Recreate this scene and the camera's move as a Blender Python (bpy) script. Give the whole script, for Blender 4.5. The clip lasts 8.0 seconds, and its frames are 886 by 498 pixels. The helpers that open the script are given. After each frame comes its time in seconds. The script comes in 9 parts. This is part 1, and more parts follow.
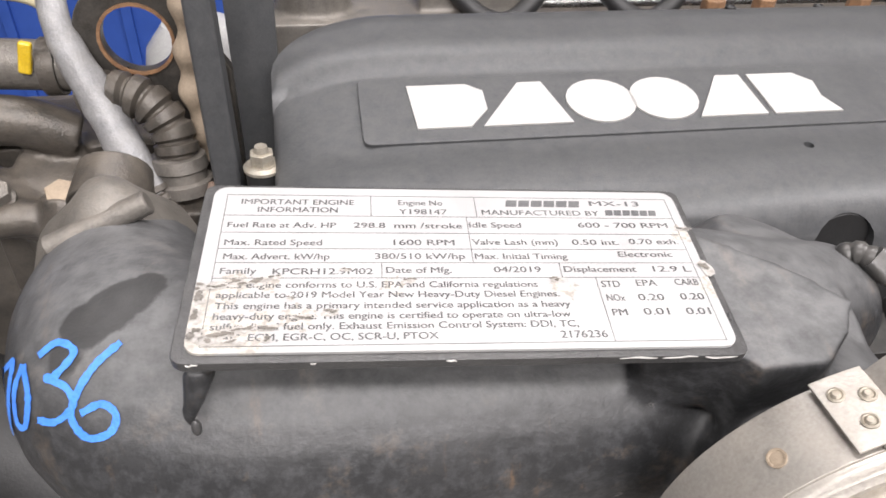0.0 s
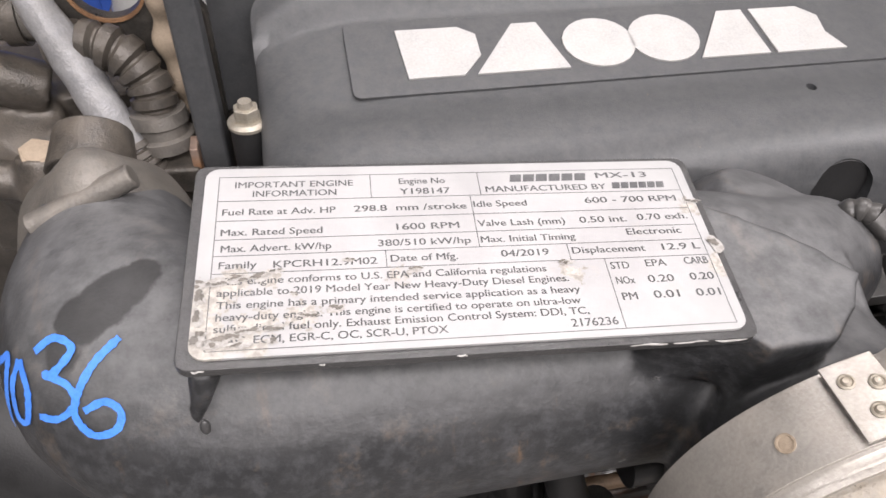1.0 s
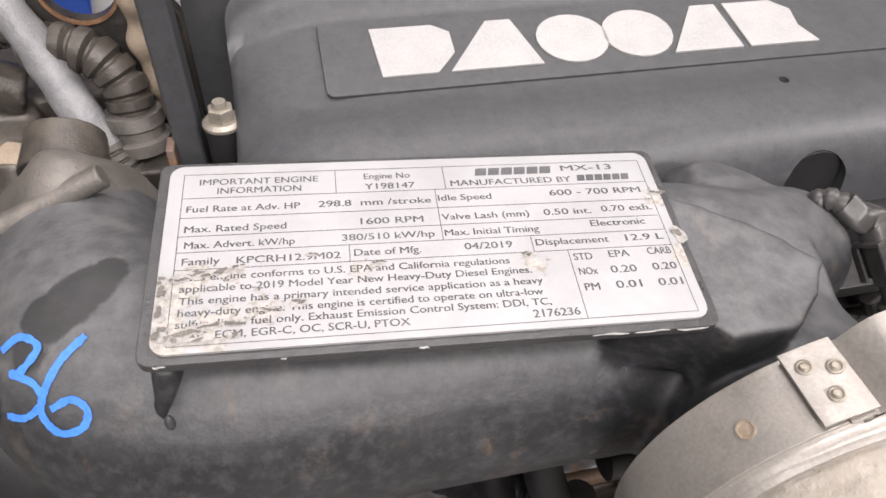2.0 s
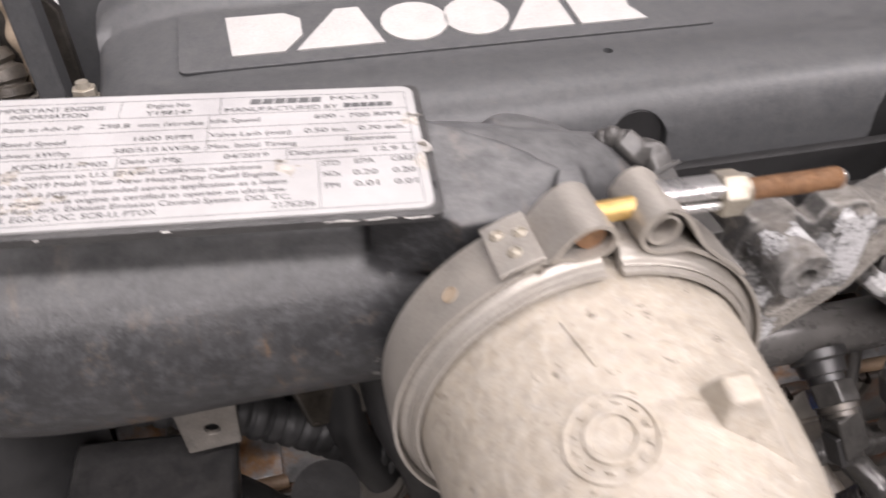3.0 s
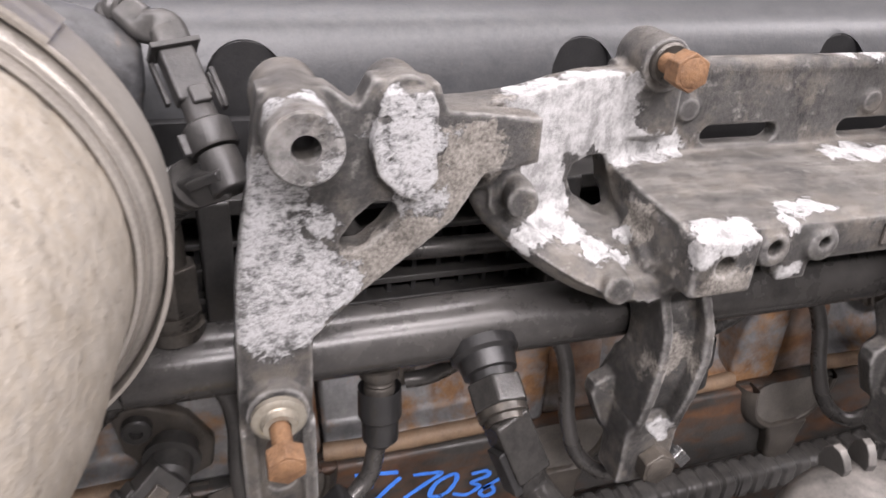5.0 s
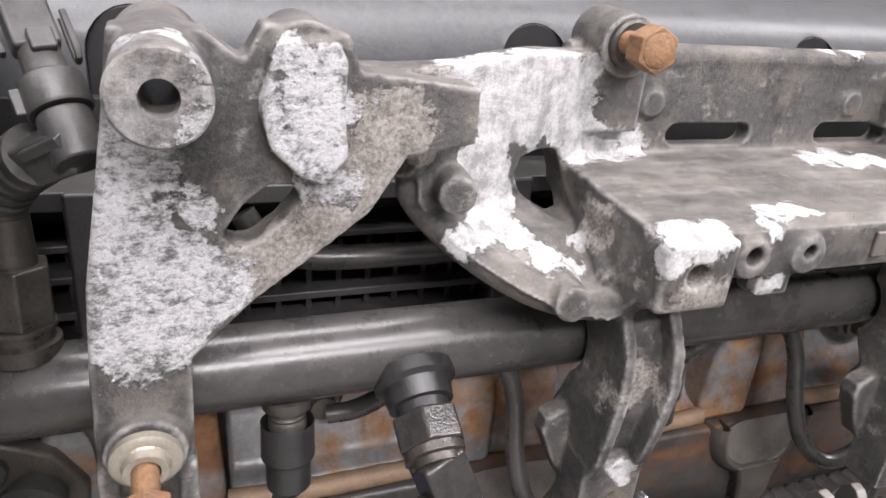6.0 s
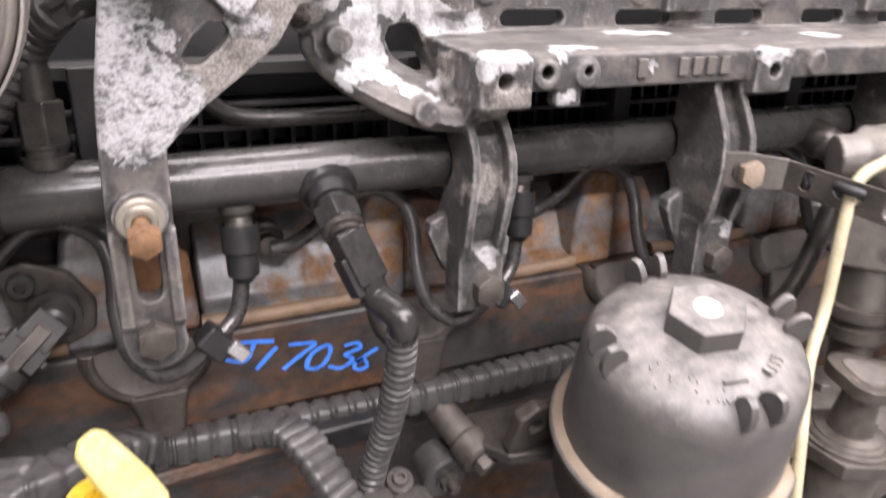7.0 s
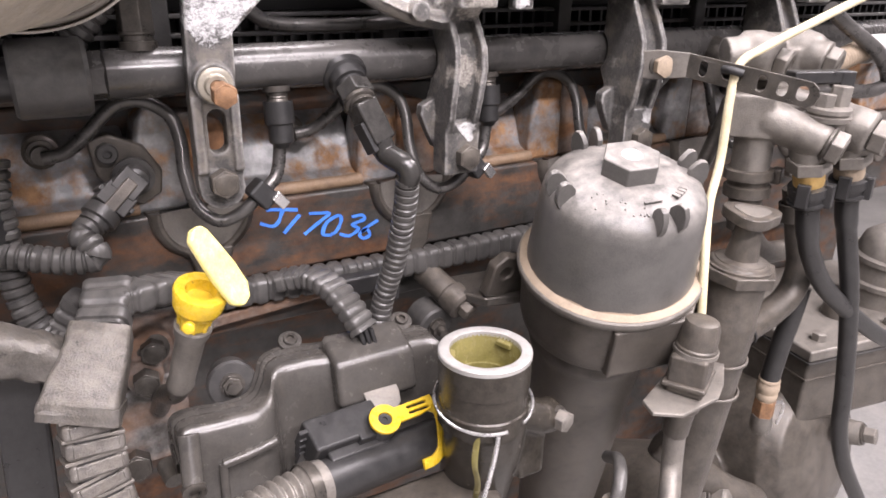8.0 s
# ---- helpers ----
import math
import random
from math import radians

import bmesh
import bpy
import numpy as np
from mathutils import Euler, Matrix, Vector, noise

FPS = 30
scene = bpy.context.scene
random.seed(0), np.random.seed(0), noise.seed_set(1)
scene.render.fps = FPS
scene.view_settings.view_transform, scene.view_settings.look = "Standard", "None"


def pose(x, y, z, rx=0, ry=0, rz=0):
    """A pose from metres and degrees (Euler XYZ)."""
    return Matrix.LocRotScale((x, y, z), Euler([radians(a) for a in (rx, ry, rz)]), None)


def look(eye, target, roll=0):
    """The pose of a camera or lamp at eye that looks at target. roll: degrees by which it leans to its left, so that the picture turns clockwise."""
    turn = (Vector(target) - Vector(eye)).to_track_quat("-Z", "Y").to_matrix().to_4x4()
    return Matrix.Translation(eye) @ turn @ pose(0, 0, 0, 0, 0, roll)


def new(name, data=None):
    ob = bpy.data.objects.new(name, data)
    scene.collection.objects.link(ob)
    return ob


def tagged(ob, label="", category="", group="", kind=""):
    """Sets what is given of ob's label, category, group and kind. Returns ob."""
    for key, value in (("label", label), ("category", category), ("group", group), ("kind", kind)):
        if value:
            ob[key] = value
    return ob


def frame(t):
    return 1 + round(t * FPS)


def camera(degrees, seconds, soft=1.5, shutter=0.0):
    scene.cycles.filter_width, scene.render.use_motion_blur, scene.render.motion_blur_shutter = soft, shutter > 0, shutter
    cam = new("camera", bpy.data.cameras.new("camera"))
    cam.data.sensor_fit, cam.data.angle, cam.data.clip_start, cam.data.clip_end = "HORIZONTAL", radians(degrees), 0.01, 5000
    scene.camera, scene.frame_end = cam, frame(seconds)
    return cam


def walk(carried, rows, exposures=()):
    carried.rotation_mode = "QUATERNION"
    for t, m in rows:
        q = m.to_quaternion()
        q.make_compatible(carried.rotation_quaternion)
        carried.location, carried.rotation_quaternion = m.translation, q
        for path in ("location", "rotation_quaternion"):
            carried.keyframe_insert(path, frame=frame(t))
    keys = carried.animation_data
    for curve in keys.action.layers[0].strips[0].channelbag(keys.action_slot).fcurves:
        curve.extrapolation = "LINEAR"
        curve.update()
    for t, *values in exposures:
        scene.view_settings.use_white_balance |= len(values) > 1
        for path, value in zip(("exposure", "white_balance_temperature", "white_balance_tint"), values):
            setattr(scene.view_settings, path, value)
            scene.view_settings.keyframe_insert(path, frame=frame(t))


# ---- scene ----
cam = camera(64.0, 8.0, soft=1.6, shutter=0.3)
PATH = [
    (0, (-0.044, 0.002, 1.409), (0.265, 1.567, 0.203), 2.7),
    (0.5, (-0.054, 0.014, 1.419), (0.266, 1.471, 0.087), 3.0),
    (1, (-0.048, 0.022, 1.421), (0.292, 1.412, 0.023), 3.1),
    (2.5, (-0.024, 0.007, 1.419), (0.328, 1.411, 0.038), 2.0),
    (3, (0.026, -0.048, 1.403), (0.379, 1.452, 0.128), 0.1),
    (3.5, (0.07, -0.113, 1.39), (0.455, 1.48, 0.243), -0.2),
    (4, (0.092, -0.13, 1.358), (0.506, 1.541, 0.34), -0.4),
    (4.5, (0.135, -0.117, 1.306), (0.656, 1.588, 0.399), 1.6),
    (4.7, (0.156, -0.097, 1.299), (0.713, 1.577, 0.358), 2.5),
    (5.8, (0.201, -0.041, 1.272), (0.861, 1.646, 0.424), 5.3),
    (6, (0.204, -0.041, 1.264), (0.896, 1.645, 0.44), 5.5),
    (6.5, (0.206, -0.089, 1.271), (0.927, 1.615, 0.51), 3.0),
    (7, (0.187, -0.175, 1.221), (0.978, 1.51, 0.488), 1.3),
    (7.5, (0.131, -0.255, 1.193), (0.999, 1.396, 0.47), 0.4),
    (8, (0.104, -0.282, 1.186), (1.024, 1.33, 0.441), 0.9),
]
walk(cam, [(t, look(eye, target, roll)) for t, eye, target, roll in PATH],
     exposures=[(0, 0.1, 6390, 14), (0.5, -0.03, 6390, 15), (1.0, -0.14, 6400, 16), (2.5, -0.19, 6420, 17), (3.5, 0.08, 6510, 20), (4.5, 0.15, 6430, 20), (6.0, 0.46, 6230, 17), (6.5, 0.48, 6210, 17), (7.0, 0.57, 6330, 21), (8.0, 0.89, 6360, 22)])

# ---------------------------------------------------------------- light
world = bpy.data.worlds.new("world")
scene.world = world
world.use_nodes = True
world.node_tree.nodes["Background"].inputs[0].default_value = (0.75, 0.8, 0.9, 1)
world.node_tree.nodes["Background"].inputs[1].default_value = 0.25


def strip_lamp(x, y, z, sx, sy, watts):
    data = bpy.data.lights.new("unseen_ceiling_lamp", "AREA")
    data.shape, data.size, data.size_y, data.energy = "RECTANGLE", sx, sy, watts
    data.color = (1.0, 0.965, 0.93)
    ob = new("unseen_ceiling_lamp", data)
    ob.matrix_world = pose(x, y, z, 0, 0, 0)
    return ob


# Unseen ceiling lamps; front and side ones added and weighted to fill dark faces.
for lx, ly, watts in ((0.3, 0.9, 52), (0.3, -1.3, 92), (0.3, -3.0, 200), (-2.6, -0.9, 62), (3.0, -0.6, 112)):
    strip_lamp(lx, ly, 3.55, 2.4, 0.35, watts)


# ---------------------------------------------------------------- mesh helpers
def obj_mesh(name, bm, mat=None, smooth=38.0):
    bmesh.ops.recalc_face_normals(bm, faces=bm.faces[:])
    me = bpy.data.meshes.new(name)
    bm.to_mesh(me)
    bm.free()
    if smooth:
        me.polygons.foreach_set("use_smooth", [True] * len(me.polygons))
        me.set_sharp_from_angle(angle=radians(smooth))
    if mat:
        me.materials.append(mat)
    return me


def place_of(ob):
    while ob.parent:
        ob = ob.parent
    return ob.location.copy()


def thing(name, at, label, category, group="", kind=""):
    ob = new(name)
    ob.empty_display_size = 0.01
    ob.location = at
    return tagged(ob, label, category, group, kind)


def part(name, bm, mat, parent, label="", bevel=0.0, voxel=0.0, smooth=38.0, soften=4):
    """One bmesh, in the place's own metres, as one mesh object under a thing or a part."""
    bm.transform(Matrix.Translation(-place_of(parent)))
    me = obj_mesh(name, bm, mat, 180.0 if (bevel or voxel) else smooth)
    ob = new(name, me)
    ob.parent = parent
    if voxel:
        md = ob.modifiers.new("cast", "REMESH")
        md.mode, md.voxel_size, md.use_smooth_shade = "VOXEL", voxel, True
        sm = ob.modifiers.new("soft", "SMOOTH")
        sm.iterations, sm.factor = soften, 0.5
    elif bevel:
        md = ob.modifiers.new("edge", "BEVEL")
        md.width, md.segments, md.limit_method, md.angle_limit = bevel, 2, "ANGLE", radians(35)
        md.harden_normals = True
    if label:
        ob["label"] = label
    return ob


def single(name, bm, mat, at, label, category, group="", kind="", bevel=0.0, voxel=0.0, smooth=38.0):
    """A thing that is one mesh."""
    bm.transform(Matrix.Translation(-Vector(at)))
    me = obj_mesh(name, bm, mat, 180.0 if (bevel or voxel) else smooth)
    ob = new(name, me)
    ob.location = at
    if bevel:
        md = ob.modifiers.new("edge", "BEVEL")
        md.width, md.segments, md.limit_method, md.angle_limit = bevel, 2, "ANGLE", radians(35)
        md.harden_normals = True
    return tagged(ob, label, category, group, kind)


V = Vector


def basis(d, up=(0, 0, 1)):
    """A turn whose z axis is d and whose y axis is as near to up as it can be."""
    z = V(d).normalized()
    u = V(up)
    if abs(z.dot(u.normalized())) > 0.98:
        u = V((0, 1, 0)) if abs(z.y) < 0.9 else V((1, 0, 0))
    x = u.cross(z).normalized()
    y = z.cross(x)
    return Matrix((x, y, z)).transposed().to_4x4()


def at_dir(p, d, up=(0, 0, 1)):
    return Matrix.Translation(p) @ basis(d, up)


def box(bm, c, s, rot=None):
    m = Matrix.Translation(c) @ (rot.to_4x4() if rot else Matrix()) @ Matrix.Diagonal((*s, 1))
    return bmesh.ops.create_cube(bm, size=1, matrix=m)["verts"]


def span(bm, a, b):
    """A box between two opposite corners."""
    a, b = V(a), V(b)
    return box(bm, (a + b) / 2, [max(abs(v), 1e-4) for v in (b - a)])


def rod(bm, a, b, r0, r1=None, seg=20):
    a, b = V(a), V(b)
    d = b - a
    r1 = r0 if r1 is None else r1
    m = at_dir((a + b) / 2, d)
    return bmesh.ops.create_cone(bm, cap_ends=True, segments=seg, radius1=r0, radius2=r1, depth=d.length, matrix=m)["verts"]


def hexrod(bm, a, b, flats, turn=0.0):
    a, b = V(a), V(b)
    d = b - a
    m = at_dir((a + b) / 2, d) @ Matrix.Rotation(radians(turn), 4, "Z")
    return bmesh.ops.create_cone(bm, cap_ends=True, segments=6, radius1=flats / math.sqrt(3), radius2=flats / math.sqrt(3), depth=d.length, matrix=m)["verts"]


def lathe(bm, p, d, profile, seg=32, up=(0, 0, 1)):
    """profile: (height along d, radius); ends at radius 0 are closed points."""
    m = at_dir(p, d, up)
    rings = []
    for h, r in profile:
        if r <= 1e-6:
            rings.append([bm.verts.new(m @ V((0, 0, h)))])
        else:
            rings.append([bm.verts.new(m @ V((r * math.cos(2 * math.pi * i / seg), r * math.sin(2 * math.pi * i / seg), h))) for i in range(seg)])
    for a, b in zip(rings, rings[1:]):
        for i in range(seg):
            j = (i + 1) % seg
            q = [a[i % len(a)], a[j % len(a)], b[j % len(b)], b[i % len(b)]]
            q = [v for k, v in enumerate(q) if v not in q[:k]]
            if len(q) > 2:
                try:
                    bm.faces.new(q)
                except ValueError:
                    pass
    a, b = rings[0], rings[-1]
    if len(a) > 2 and len(b) > 2 and len(rings) > 3:      # a ring: join the last row to the first
        for i in range(seg):
            bm.faces.new((b[i], b[(i + 1) % seg], a[(i + 1) % seg], a[i]))
    else:
        if len(a) > 2:
            bm.faces.new(a)
        if len(b) > 2 and len(a) > 2:
            bm.faces.new(b)


def spline(pts, step=0.004):
    pts = [V(p) for p in pts]
    ext = [pts[0] * 2 - pts[1]] + pts + [pts[-1] * 2 - pts[-2]]
    out = []
    for i in range(1, len(ext) - 2):
        p0, p1, p2, p3 = ext[i - 1:i + 3]
        n = max(2, int((p2 - p1).length / step))
        for k in range(n):
            t = k / n
            out.append(0.5 * (2 * p1 + (p2 - p0) * t + (2 * p0 - 5 * p1 + 4 * p2 - p3) * t * t + (3 * p1 - p0 - 3 * p2 + p3) * t ** 3))
    out.append(pts[-1])
    return out


def tube(bm, pts, r, seg=14, step=0.004, flat=1.0, up=(0, 0, 1)):
    """A tube along a smooth line. r: a radius, or a function of (share of the way, metres)."""
    line = spline(pts, step)
    total = sum((b - a).length for a, b in zip(line, line[1:]))
    rings, went, side = [], 0.0, None
    for i, p in enumerate(line):
        d = (line[min(i + 1, len(line) - 1)] - line[max(i - 1, 0)]).normalized()
        if side is None:
            side = basis(d, up).to_3x3().col[0]
        side = (side - d * side.dot(d)).normalized()
        top = d.cross(side)
        if i:
            went += (p - line[i - 1]).length
        rr = r(went / total, went) if callable(r) else r
        rings.append([bm.verts.new(p + side * rr * math.cos(a) + top * rr * flat * math.sin(a)) for a in (2 * math.pi * k / seg for k in range(seg))])
    for a, b in zip(rings, rings[1:]):
        for i in range(seg):
            j = (i + 1) % seg
            bm.faces.new((a[i], a[j], b[j], b[i]))
    bm.faces.new(rings[0][::-1])
    bm.faces.new(rings[-1])


def ribbed(r0, amp, pitch):
    """The radius of a corrugated conduit: flat crowns and narrow grooves."""
    def f(s, m):
        k = (m / pitch) % 1.0
        return r0 + amp * (1.0 if k < 0.62 else -1.0 if 0.7 < k < 0.92 else 0.0)
    return f


def ladder(bm, pts, w, h, pitch=0.0, depth=0.0012, up=(0, 0, 1), step=0.001, corner=0.25):
    """A sleeve of rounded rectangular section along a smooth line; w, h: half width and half height, numbers or functions of the share of the way. With a pitch it is ribbed."""
    line = spline(pts, step)
    rings, went = [], 0.0
    for i, p in enumerate(line):
        d = (line[min(i + 1, len(line) - 1)] - line[max(i - 1, 0)]).normalized()
        side = d.cross(V(up)).normalized()
        top = side.cross(d)
        if i:
            went += (p - line[i - 1]).length
        s = i / (len(line) - 1)
        ww, hh = w(s) if callable(w) else w, h(s) if callable(h) else h
        if pitch:
            k = (went / pitch) % 1.0
            g = depth * (0.0 if k < 0.6 else 1.0 if 0.68 < k < 0.9 else 0.5)
            ww, hh = ww - g, hh - g
        r = min(ww, hh) * corner * 2
        rings.append([bm.verts.new(p + side * x + top * y) for x, y in rounded(-ww, -hh, ww, hh, r, 4)])
    n = len(rings[0])
    for a, b in zip(rings, rings[1:]):
        for i in range(n):
            bm.faces.new((a[i], a[(i + 1) % n], b[(i + 1) % n], b[i]))
    bm.faces.new(rings[0][::-1])
    bm.faces.new(rings[-1])


def prism(bm, outline, depth, m, holes=()):
    """A flat outline with holes, in the xy plane of m, made thick along +z."""
    edges = []
    for loop in (outline, *holes):
        vs = [bm.verts.new((x, y, 0)) for x, y in loop]
        edges += [bm.edges.new((vs[i], vs[(i + 1) % len(vs)])) for i in range(len(vs))]
    made = bmesh.ops.triangle_fill(bm, edges=edges, use_beauty=True, use_dissolve=False)
    faces = [g for g in made["geom"] if isinstance(g, bmesh.types.BMFace)]
    low = list({v for f in faces for v in f.verts})
    ext = bmesh.ops.extrude_face_region(bm, geom=faces, use_keep_orig=True)
    top = [g for g in ext["geom"] if isinstance(g, bmesh.types.BMVert)]
    for v in top:
        v.co.z += depth
    for v in low + top:
        v.co = m @ v.co


def circle(cx, cy, r, n=20, a0=0.0, a1=360.0):
    full = abs(a1 - a0) >= 359.9
    k = n if full else n - 1
    return [(cx + r * math.cos(radians(a0 + (a1 - a0) * i / k)), cy + r * math.sin(radians(a0 + (a1 - a0) * i / k))) for i in range(n)]


def rounded(x0, y0, x1, y1, r, n=5):
    out = []
    for cx, cy, a in ((x1 - r, y1 - r, 0), (x0 + r, y1 - r, 90), (x0 + r, y0 + r, 180), (x1 - r, y0 + r, 270)):
        out += circle(cx, cy, r, n, a, a + 90)
    return out


def slot(cx, cy, w, h, n=8):
    return rounded(cx - w / 2, cy - h / 2, cx + w / 2, cy + h / 2, min(w, h) / 2 * 0.98, n)


# the xy plane of an outline laid on a wall that faces -y: x stays x, y becomes z, thickness goes back
def front(y):
    return Matrix(((1, 0, 0, 0), (0, 0, 1, y), (0, 1, 0, 0), (0, 0, 0, 1)))


def B():
    return bmesh.new()


def wobble(bm, amount, scale):
    for v in bm.verts:
        v.co += amount * noise.noise_vector(v.co * scale)


# ---------------------------------------------------------------- materials
class Nodes:
    def __init__(self, name):
        self.mat = bpy.data.materials.new(name)
        self.mat.use_nodes = True
        self.tree = self.mat.node_tree
        self.bsdf = self.tree.nodes["Principled BSDF"]
        self.co = self.add("ShaderNodeTexCoord").outputs["Object"]

    def add(self, kind, **values):
        n = self.tree.nodes.new(kind)
        for k, v in values.items():
            n.inputs[k.replace("_", " ")].default_value = v
        return n

    def link(self, a, b):
        self.tree.links.new(a, b)

    def noise(self, scale, detail=5.0, rough=0.6, stretch=None):
        n = self.add("ShaderNodeTexNoise", Scale=scale, Detail=detail, Roughness=rough)
        if stretch:
            mp = self.add("ShaderNodeMapping")
            mp.inputs["Scale"].default_value = stretch
            self.link(self.co, mp.inputs[0])
            self.link(mp.outputs[0], n.inputs["Vector"])
        else:
            self.link(self.co, n.inputs["Vector"])
        return n.outputs["Fac"]

    def ramp(self, src, a, b):
        n = self.add("ShaderNodeMapRange")
        n.inputs["From Min"].default_value, n.inputs["From Max"].default_value = a, b
        self.link(src, n.inputs["Value"])
        return n.outputs["Result"]

    def math(self, op, a, b):
        n = self.add("ShaderNodeMath")
        n.operation = op
        for i, v in enumerate((a, b)):
            if isinstance(v, (int, float)):
                n.inputs[i].default_value = v
            else:
                self.link(v, n.inputs[i])
        return n.outputs[0]

    def mix(self, fac, a, b):
        n = self.add("ShaderNodeMix")
        n.data_type = "RGBA"
        for i, v in ((0, fac), (6, a), (7, b)):
            if isinstance(v, (int, float)):
                n.inputs[i].default_value = v
            elif isinstance(v, (tuple, list)):
                n.inputs[i].default_value = (*v, 1)
            else:
                self.link(v, n.inputs[i])
        return n.outputs[2]

    def mixf(self, fac, a, b):
        n = self.add("ShaderNodeMix")
        n.data_type = "FLOAT"
        for i, v in ((0, fac), (2, a), (3, b)):
            if isinstance(v, (int, float)):
                n.inputs[i].default_value = v
            else:
                self.link(v, n.inputs[i])
        return n.outputs[0]

    def near(self, spots, wobble_scale, wobble_amount):
        """1 within a ragged edge round each of the spots (place, radius)."""
        rag = self.math("MULTIPLY", self.math("SUBTRACT", self.noise(wobble_scale, 6, 0.7), 0.5), wobble_amount)
        best = None
        for p, r in spots:
            d = self.add("ShaderNodeVectorMath")
            d.operation = "DISTANCE"
            self.link(self.co, d.inputs[0])
            d.inputs[1].default_value = p
            inside = self.math("SUBTRACT", r, self.math("ADD", d.outputs["Value"], rag))
            best = inside if best is None else self.math("MAXIMUM", best, inside)
        return self.ramp(best, 0.0, 0.0012)

    def bump(self, height, strength, distance=0.0006):
        n = self.add("ShaderNodeBump", Strength=strength, Distance=distance)
        self.link(height, n.inputs["Height"])
        self.link(n.outputs[0], self.bsdf.inputs["Normal"])

    def set(self, colour, rough, metal=0.0, spec=0.5):
        for key, v in (("Base Color", colour), ("Roughness", rough), ("Metallic", metal), ("Specular IOR Level", spec)):
            if isinstance(v, tuple):
                self.bsdf.inputs[key].default_value = (*v, 1)
            elif isinstance(v, (int, float)):
                self.bsdf.inputs[key].default_value = v
            else:
                self.link(v, self.bsdf.inputs[key])
        return self.mat


def grimy(name, a, b, dust=(0.30, 0.27, 0.24), dusty=0.4, rough=0.5, metal=0.0, bump=0.35, coarse=60.0, fine=900.0, speck=None, settle=0.5):
    """A worn surface: two tones at a coarse scale, fine grain, and dust that lies thicker on faces that look up."""
    n = Nodes(name)
    big, small = n.noise(coarse, 6, 0.65), n.noise(fine, 3, 0.6)
    col = n.mix(n.ramp(big, 0.36, 0.64), a, b)
    col = n.mix(n.math("MULTIPLY", n.ramp(small, 0.35, 0.75), 0.35), col, tuple(min(1, v * 1.5) for v in b))
    geo = n.add("ShaderNodeNewGeometry")
    sep = n.add("ShaderNodeSeparateXYZ")
    n.link(geo.outputs["Normal"], sep.inputs[0])
    up = n.ramp(sep.outputs["Z"], -0.1, 1.0)
    film = n.math("MULTIPLY", n.ramp(n.noise(coarse * 2.3, 5, 0.7), 0.3, 0.7), dusty)
    film = n.math("MULTIPLY", film, n.math("ADD", 1.0 - settle, n.math("MULTIPLY", up, settle)))
    col = n.mix(film, col, dust)
    r = n.math("ADD", n.mixf(film, rough, 0.62), n.math("MULTIPLY", n.math("SUBTRACT", big, 0.5), 0.25))
    if speck:
        spots = n.ramp(n.noise(coarse * 1.3, 8, 0.75), speck[1], speck[1] + 0.05)
        col = n.mix(spots, col, speck[0])
        r = n.mixf(spots, r, 0.85)
    m = n.mixf(film, metal, metal * 0.3) if metal else 0.0
    n.bump(n.math("ADD", small, n.math("MULTIPLY", big, 0.8)), bump)
    return n.set(col, r, m)


RUST = (0.30, 0.115, 0.04)
M_COVER = grimy("cover_plastic", (0.045, 0.047, 0.05), (0.055, 0.057, 0.06), (0.135, 0.131, 0.125), 0.34, 0.4, coarse=80, fine=800, bump=0.22, speck=((0.19, 0.15, 0.11), 0.675))
M_CHIP = grimy("bare_chip", (0.38, 0.37, 0.355), (0.55, 0.54, 0.52), (0.3, 0.28, 0.25), 0.2, 0.4, 0.3, coarse=300, bump=0.3)


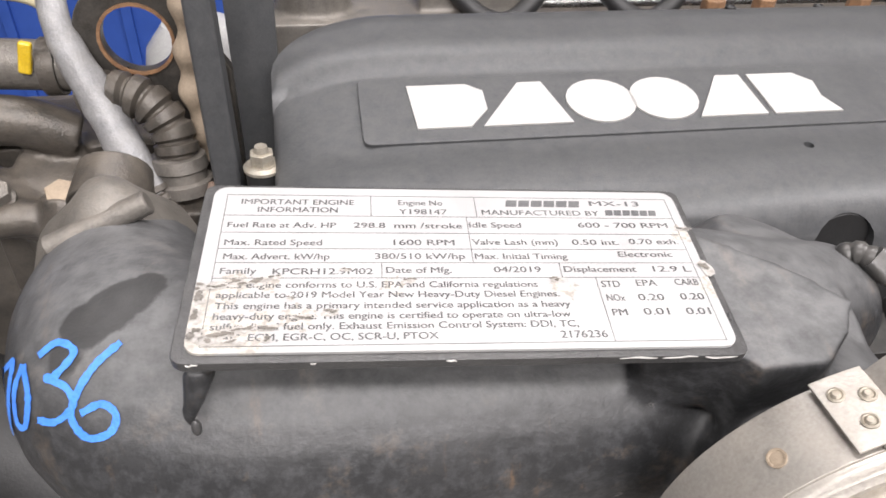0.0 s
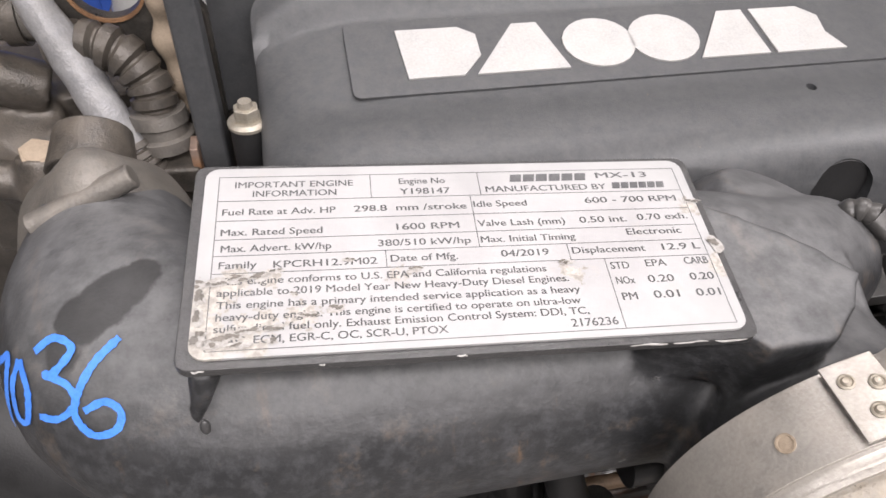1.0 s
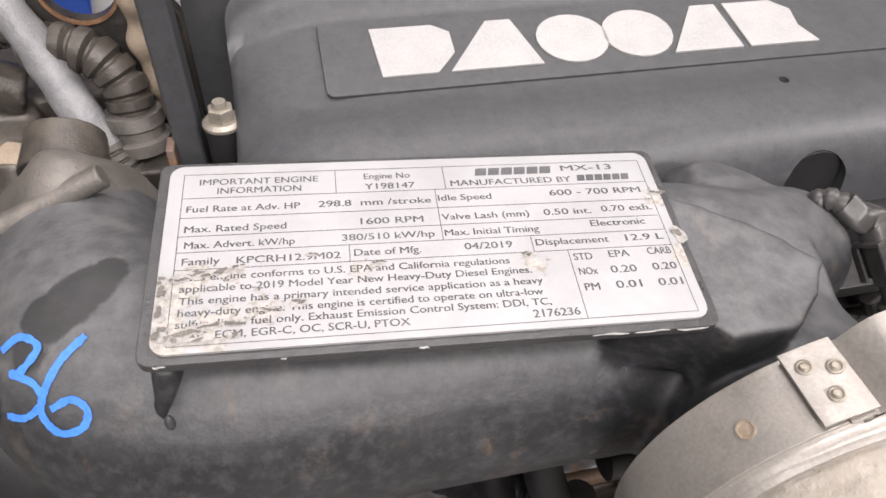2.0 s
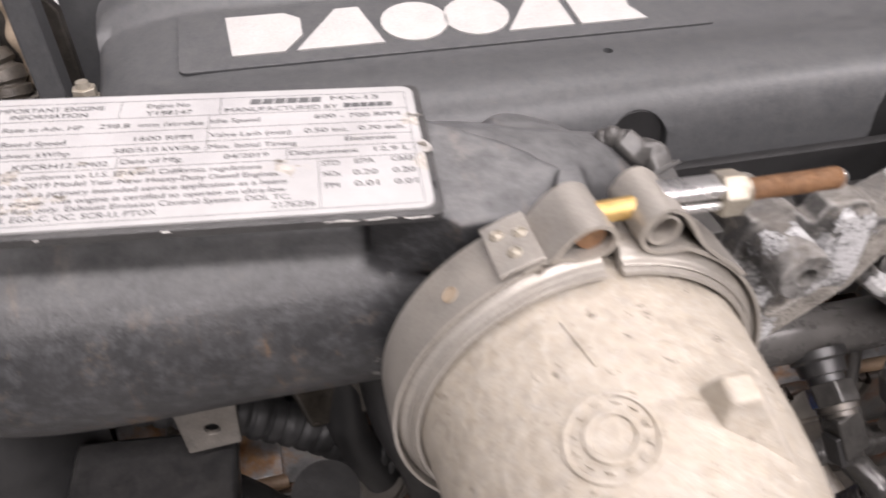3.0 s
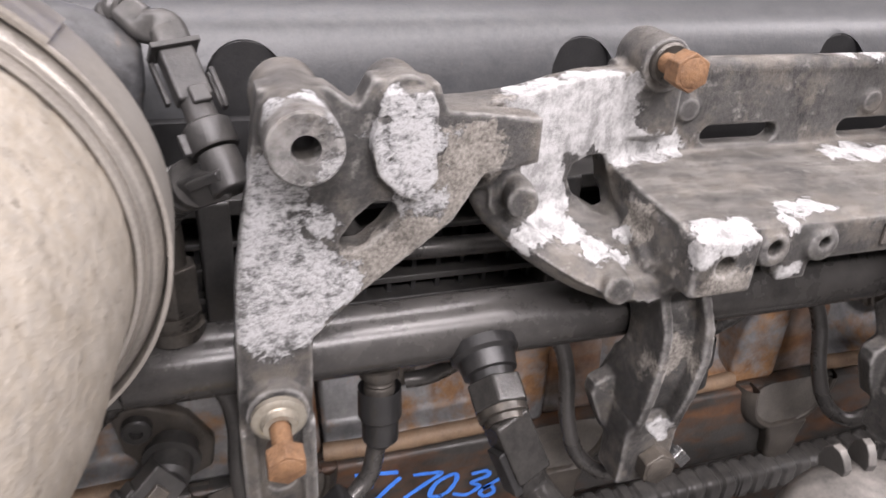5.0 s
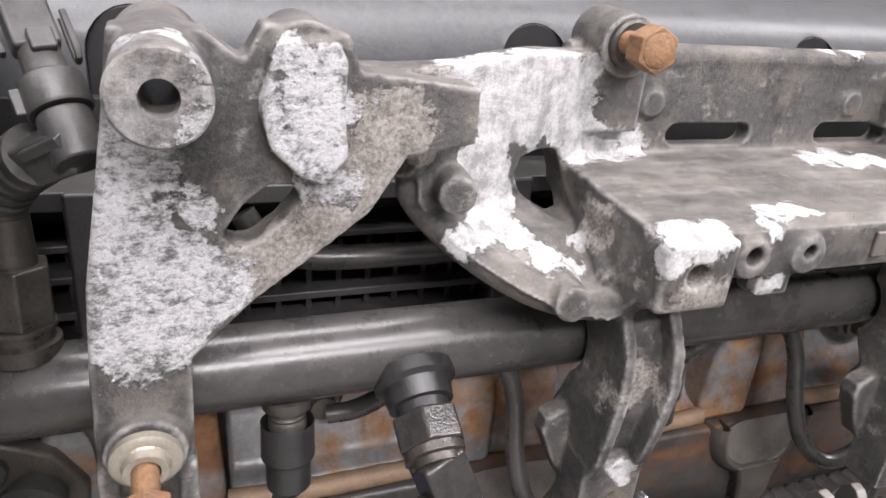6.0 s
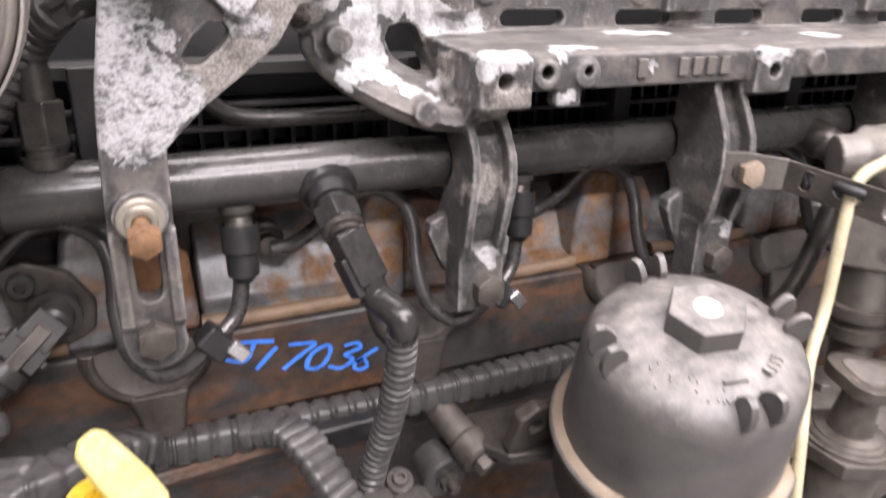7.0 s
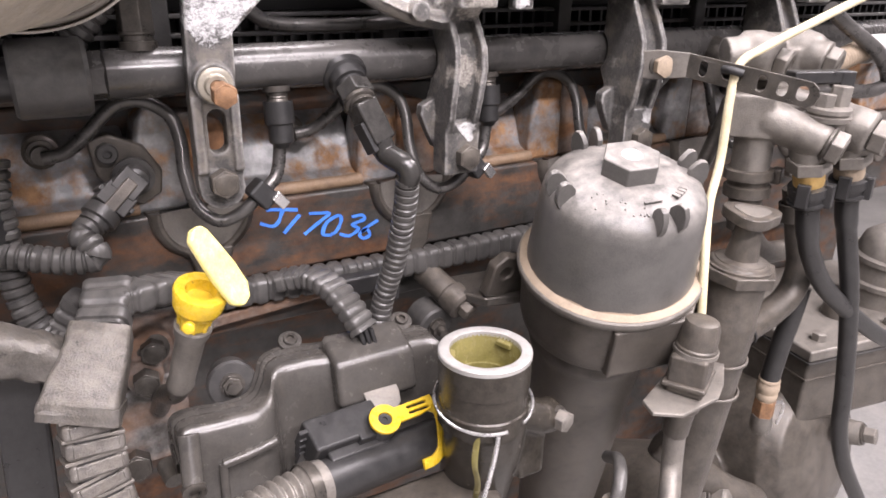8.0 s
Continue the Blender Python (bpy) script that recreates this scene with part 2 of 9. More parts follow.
def duct_paint():
    """Leathery dark paint with paler mottling, rust blooms, thin runs and a few chalky scrapes."""
    n = Nodes("duct_paint")
    big, mid, small = n.noise(30, 5, 0.6), n.noise(110, 6, 0.7), n.noise(420, 4, 0.6)
    col = n.mix(n.ramp(big, 0.35, 0.65), (0.019, 0.0196, 0.0207), (0.034, 0.0342, 0.0352))
    col = n.mix(n.math("MULTIPLY", n.ramp(n.noise(190, 6, 0.72), 0.46, 0.7), 0.36), col, (0.11, 0.112, 0.118))
    col = n.mix(n.math("MULTIPLY", n.ramp(n.noise(55, 7, 0.75), 0.56, 0.75), 0.6), col, (0.15, 0.115, 0.085))
    runs = n.math("MULTIPLY", n.ramp(n.noise(48, 5, 0.6, (2.2, 0.5, 0.35)), 0.6, 0.72), n.ramp(mid, 0.42, 0.62))
    col = n.mix(n.math("MULTIPLY", runs, 0.6), col, (0.2, 0.115, 0.055))
    rust = n.near([((-0.0455, -0.0268, 0.0764), 0.0018), ((-0.0109, -0.029, 0.0746), 0.002), ((-0.0047, -0.037, 0.0653), 0.0014), ((-0.0085, -0.0425, 0.051), 0.0016), ((-0.0656, -0.0413, 0.0559), 0.0014), ((-0.0352, -0.0432, 0.0416), 0.0016), ((0.0231, -0.0427, 0.05), 0.0014)], 300.0, 0.007)
    col = n.mix(n.math("MULTIPLY", rust, 0.6), col, (0.22, 0.125, 0.055))
    chalk = n.near([((0.0429, -0.0405, 0.0289), 0.0032), ((0.0422, -0.0431, 0.0375), 0.0022), ((-0.0255, -0.0317, 0.072), 0.0016), ((0.0508, -0.0334, 0.0701), 0.0018)], 260.0, 0.009)
    col = n.mix(n.math("MULTIPLY", chalk, 0.55), col, (0.38, 0.37, 0.35))
    # Ragged darker patch across the top of the left bend.
    dark_patch = n.near([((-0.121, -0.0054, 0.0824), 0.008), ((-0.1161, 0.0011, 0.087), 0.01), ((-0.1103, 0.0042, 0.0895), 0.01), ((-0.1055, 0.0084, 0.092), 0.009), ((-0.1006, 0.0133, 0.0932), 0.006)], 120.0, 0.005)
    # Upward faces paled for settled dust and, in the same colour, for their sheen.
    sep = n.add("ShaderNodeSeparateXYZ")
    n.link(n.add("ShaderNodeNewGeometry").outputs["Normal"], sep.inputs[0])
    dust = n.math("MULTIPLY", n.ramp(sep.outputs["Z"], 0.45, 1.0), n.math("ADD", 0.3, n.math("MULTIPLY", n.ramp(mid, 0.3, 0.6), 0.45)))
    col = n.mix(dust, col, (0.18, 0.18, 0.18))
    col = n.mix(n.math("MULTIPLY", dark_patch, 0.8), col, (0.03, 0.0295, 0.029))
    n.bump(n.math("ADD", n.math("MULTIPLY", small, 0.9), n.math("MULTIPLY", mid, 0.6)), 0.5, 0.0006)
    return n.set(col, n.math("ADD", 0.36, n.math("MULTIPLY", mid, 0.25)), 0.0, 0.4)


M_DUCT = duct_paint()
M_PAD = grimy("pad_paint", (0.03, 0.03, 0.031), (0.05, 0.05, 0.05), (0.13, 0.122, 0.112), 0.2, 0.3, coarse=70, speck=((0.4, 0.39, 0.37), 0.73))
M_BLACK = grimy("black_plastic", (0.01, 0.01, 0.0105), (0.018, 0.018, 0.0185), (0.1, 0.095, 0.088), 0.2, 0.3, coarse=70, bump=0.2)
M_DARK = grimy("dark_plastic", (0.022, 0.022, 0.0225), (0.036, 0.035, 0.034), (0.15, 0.14, 0.125), 0.32, 0.36, coarse=55, bump=0.2)
M_GLOSS = grimy("oily_plastic", (0.02, 0.0195, 0.019), (0.034, 0.033, 0.031), (0.13, 0.12, 0.108), 0.2, 0.15, 0.25, coarse=90, bump=0.25)
M_LID = grimy("lid_plastic", (0.034, 0.032, 0.0295), (0.05, 0.0475, 0.044), (0.15, 0.132, 0.11), 0.28, 0.2, coarse=40, bump=0.12, speck=((0.2, 0.175, 0.145), 0.7))
M_RIM = grimy("machined_rim", (0.3, 0.293, 0.282), (0.4, 0.392, 0.378), (0.4, 0.37, 0.32), 0.25, 0.36, 0.4, coarse=120, bump=0.15)
M_OILY = grimy("oily_casting", (0.012, 0.0105, 0.008), (0.035, 0.031, 0.026), (0.13, 0.11, 0.085), 0.32, 0.18, 0.3, coarse=60, bump=0.4)
M_RUBBER = grimy("rubber", (0.008, 0.008, 0.0085), (0.014, 0.014, 0.0145), (0.07, 0.066, 0.06), 0.12, 0.55, coarse=80, bump=0.2)
M_HOSE = grimy("rubber_hose", (0.01, 0.01, 0.0105), (0.02, 0.02, 0.02), (0.1, 0.094, 0.087), 0.22, 0.3, coarse=60, bump=0.15)
M_RAIL = grimy("rail_coating", (0.028, 0.027, 0.0263), (0.046, 0.0445, 0.043), (0.18, 0.168, 0.154), 0.34, 0.22, 0.2, coarse=26, bump=0.08)
M_STEEL_D = grimy("dark_steel", (0.038, 0.036, 0.033), (0.08, 0.075, 0.069), (0.19, 0.16, 0.125), 0.38, 0.28, 0.6, coarse=70, bump=0.3, speck=((0.16, 0.09, 0.045), 0.7))
M_PIPE = grimy("steel_line", (0.055, 0.0535, 0.0515), (0.095, 0.0915, 0.088), (0.19, 0.175, 0.158), 0.25, 0.27, 0.6, coarse=60, bump=0.2)
M_CAST = grimy("dusty_casting", (0.095, 0.089, 0.081), (0.165, 0.155, 0.141), (0.275, 0.241, 0.2), 0.5, 0.4, 0.4, coarse=55, bump=0.55, speck=((0.07, 0.06, 0.05), 0.67))
M_CAST_D = grimy("dark_casting", (0.036, 0.033, 0.0295), (0.078, 0.071, 0.063), (0.2, 0.166, 0.128), 0.44, 0.33, 0.3, coarse=48, bump=0.5, speck=((0.2, 0.165, 0.125), 0.66))
M_ELBOW = grimy("cast_elbow", (0.29, 0.264, 0.228), (0.4, 0.37, 0.327), (0.37, 0.305, 0.215), 0.5, 0.5, 0.15, coarse=130, fine=330, bump=1.0, speck=((0.17, 0.148, 0.118), 0.61), settle=0.15)
M_CLAMP = grimy("stainless_band", (0.3, 0.281, 0.255), (0.4, 0.378, 0.345), (0.33, 0.29, 0.24), 0.45, 0.36, 0.55, coarse=40, bump=0.2, speck=((0.17, 0.135, 0.095), 0.68))
M_BRIGHT = grimy("bright_steel", (0.6, 0.6, 0.6), (0.72, 0.71, 0.7), (0.4, 0.36, 0.31), 0.2, 0.24, 0.95, coarse=90, bump=0.15)
M_ZINC = grimy("zinc_plate", (0.3, 0.28, 0.235), (0.4, 0.375, 0.32), (0.28, 0.21, 0.14), 0.45, 0.38, 0.6, coarse=110, bump=0.3, speck=((0.2, 0.11, 0.05), 0.66))
M_RUST = grimy("rusty_steel", (0.115, 0.056, 0.028), (0.245, 0.13, 0.062), (0.3, 0.2, 0.125), 0.4, 0.7, 0.1, coarse=190, bump=0.8)
M_BRASS = grimy("yellow_zinc", (0.45, 0.29, 0.09), (0.58, 0.4, 0.16), (0.4, 0.27, 0.15), 0.4, 0.4, 0.7, coarse=120, bump=0.3)
M_YELLOW = grimy("yellow_plastic", (0.5, 0.325, 0.01), (0.64, 0.44, 0.022), (0.36, 0.25, 0.07), 0.3, 0.24, coarse=95, bump=0.15, speck=((0.1, 0.07, 0.025), 0.63))
# Grip yellow with the glare on its face mixed into the colour.
M_YELLOW_GLARE = grimy("yellow_glare", (0.66, 0.54, 0.14), (0.76, 0.67, 0.3), (0.6, 0.52, 0.3), 0.3, 0.22, coarse=70, bump=0.12)
M_FILTER = grimy("filter_plastic", (0.055, 0.0535, 0.051), (0.085, 0.082, 0.077), (0.29, 0.268, 0.243), 0.85, 0.36, coarse=45, bump=0.25, settle=0.93, speck=((0.06, 0.052, 0.045), 0.7))
M_COLLAR = grimy("dusty_collar", (0.19, 0.15, 0.11), (0.3, 0.24, 0.175), (0.36, 0.28, 0.2), 0.5, 0.75, coarse=50, bump=0.6, speck=((0.08, 0.065, 0.05), 0.66))
M_LOOM = grimy("conduit_plastic", (0.03, 0.0295, 0.029), (0.048, 0.047, 0.0455), (0.2, 0.187, 0.17), 0.38, 0.3, coarse=60, bump=0.15)
M_WRAP = grimy("foil_wrap", (0.045, 0.043, 0.04), (0.14, 0.132, 0.122), (0.22, 0.19, 0.15), 0.5, 0.28, 0.3, coarse=75, bump=0.8, speck=((0.27, 0.225, 0.165), 0.68))
M_TAPE = grimy("grey_tape", (0.13, 0.13, 0.135), (0.24, 0.24, 0.245), (0.34, 0.325, 0.3), 0.45, 0.34, 0.1, coarse=70, bump=0.6)
M_GREEN = grimy("oily_bore", (0.1, 0.09, 0.025), (0.2, 0.175, 0.06), (0.16, 0.13, 0.07), 0.5, 0.18, coarse=60, bump=0.2)
M_TUBE = grimy("cream_tube", (0.43, 0.37, 0.22), (0.54, 0.485, 0.335), (0.48, 0.42, 0.28), 0.3, 0.5, coarse=60, bump=0.1)
M_INK = grimy("printed_ink", (0.06, 0.06, 0.064), (0.11, 0.11, 0.11), (0.2, 0.2, 0.2), 0.15, 0.6, bump=0.0)
M_TORN = grimy("torn_foil", (0.24, 0.228, 0.21), (0.42, 0.41, 0.392), (0.3, 0.272, 0.235), 0.4, 0.7, coarse=500, bump=0.6)
M_WHITE = grimy("white_paint", (0.34, 0.337, 0.331), (0.4, 0.396, 0.387), (0.44, 0.41, 0.37), 0.35, 0.45, coarse=60, bump=0.1, speck=((0.25, 0.22, 0.18), 0.72))
M_BLUEMARK = grimy("blue_marker", (0.03, 0.17, 0.72), (0.06, 0.24, 0.82), (0.12, 0.25, 0.6), 0.35, 0.6, coarse=160, bump=0.3)
M_BOWL = grimy("milky_plastic", (0.3, 0.3, 0.3), (0.38, 0.38, 0.375), (0.36, 0.34, 0.31), 0.2, 0.15, coarse=40, bump=0.05)
M_BLUE = grimy("blue_paint", (0.02, 0.07, 0.33), (0.03, 0.09, 0.4), (0.1, 0.14, 0.3), 0.1, 0.5, coarse=8, bump=0.1)
M_WALL = grimy("wall_paint", (0.26, 0.26, 0.257), (0.3, 0.3, 0.296), (0.4, 0.38, 0.36), 0.2, 0.7, coarse=2, fine=60, bump=0.1)
M_CEIL = grimy("ceiling_paint", (0.42, 0.42, 0.42), (0.48, 0.48, 0.475), (0.3, 0.3, 0.3), 0.1, 0.8, coarse=2, fine=50, bump=0.1)
M_FLOOR = grimy("concrete_floor", (0.12, 0.118, 0.114), (0.18, 0.175, 0.17), (0.3, 0.28, 0.25), 0.4, 0.55, coarse=3, fine=80, bump=0.2, speck=((0.1, 0.09, 0.08), 0.68))


def rusty_block():
    n = Nodes("rusty_block")
    big, mid, small = n.noise(22, 6, 0.65), n.noise(80, 7, 0.72), n.noise(500, 4, 0.6)
    paint = n.mix(n.ramp(mid, 0.35, 0.65), (0.05, 0.046, 0.042), (0.115, 0.107, 0.098))
    rust = n.mix(n.ramp(n.noise(70, 7, 0.62), 0.3, 0.7), (0.1, 0.046, 0.024), (0.34, 0.175, 0.082))
    bare = n.mix(n.ramp(mid, 0.4, 0.6), (0.27, 0.27, 0.272), (0.44, 0.43, 0.415))
    col = n.mix(n.ramp(big, 0.4, 0.62), paint, bare)
    where = n.ramp(n.math("ADD", n.math("MULTIPLY", n.noise(38, 4, 0.55, (0.6, 1, 1.3)), 0.5), n.math("MULTIPLY", n.noise(14, 3, 0.5, (0.6, 1, 1.6)), 0.6)), 0.46, 0.68)
    col = n.mix(where, col, rust)
    n.bump(n.math("ADD", small, n.math("MULTIPLY", mid, 0.8)), 0.5)
    return n.set(col, n.mixf(where, 0.36, 0.8), n.mixf(where, 0.4, 0.0))


def dark_block():
    n = Nodes("dark_block")
    mid, small = n.noise(60, 6, 0.7), n.noise(500, 4, 0.6)
    paint = n.mix(n.ramp(mid, 0.35, 0.65), (0.03, 0.029, 0.027), (0.062, 0.059, 0.055))
    rust = n.mix(n.ramp(n.noise(90, 6, 0.6), 0.3, 0.7), (0.06, 0.027, 0.014), (0.18, 0.083, 0.036))
    where = n.ramp(n.noise(24, 6, 0.7, (0.6, 1, 1.6)), 0.46, 0.66)
    n.bump(n.math("ADD", small, mid), 0.4)
    return n.set(n.mix(where, paint, rust), n.mixf(where, 0.34, 0.75), 0.15)


def crusted(name, base_a, base_b, powdery, chalky, gritty):
    """Black-painted casting; ragged patches of speckled powdery corrosion and of smooth white chalk round the spots."""
    n = Nodes(name)
    speckle = n.math("ADD", n.math("MULTIPLY", n.noise(700, 5, 0.7), 0.55), n.math("MULTIPLY", n.noise(120, 6, 0.7), 0.45))
    mid, small = n.noise(60, 6, 0.7), n.noise(900, 5, 0.75)
    paint = n.mix(n.ramp(mid, 0.35, 0.65), base_a, base_b)
    paint = n.mix(n.math("MULTIPLY", n.ramp(n.noise(420, 6, 0.75), 0.46, 0.66), 0.4), paint, (0.2, 0.186, 0.168))
    paint = n.mix(n.math("MULTIPLY", n.ramp(n.noise(34, 7, 0.72), 0.5, 0.6), 0.65), paint, (0.2, 0.178, 0.15))
    paint = n.mix(n.math("MULTIPLY", n.ramp(n.noise(95, 7, 0.75), 0.58, 0.68), 0.6), paint, (0.4, 0.385, 0.36))
    sep = n.add("ShaderNodeSeparateXYZ")
    n.link(n.add("ShaderNodeNewGeometry").outputs["Normal"], sep.inputs[0])
    streak = n.noise(70, 7, 0.72, (0.35, 1, 1))
    dust = n.math("MULTIPLY", n.ramp(sep.outputs["Z"], 0.45, 0.95), n.ramp(streak, 0.36, 0.66))
    paint = n.mix(n.math("MULTIPLY", dust, 0.75), paint, n.mix(n.ramp(n.noise(160, 5, 0.7, (0.5, 1, 1)), 0.4, 0.6), (0.21, 0.19, 0.165), (0.36, 0.34, 0.31)))
    # flaking powder: white crust broken by dark flecks that lie in rows
    flake = n.math("ADD", n.math("MULTIPLY", n.noise(460, 8, 0.78, (0.75, 1, 1.15)), 0.66), n.math("MULTIPLY", n.noise(80, 5, 0.6), 0.34))
    powder = n.mix(n.ramp(flake, 0.42, 0.53), (0.11, 0.109, 0.106), (0.6, 0.6, 0.603))
    powder = n.mix(n.math("MULTIPLY", n.ramp(n.noise(900, 4, 0.7), 0.5, 0.66), 0.55), powder, (0.2, 0.197, 0.192))
    grit = n.mix(n.ramp(speckle, 0.4, 0.6), (0.1, 0.09, 0.078), (0.36, 0.335, 0.3))
    chalk = n.mix(n.ramp(n.noise(130, 9, 0.8), 0.4, 0.58), (0.27, 0.267, 0.262), (0.56, 0.557, 0.552))
    w1, w2, w3 = n.near(powdery, 110.0, 0.026), n.near(chalky, 100.0, 0.024), n.near(gritty, 90.0, 0.03)
    col = n.mix(w2, n.mix(w1, n.mix(w3, paint, grit), powder), chalk)
    where = n.math("MAXIMUM", n.math("MAXIMUM", w1, w2), n.math("MULTIPLY", w3, 0.6))
    # bare pale edges where the paint has worn off
    edge = n.math("MULTIPLY", n.ramp(n.add("ShaderNodeNewGeometry").outputs["Pointiness"], 0.508, 0.54), n.ramp(n.noise(150, 5, 0.7), 0.35, 0.6))
    col = n.mix(n.math("MULTIPLY", edge, 0.6), col, (0.42, 0.41, 0.395))
    n.bump(n.math("ADD", n.math("MULTIPLY", where, 2.0), n.math("ADD", n.math("MULTIPLY", small, 1.2), n.math("ADD", mid, n.math("MULTIPLY", n.math("MULTIPLY", w1, flake), 4.0)))), 0.8, 0.0009)
    return n.set(col, n.mixf(where, 0.36, 0.9), n.mixf(where, 0.25, 0.0))



def pocket_metal():
    """Bare cast metal, satin, with soft brown rust in broad stains."""
    n = Nodes("pocket_metal")
    big, mid, small = n.noise(13, 4, 0.55), n.noise(60, 6, 0.65), n.noise(480, 4, 0.6)
    metal = n.mix(n.ramp(mid, 0.35, 0.65), (0.17, 0.171, 0.175), (0.36, 0.357, 0.352))
    rust = n.mix(n.ramp(n.noise(85, 6, 0.65), 0.3, 0.7), (0.13, 0.06, 0.027), (0.4, 0.225, 0.105))
    where = n.ramp(n.math("ADD", n.math("MULTIPLY", n.noise(34, 7, 0.68), 0.6), n.math("MULTIPLY", big, 0.45)), 0.5, 0.6)
    n.bump(n.math("ADD", small, n.math("MULTIPLY", mid, 0.8)), 0.4)
    return n.set(n.mix(where, metal, rust), n.mixf(where, 0.38, 0.75), n.mixf(where, 0.35, 0.0))


M_BLOCK, M_BLOCK_D, M_POCKET = rusty_block(), dark_block(), pocket_metal()
M_LIP = grimy("rusty_lip", (0.13, 0.072, 0.04), (0.25, 0.165, 0.1), (0.27, 0.225, 0.17), 0.45, 0.55, 0.15, coarse=60, bump=0.5)


# ---------------------------------------------------------------- the workshop
def room():
    b = B(); span(b, (-5, -5, -0.2), (6, 6, 0)); single("floor", b, M_FLOOR, (0, 0, 0), "grey stained concrete workshop floor", "floor", kind="structure")
    b = B(); span(b, (-5, -5, 3.6), (6, 6, 3.8)); single("ceiling", b, M_CEIL, (0, 0, 3.6), "white painted workshop ceiling", "ceiling", kind="structure")
    for name, lo, hi in (("wall_north", (-5, 6, 0), (6, 6.2, 3.6)), ("wall_south", (-5, -5.2, 0), (6, -5, 3.6)), ("wall_west", (-5.2, -5, 0), (-5, 6, 3.6)), ("wall_east", (6, -5, 0), (6.2, 6, 3.6))):
        b = B(); span(b, lo, hi); single(name, b, M_WALL, (lo[0], lo[1], 0), "pale painted workshop wall", "wall", kind="structure")
    b = B(); span(b, (-2.6, 2.9, 0), (0.9, 3.0, 1.9))
    for i in range(8):
        span(b, (-2.5 + i * 0.43, 2.88, 0.05), (-2.46 + i * 0.43, 2.9, 1.85))
    single("partition_panel", b, M_BLUE, (-0.9, 2.95, 0), "blue painted sheet-metal partition behind the engine", "partition", bevel=0.004)


room()

# ---------------------------------------------------------------- engine block and cylinder head
ENGINE_X0, ENGINE_X1 = -0.22, 1.15


def side_yz(bm, outline, x0, x1):
    """An outline in y and z made thick along x."""
    prism(bm, outline, x1 - x0, Matrix(((0, 0, 1, x0), (1, 0, 0, 0), (0, 1, 0, 0), (0, 0, 0, 1))))


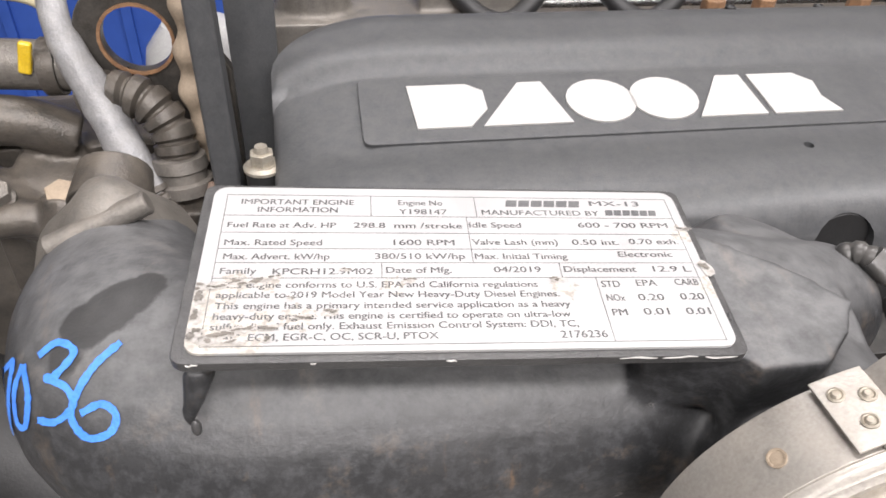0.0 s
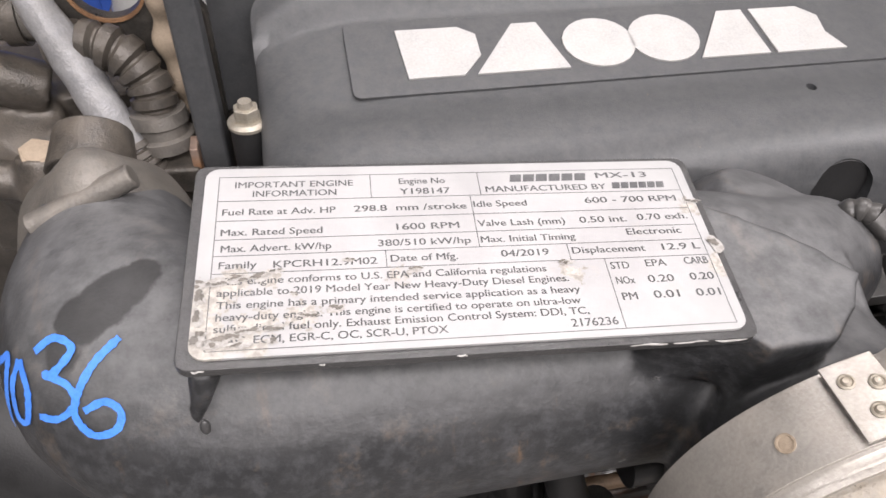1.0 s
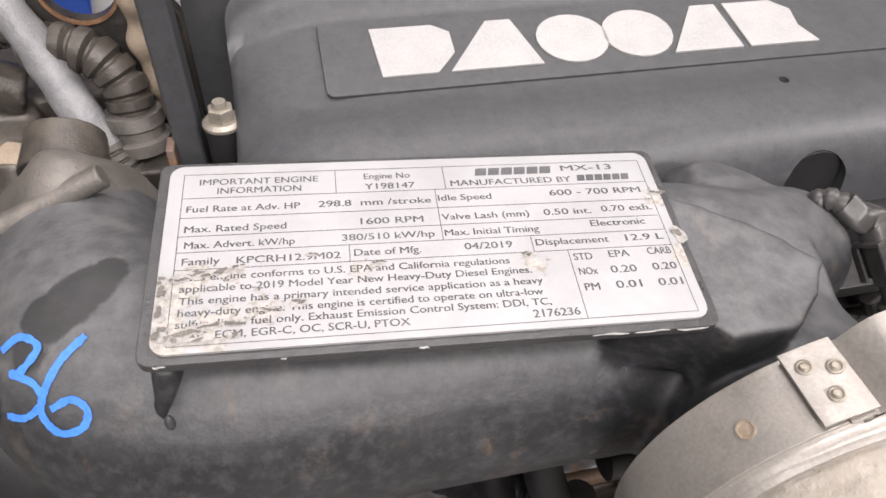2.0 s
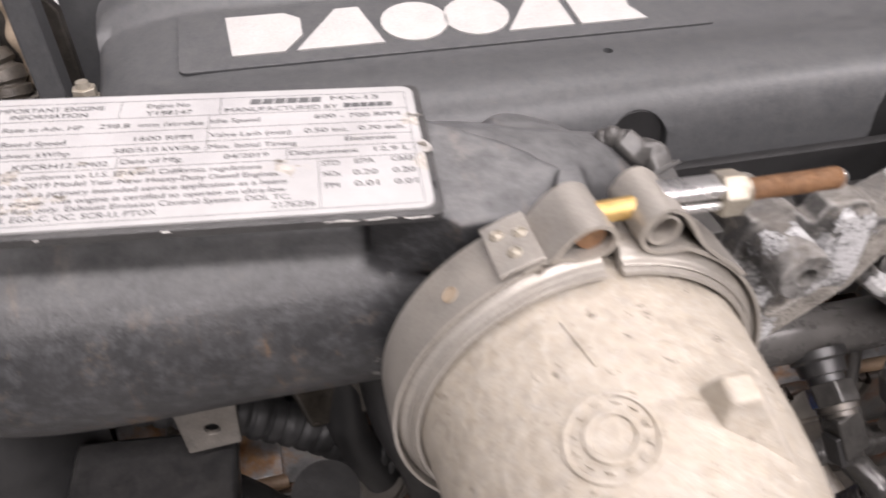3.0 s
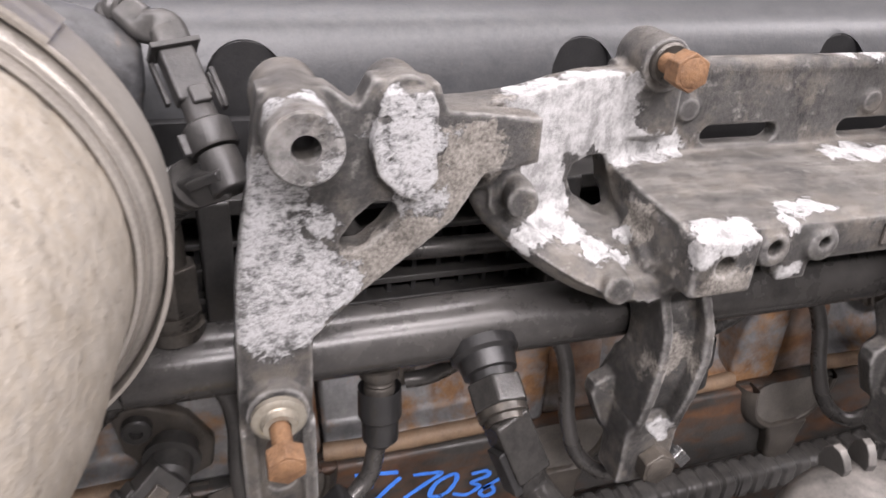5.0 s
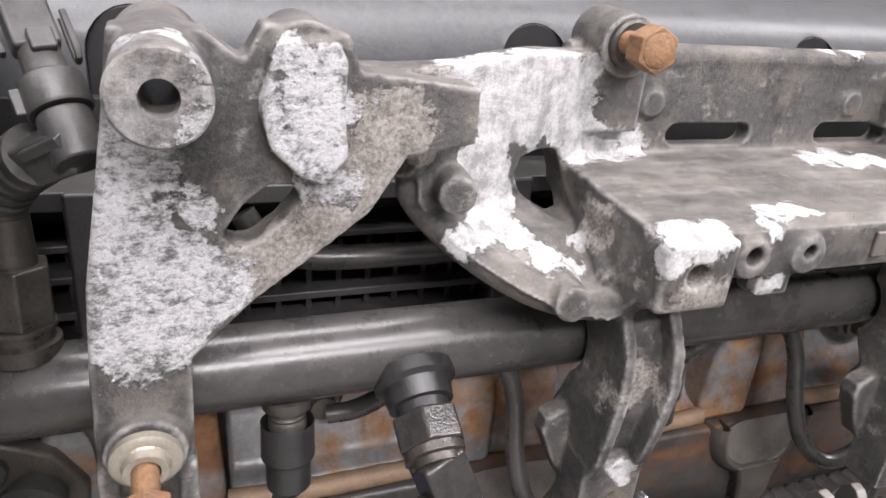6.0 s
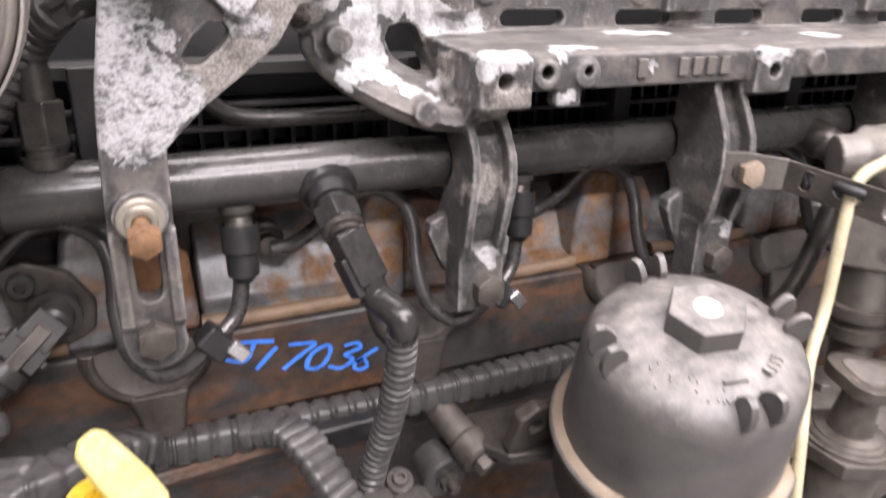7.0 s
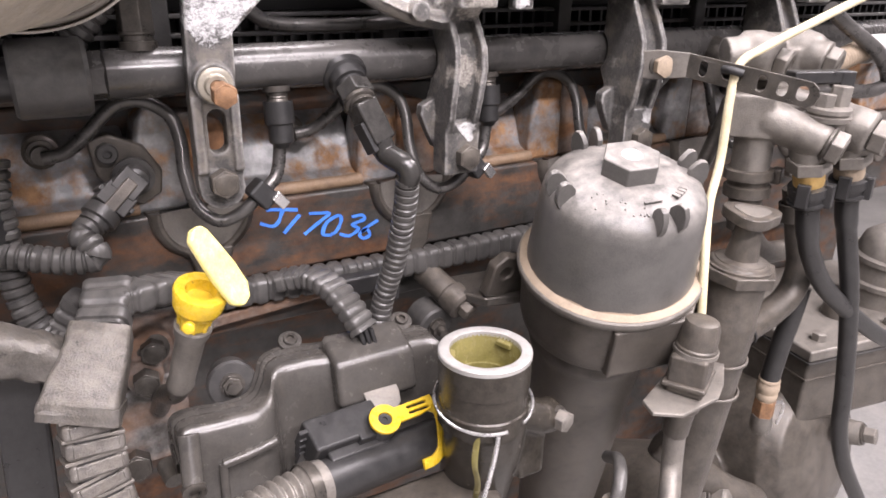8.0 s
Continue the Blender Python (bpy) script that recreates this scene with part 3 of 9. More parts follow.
def engine_block():
    e = thing("engine_block", (0.45, 0.45, 0), "rusty grey cast-iron diesel engine block and head", "engine")
    b = B()
    span(b, (ENGINE_X0, 0.31, 0.0), (ENGINE_X1, 0.8, 0.94))
    span(b, (ENGINE_X0, 0.235, 0.932), (ENGINE_X1, 0.79, 1.1))
    # Takes the dark block paint to deepen the shaded gaps in front of it.
    part("crankcase", b, M_BLOCK_D, e, "rust-brown lower crankcase wall, darkened for deep shade", bevel=0.004)
    # the side rail with the painted number
    b = B()
    span(b, (ENGINE_X0, 0.192, 0.974), (ENGINE_X1, 0.24, 1.0305))
    part("side_rail", b, M_BLOCK_D, e, "dark grey block rail with rust at its lower edge", bevel=0.003)
    b = B()
    span(b, (ENGINE_X0, 0.2, 0.93), (ENGINE_X1, 0.24, 0.974))
    part("lower_rail", b, M_BLOCK_D, e, "rust-brown flange", bevel=0.002)
    # the head with ribs and pockets, one bay for each cylinder
    b = B()
    span(b, (ENGINE_X0, 0.238, 1.032), (ENGINE_X1, 0.3, 1.112))
    part("cylinder_head", b, M_BLOCK, e, "rusty cast head wall with pockets", bevel=0.002)
    for i in range(-2, 6):
        x = 0.26 + 0.157 * i
        # sloping pocket with a rusty lip, closed by plain cast ribs
        b = B(); side_yz(b, [(0.2, 1.038), (0.2115, 1.0425), (0.2165, 1.056), (0.226, 1.074), (0.242, 1.09), (0.262, 1.097), (0.262, 1.03), (0.2, 1.03)], x - 0.043, x + 0.045); part("head_pocket", b, M_POCKET, e, "bare metal pocket stained with rust", bevel=0.003)
        b = B(); tube(b, [(x - 0.044, 0.2, 1.0345), (x - 0.02, 0.1985, 1.0348), (x + 0.01, 0.1985, 1.0345), (x + 0.046, 0.2, 1.0345)], 0.0048, 14, 0.004); wobble(b, 0.0006, 90); part("pocket_lip", b, M_LIP, e, "rust-stained casting lip")
        b = B(); prism(b, [(x + 0.043, 1.03), (x + 0.0775, 1.03), (x + 0.0765, 1.096), (x + 0.058, 1.1), (x + 0.05, 1.092), (x + 0.0455, 1.07)], 0.03, front(0.1985)); part("head_rib", b, M_POCKET, e, "bare grey cast rib", bevel=0.004)
        b = B(); prism(b, [(x - 0.08, 1.03), (x - 0.044, 1.03), (x - 0.047, 1.075), (x - 0.055, 1.09), (x - 0.08, 1.094)], 0.03, front(0.2015)); part("head_web", b, M_BLOCK, e, bevel=0.004)
        # shallow dish with a raised rim below each bracket foot, and the lug that runs down from it
        xb = 0.187 + 0.157 * i
        b = B(); lathe(b, (xb, 0.193, 1.0295), (0, -1, 0), [(-0.004, 0.036), (0.003, 0.034), (0.006, 0.0318), (0.0072, 0.0295), (0.0068, 0.0278), (0.0055, 0.0268), (-0.004, 0.0262)], 48); wobble(b, 0.0006, 60)
        bmesh.ops.bisect_plane(b, geom=b.verts[:] + b.edges[:] + b.faces[:], plane_co=(0, 0, 1.0325), plane_no=(0, 0, 1), clear_outer=True); part("scallop", b, M_CAST_D, e)
        # Same casting as the rim; the paler material carries dust and the lit slope.
        b = B(); lathe(b, (xb, 0.193, 1.0295), (0, -1, 0), [(0.0015, 0), (0.0015, 0.014), (0.0022, 0.018), (0.0035, 0.0225), (0.005, 0.0262), (0.0056, 0.0274)], 48); wobble(b, 0.0005, 70)
        bmesh.ops.bisect_plane(b, geom=b.verts[:] + b.edges[:] + b.faces[:], plane_co=(0, 0, 1.0325), plane_no=(0, 0, 1), clear_outer=True); part("scallop_floor", b, M_CAST, e, "dusty grey dish, paler than its rim for the light on it")
        b = B(); prism(b, [(xb - 0.0145, 1.004), (xb - 0.0105, 0.992), (xb - 0.0095, 0.982), (xb - 0.006, 0.9745), (xb + 0.001, 0.9715), (xb + 0.009, 0.9735), (xb + 0.0135, 0.981), (xb + 0.0145, 0.992), (xb + 0.018, 1.004)], 0.016, front(0.1845)); part("lug", b, M_CAST_D, e, bevel=0.005)
        b = B()
        lathe(b, (x - 0.004 + 0.0, 0.222, 1.075), (0, -1, 0), [(0, 0.0105), (0.012, 0.0105), (0.0135, 0.0085), (0.016, 0.008), (0.0165, 0.006), (0.022, 0.0055), (0.022, 0)], 22)
        part("line_fitting", b, M_CAST_D, e)
    return e


ENGINE = engine_block()


def marker(name, strokes, width, place_fn, parent, mat, label):
    """Hand-drawn strokes as thin raised ribbons; place_fn gives a point and the way out of the surface."""
    b = B()
    for s in strokes:
        pts = spline([V((x, y, 0)) for x, y in s], 1.2)
        pairs = []
        for i, p in enumerate(pts):
            d = (pts[min(i + 1, len(pts) - 1)] - pts[max(i - 1, 0)]).normalized()
            w = width * (0.85 + 0.25 * noise.noise(p * 0.11))
            n = V((-d.y, d.x, 0)) * w / 2
            row = []
            for q in (p + n, p - n):
                hit = place_fn(q.x, q.y)
                if hit is None:
                    row = None
                    break
                row.append(hit)
            if row:
                pairs.append([b.verts.new(h) for h in row])
        for a, c in zip(pairs, pairs[1:]):
            b.faces.new((a[0], a[1], c[1], c[0]))
    faces = b.faces[:]
    return part(name, b, mat, parent, label, smooth=0)


NUMBER_SIDE = [[(473, 372), (500, 370), (526, 369)], [(500, 372), (492, 395), (481, 405), (461, 400)], [(529, 379), (514, 399), (500, 419)],
               [(545, 376), (563, 374), (581, 374), (560, 395), (535, 420)], [(583, 420), (568, 418), (576, 393), (598, 377), (602, 388), (593, 410), (581, 420)],
               [(622, 379), (641, 374), (645, 383), (623, 396), (634, 404), (617, 420), (598, 417)], [(672, 384), (653, 398), (636, 416), (643, 425), (655, 417), (650, 405), (639, 411)]]
marker("number_mark", NUMBER_SIDE, 7.5, lambda x, y: V((0.233 + (x - 480) * 0.000432, 0.1912, 1.02 - (y - 380) * 0.00037 - (x - 480) * 0.000086)), ENGINE, M_BLUEMARK, "blue hand-painted number on the block")


# ---------------------------------------------------------------- valve cover
COVER = [(0.234, 1.165), (0.233, 1.205), (0.235, 1.221), (0.241, 1.234), (0.252, 1.2415), (0.268, 1.2455), (0.29, 1.2475), (0.345, 1.2615), (0.35, 1.266), (0.358, 1.270), (0.385, 1.276), (0.396, 1.273), (0.402, 1.262), (0.404, 1.165)]


def carve(ob, cutters):
    """Takes the closed shapes in cutters out of a mesh, for good."""
    for c in cutters:
        me = bpy.data.meshes.new("cut")
        bmesh.ops.recalc_face_normals(c, faces=c.faces[:])
        c.to_mesh(me)
        c.free()
        tool = new("cut", me)
        md = ob.modifiers.new("cut", "BOOLEAN")
        md.operation, md.object, md.solver = "DIFFERENCE", tool, "EXACT"
        bpy.context.view_layer.update()
        done = bpy.data.meshes.new_from_object(ob.evaluated_get(bpy.context.evaluated_depsgraph_get()))
        ob.modifiers.remove(md)
        ob.data = done
        bpy.data.objects.remove(tool)
    ob.data.polygons.foreach_set("use_smooth", [True] * len(ob.data.polygons))
    ob.data.set_sharp_from_angle(angle=radians(38))


def dense(profile, step=0.006):
    out = []
    for a, c in zip(profile, profile[1:]):
        n = max(1, int(math.dist(a, c) / step))
        out += [(a[0] + (c[0] - a[0]) * k / n, a[1] + (c[1] - a[1]) * k / n) for k in range(n)]
    return out + [profile[-1]]


def valve_cover():
    c = thing("valve_cover", (0.4, 0.32, 1.165), "dark grey dusty plastic valve cover with raised white emblem", "engine cover")
    prof = dense(COVER)
    b = B()
    rows = []
    x0, x1, rr = -0.068, 1.12, 0.065
    xs = [x0 + rr * (1 - math.cos(radians(a))) for a in range(0, 91, 10)] + [x0 + rr + (x1 - x0 - rr) * i / 60 for i in range(1, 61)]
    for x in xs:
        s = min((x - x0) / rr, 1)
        k = math.sqrt(max(0, 1 - (1 - s) ** 2))
        rows.append([b.verts.new((x, 0.32 + (y - 0.32) * ((0.45 + 0.55 * k) if y > 0.32 else (0.82 + 0.18 * k)), z - 0.016 * (1 - k) * (z > 1.2))) for y, z in prof])
    for r0, r1 in zip(rows, rows[1:]):
        for i in range(len(prof) - 1):
            b.faces.new((r0[i], r0[i + 1], r1[i + 1], r1[i]))
        b.faces.new((r0[-1], r0[0], r1[0], r1[-1]))
    b.faces.new(rows[0][::-1])
    b.faces.new(rows[-1])
    shell = part("cover_shell", b, M_COVER, c)
    cutters = []
    for i in range(0, 7):
        x = 0.037 + 0.157 * i
        k = B()
        m = front(0.21)
        prism(k, [(x - 0.0165, 1.15), (x + 0.0165, 1.15), *circle(x, 1.214, 0.0165, 14, 0, 180)], 0.062, m)
        cutters.append(k)
    k = B()
    lathe(k, (0.191, 0.276, 1.24), (0, 0, 1), [(0, 0.0026), (0.02, 0.0026)], 14)
    cutters.append(k)
    carve(shell, cutters)
    # dark rubber grommets deep in the pockets
    for i in range(0, 7):
        x = 0.037 + 0.157 * i
        b = B()
        prism(b, [(x - 0.0163, 1.16), (x + 0.0163, 1.16), *circle(x, 1.2138, 0.0163, 16, 0, 180)], 0.03, front(0.2385))
        part("grommet", b, M_RUBBER, c, "black rubber grommet in its pocket", bevel=0.004)
    # raised field and its marks
    tilt = math.atan2(0.014, 0.055)
    m = Matrix.Translation((0, 0.30, 1.2503)) @ Matrix.Rotation(tilt, 4, "X")
    b = B()
    prism(b, rounded(-0.026, -0.0085, 0.262, 0.039, 0.004), 0.0016, m @ Matrix.Translation((0, 0, -0.0006)))
    panel = part("emblem_field", b, M_COVER, c, bevel=0.0012)
    up = m @ Matrix.Translation((0, 0, 0.0008))
    shapes = [
        [(0, 0), (0.026, 0), (0.036, 0.012), (0.036, 0.026), (0.028, 0.0315), (-0.002, 0.0315)],
        [(0.032, 0), (0.077, 0), (0.0675, 0.0315), (0.055, 0.0315)],
        circle(0.0955, 0.0155, 0.0182, 22),
        circle(0.1295, 0.0155, 0.0182, 22),
        [(0.144, 0), (0.181, 0), (0.1775, 0.0315), (0.164, 0.0315)],
        [(0.185, 0), (0.2235, 0), (0.217, 0.012), (0.218, 0.024), (0.209, 0.0315), (0.182, 0.0315)],
    ]
    for o in shapes:
        b = B()
        sq = [(x, 0.0155 + (y - 0.0155) * 0.9) if len(o) == 22 else (x, y) for x, y in o]
        prism(b, sq, 0.0012, up)
        part("emblem_shape", b, M_WHITE, panel, "plain white raised emblem shape")
    # small bolt-head dimples
    for x, y, z in ((0.262, 0.395, 1.2735), (0.2, 0.39, 1.2755), (0.43, 0.3, 1.2502), (0.41, 0.372, 1.273), (0.62, 0.3, 1.2502)):
        b = B()
        lathe(b, (x, y, z - 0.001), (0, 0, 1), [(0, 0.0032), (0.0016, 0.0032), (0.0022, 0.002), (0.0008, 0.0012), (0.0008, 0)], 14)
        part("plug", b, M_RUBBER, c)
    return c


valve_cover()


# the ribbed black panel under the cover
def ribbed_panel():
    p = thing("intake_grille", (0.4, 0.22, 1.11), "black ribbed plastic intake panel under the valve cover", "engine cover")
    b = B()
    span(b, (-0.06, 0.226, 1.108), (1.1, 0.233, 1.2))
    part("backing", b, M_RUBBER, p)
    for z, h in ((1.1725, 0.007), (1.1535, 0.003), (1.1415, 0.003), (1.1275, 0.0035), (1.116, 0.004)):
        b = B()
        span(b, (-0.06, 0.205 if h < 0.006 else 0.2, z - h / 2), (1.1, 0.227, z + h / 2))
        part("bar", b, M_DARK, p, bevel=0.0008)
    for i in range(96):
        x = -0.05 + i * 0.012
        b = B()
        span(b, (x, 0.211, 1.112), (x + 0.0022, 0.227, 1.153))
        part("rib", b, M_BLACK, p)
    for x in (0.169, 0.326, 0.483, 0.64):
        b = B()
        span(b, (x, 0.198, 1.112), (x + 0.013, 0.228, 1.176))
        part("post", b, M_DARK, p, bevel=0.0015)
    return p


ribbed_panel()


# ---------------------------------------------------------------- intake duct with the label pad
U = (V((0.069, 0.187, 1.283)) - V((-0.078, 0.197, 1.289))).normalized()
W = V((-0.004, -0.062, -0.0095))
W = (W - U * W.dot(U)).normalized()
NRM = U.cross(-W)
LAB0 = V((-0.078, 0.197, 1.289))
LM = Matrix((U, -W, NRM)).transposed().to_4x4()
LM.translation = LAB0          # label plane: x to the right, y towards its top edge, z out
LW, LH = 0.1475, 0.0632


def duct():
    d = thing("intake_duct", (0.0, 0.17, 1.17), "dark grey painted cast intake duct with rust specks", "duct")
    b = B()
    tube(b, [(0.13, 0.168, 1.212), (0.05, 0.168, 1.213), (-0.06, 0.168, 1.215), (-0.098, 0.176, 1.219), (-0.117, 0.203, 1.221), (-0.126, 0.245, 1.218)], lambda s, m: 0.043 + 0.0018 * min(1, max(0, (s - 0.45) / 0.2)) - 0.012 * max(0, (s - 0.8) / 0.2), 32, 0.006)
    tube(b, [(-0.108, 0.195, 1.225), (-0.127, 0.235, 1.232), (-0.134, 0.27, 1.236)], lambda s, m: 0.036 - 0.02 * s, 24, 0.006)
    lathe(b, (0.105, 0.178, 1.211), (0, -1, 0), [(0, 0), (0, 0.039), (0.02, 0.0405), (0.042, 0.0428), (0.056, 0.0455), (0.066, 0.05), (0.08, 0.0535), (0.08, 0)], 48)
    tube(b, [(0.02, 0.18, 1.232), (0.075, 0.178, 1.238), (0.115, 0.178, 1.232), (0.15, 0.19, 1.222)], lambda s, m: 0.034 - 0.008 * s, 24, 0.006)
    lathe(b, (0.12, 0.2, 1.225), (0.3, 0.2, 1), [(-0.03, 0.03), (0.015, 0.028), (0.025, 0.02), (0.027, 0)], 24)
    # neck that carries the pad
    prism(b, rounded(0.006, -LH + 0.02, LW - 0.022, -0.006, 0.006), -0.04, LM @ Matrix.Translation((0, 0, -0.004)))
    # shoulder that runs on from the pad towards the joint
    prism(b, [(LW - 0.02, -0.012), (LW + 0.005, -0.014), (LW + 0.02, -0.022), (LW + 0.034, -0.031), (LW + 0.047, -0.0435), (LW + 0.04, -0.055), (LW + 0.028, -0.067), (LW + 0.007, -0.069), (LW + 0.003, -0.064), (LW - 0.02, -0.056)], -0.03, LM @ Matrix.Translation((0, 0, -0.0035)))
    tube(b, [LM @ V((0.003, -LH + 0.003, -0.008)), LM @ V((0.001, -LH - 0.001, -0.016)), LM @ V((-0.002, -LH - 0.004, -0.026))], lambda s, m: 0.005 - 0.003 * s, 12, 0.003)
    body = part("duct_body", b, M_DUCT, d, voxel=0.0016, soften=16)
    b = B()
    prism(b, rounded(-0.0032, -LH - 0.0024, LW + 0.0028, 0.002, 0.0035), -0.0032, LM @ Matrix.Translation((0, 0, -0.0006)))
    part("label_pad", b, M_PAD, d, "worn dark pad with chipped edges", bevel=0.0012)
    rng = random.Random(21)
    for u0, u1 in ((0.0315, 0.033), (0.066, 0.069), (0.113, 0.124), (0.1245, 0.135), (0.137, 0.147), (0.001, 0.004)):
        b = B(); tube(b, [LM @ V((u0 + (u1 - u0) * k / 4, -LH - 0.0022 - rng.uniform(0, 0.0003), -0.0009 - rng.uniform(0, 0.0008))) for k in range(5)], lambda s, m: 0.0001 + 0.00028 * math.sin(math.pi * s) ** 0.5, 6, 0.001); part("chip", b, M_CHIP, d, "bare metal chip")
    b = B()
    bmesh.ops.create_icosphere(b, subdivisions=2, radius=0.0018, matrix=Matrix.Translation((-0.0825, 0.131, 1.256)) @ Matrix.Diagonal((0.8, 0.8, 1.7, 1)))
    part("paint_drop", b, M_PAD, d)
    b = B()
    lathe(b, (-0.129, 0.25, 1.221), (0.1, -0.25, 1), [(-0.02, 0.036), (0.0, 0.034), (0.014, 0.03), (0.03, 0.018), (0.044, 0.009), (0.048, 0.0)], 32); wobble(b, 0.0012, 60)
    part("cone_boss", b, M_CAST, d, "dusty cone-shaped casting boss")
    # cast seam bar on the bend
    b = B()
    rod(b, (-0.146, 0.228, 1.248), (-0.109, 0.234, 1.262), 0.0046, 0.0046, 14)
    part("seam_bar", b, M_CAST, d, bevel=0.001)
    b = B()
    rod(b, (-0.134, 0.268, 1.238), (-0.133, 0.285, 1.247), 0.0175, 0.015, 20)
    part("outlet_collar", b, M_CAST_D, d, bevel=0.001)
    return d, body


DUCT, DUCT_BODY = duct()
bpy.context.view_layer.update()
_tree_ob = DUCT_BODY.evaluated_get(bpy.context.evaluated_depsgraph_get())


def on_duct(x, y):
    """A mark's own millimetre-like grid, dropped on to the bend of the duct."""
    start = V((-0.106 + (x - 225) * 0.00018, 0.0915 + (770 - y) * 0.000118, 1.294 + (770 - y) * 0.000118)) - DUCT.location
    ok, p, n, _ = _tree_ob.ray_cast(start, V((0, 0.72, -0.7)))
    return p + n * 0.0005 + DUCT.location if ok else None


NUMBER_TOP = [[(-112, 640), (-90, 637), (-66, 640)], [(-86, 640), (-88, 690), (-98, 742), (-124, 748)], [(-40, 645), (-46, 700), (-55, 770)],
              [(-8, 652), (8, 644), (24, 640), (12, 700), (4, 772)], [(52, 645), (32, 690), (34, 745), (55, 752), (66, 700), (52, 645)],
              [(85, 632), (120, 612), (150, 632), (120, 668), (104, 672), (140, 690), (152, 722), (120, 746), (84, 742)],
              [(226, 622), (185, 660), (155, 710), (150, 745), (175, 776), (212, 770), (223, 742), (200, 722), (165, 735)]]
marker("number_mark", NUMBER_TOP, 15, on_duct, DUCT, M_BLUEMARK, "blue hand-painted number on the duct")


def label_face():
    n = Nodes("label_foil")
    big, fine = n.noise(30, 5, 0.6), n.noise(420, 5, 0.7)
    col = n.mix(n.ramp(big, 0.4, 0.62), (0.35, 0.348, 0.344), (0.395, 0.393, 0.388))
    col = n.mix(n.math("MULTIPLY", n.ramp(n.noise(90, 6, 0.7), 0.6, 0.75), 0.5), col, (0.4, 0.37, 0.33))
    spots = [((0.004, -0.046, 0), 0.006), ((0.010, -0.041, 0), 0.005), ((0.019, -0.040, 0), 0.0035), ((0.003, -0.055, 0), 0.006), ((0.004, -0.061, 0), 0.006),
             ((0.018, -0.0535, 0), 0.0045), ((0.028, -0.052, 0), 0.004), ((0.013, -0.0545, 0), 0.004), ((0.026, -0.052, 0), 0.003), ((0.012, -0.0575, 0), 0.005), ((0.016, -0.0605, 0), 0.004),
             ((0.147, -0.042, 0), 0.0045), ((0.145, -0.0195, 0), 0.0035), ((0.102, -0.042, 0), 0.0035), ((0.053, -0.0405, 0), 0.003), ((0.0, -0.05, 0), 0.004)]
    where = n.near(spots, 420.0, 0.016)
    glue = n.mix(n.ramp(fine, 0.38, 0.62), (0.3, 0.28, 0.25), (0.5, 0.475, 0.43))
    n.bump(n.math("ADD", n.math("MULTIPLY", where, -2.0), fine), 0.25, 0.0003)
    return n.set(n.mix(where, col, glue), n.mixf(where, 0.38, 0.8), 0.0), where


def plain_text(body, u0, u1, base, cap):
    """Letters as a flat mesh between two places on the label, in mm from its upper left corner."""
    cu = bpy.data.curves.new("text", "FONT")
    cu.body, cu.size, cu.resolution_u = body, 1.0, 3
    ob = new("text", cu)
    bpy.context.view_layer.update()
    me = bpy.data.meshes.new_from_object(ob.evaluated_get(bpy.context.evaluated_depsgraph_get()))
    b = B()
    b.from_mesh(me)
    bpy.data.objects.remove(ob)
    xs = [v.co.x for v in b.verts]
    lo, hi = min(xs), max(xs)
    # a second copy beside the first makes the strokes as heavy as the print
    for g in bmesh.ops.duplicate(b, geom=b.verts[:] + b.edges[:] + b.faces[:])["geom"]:
        if isinstance(g, bmesh.types.BMVert):
            g.co += V((0.026, 0.0, 0.01))
    for v in b.verts:
        v.co = LM @ V(((u0 + (v.co.x - lo) / (hi - lo) * (u1 - u0)) / 1000, (-base + v.co.y / 0.69 * cap) / 1000 * LH / 0.065, 0.00042 + v.co.z * 0.003))
    return b


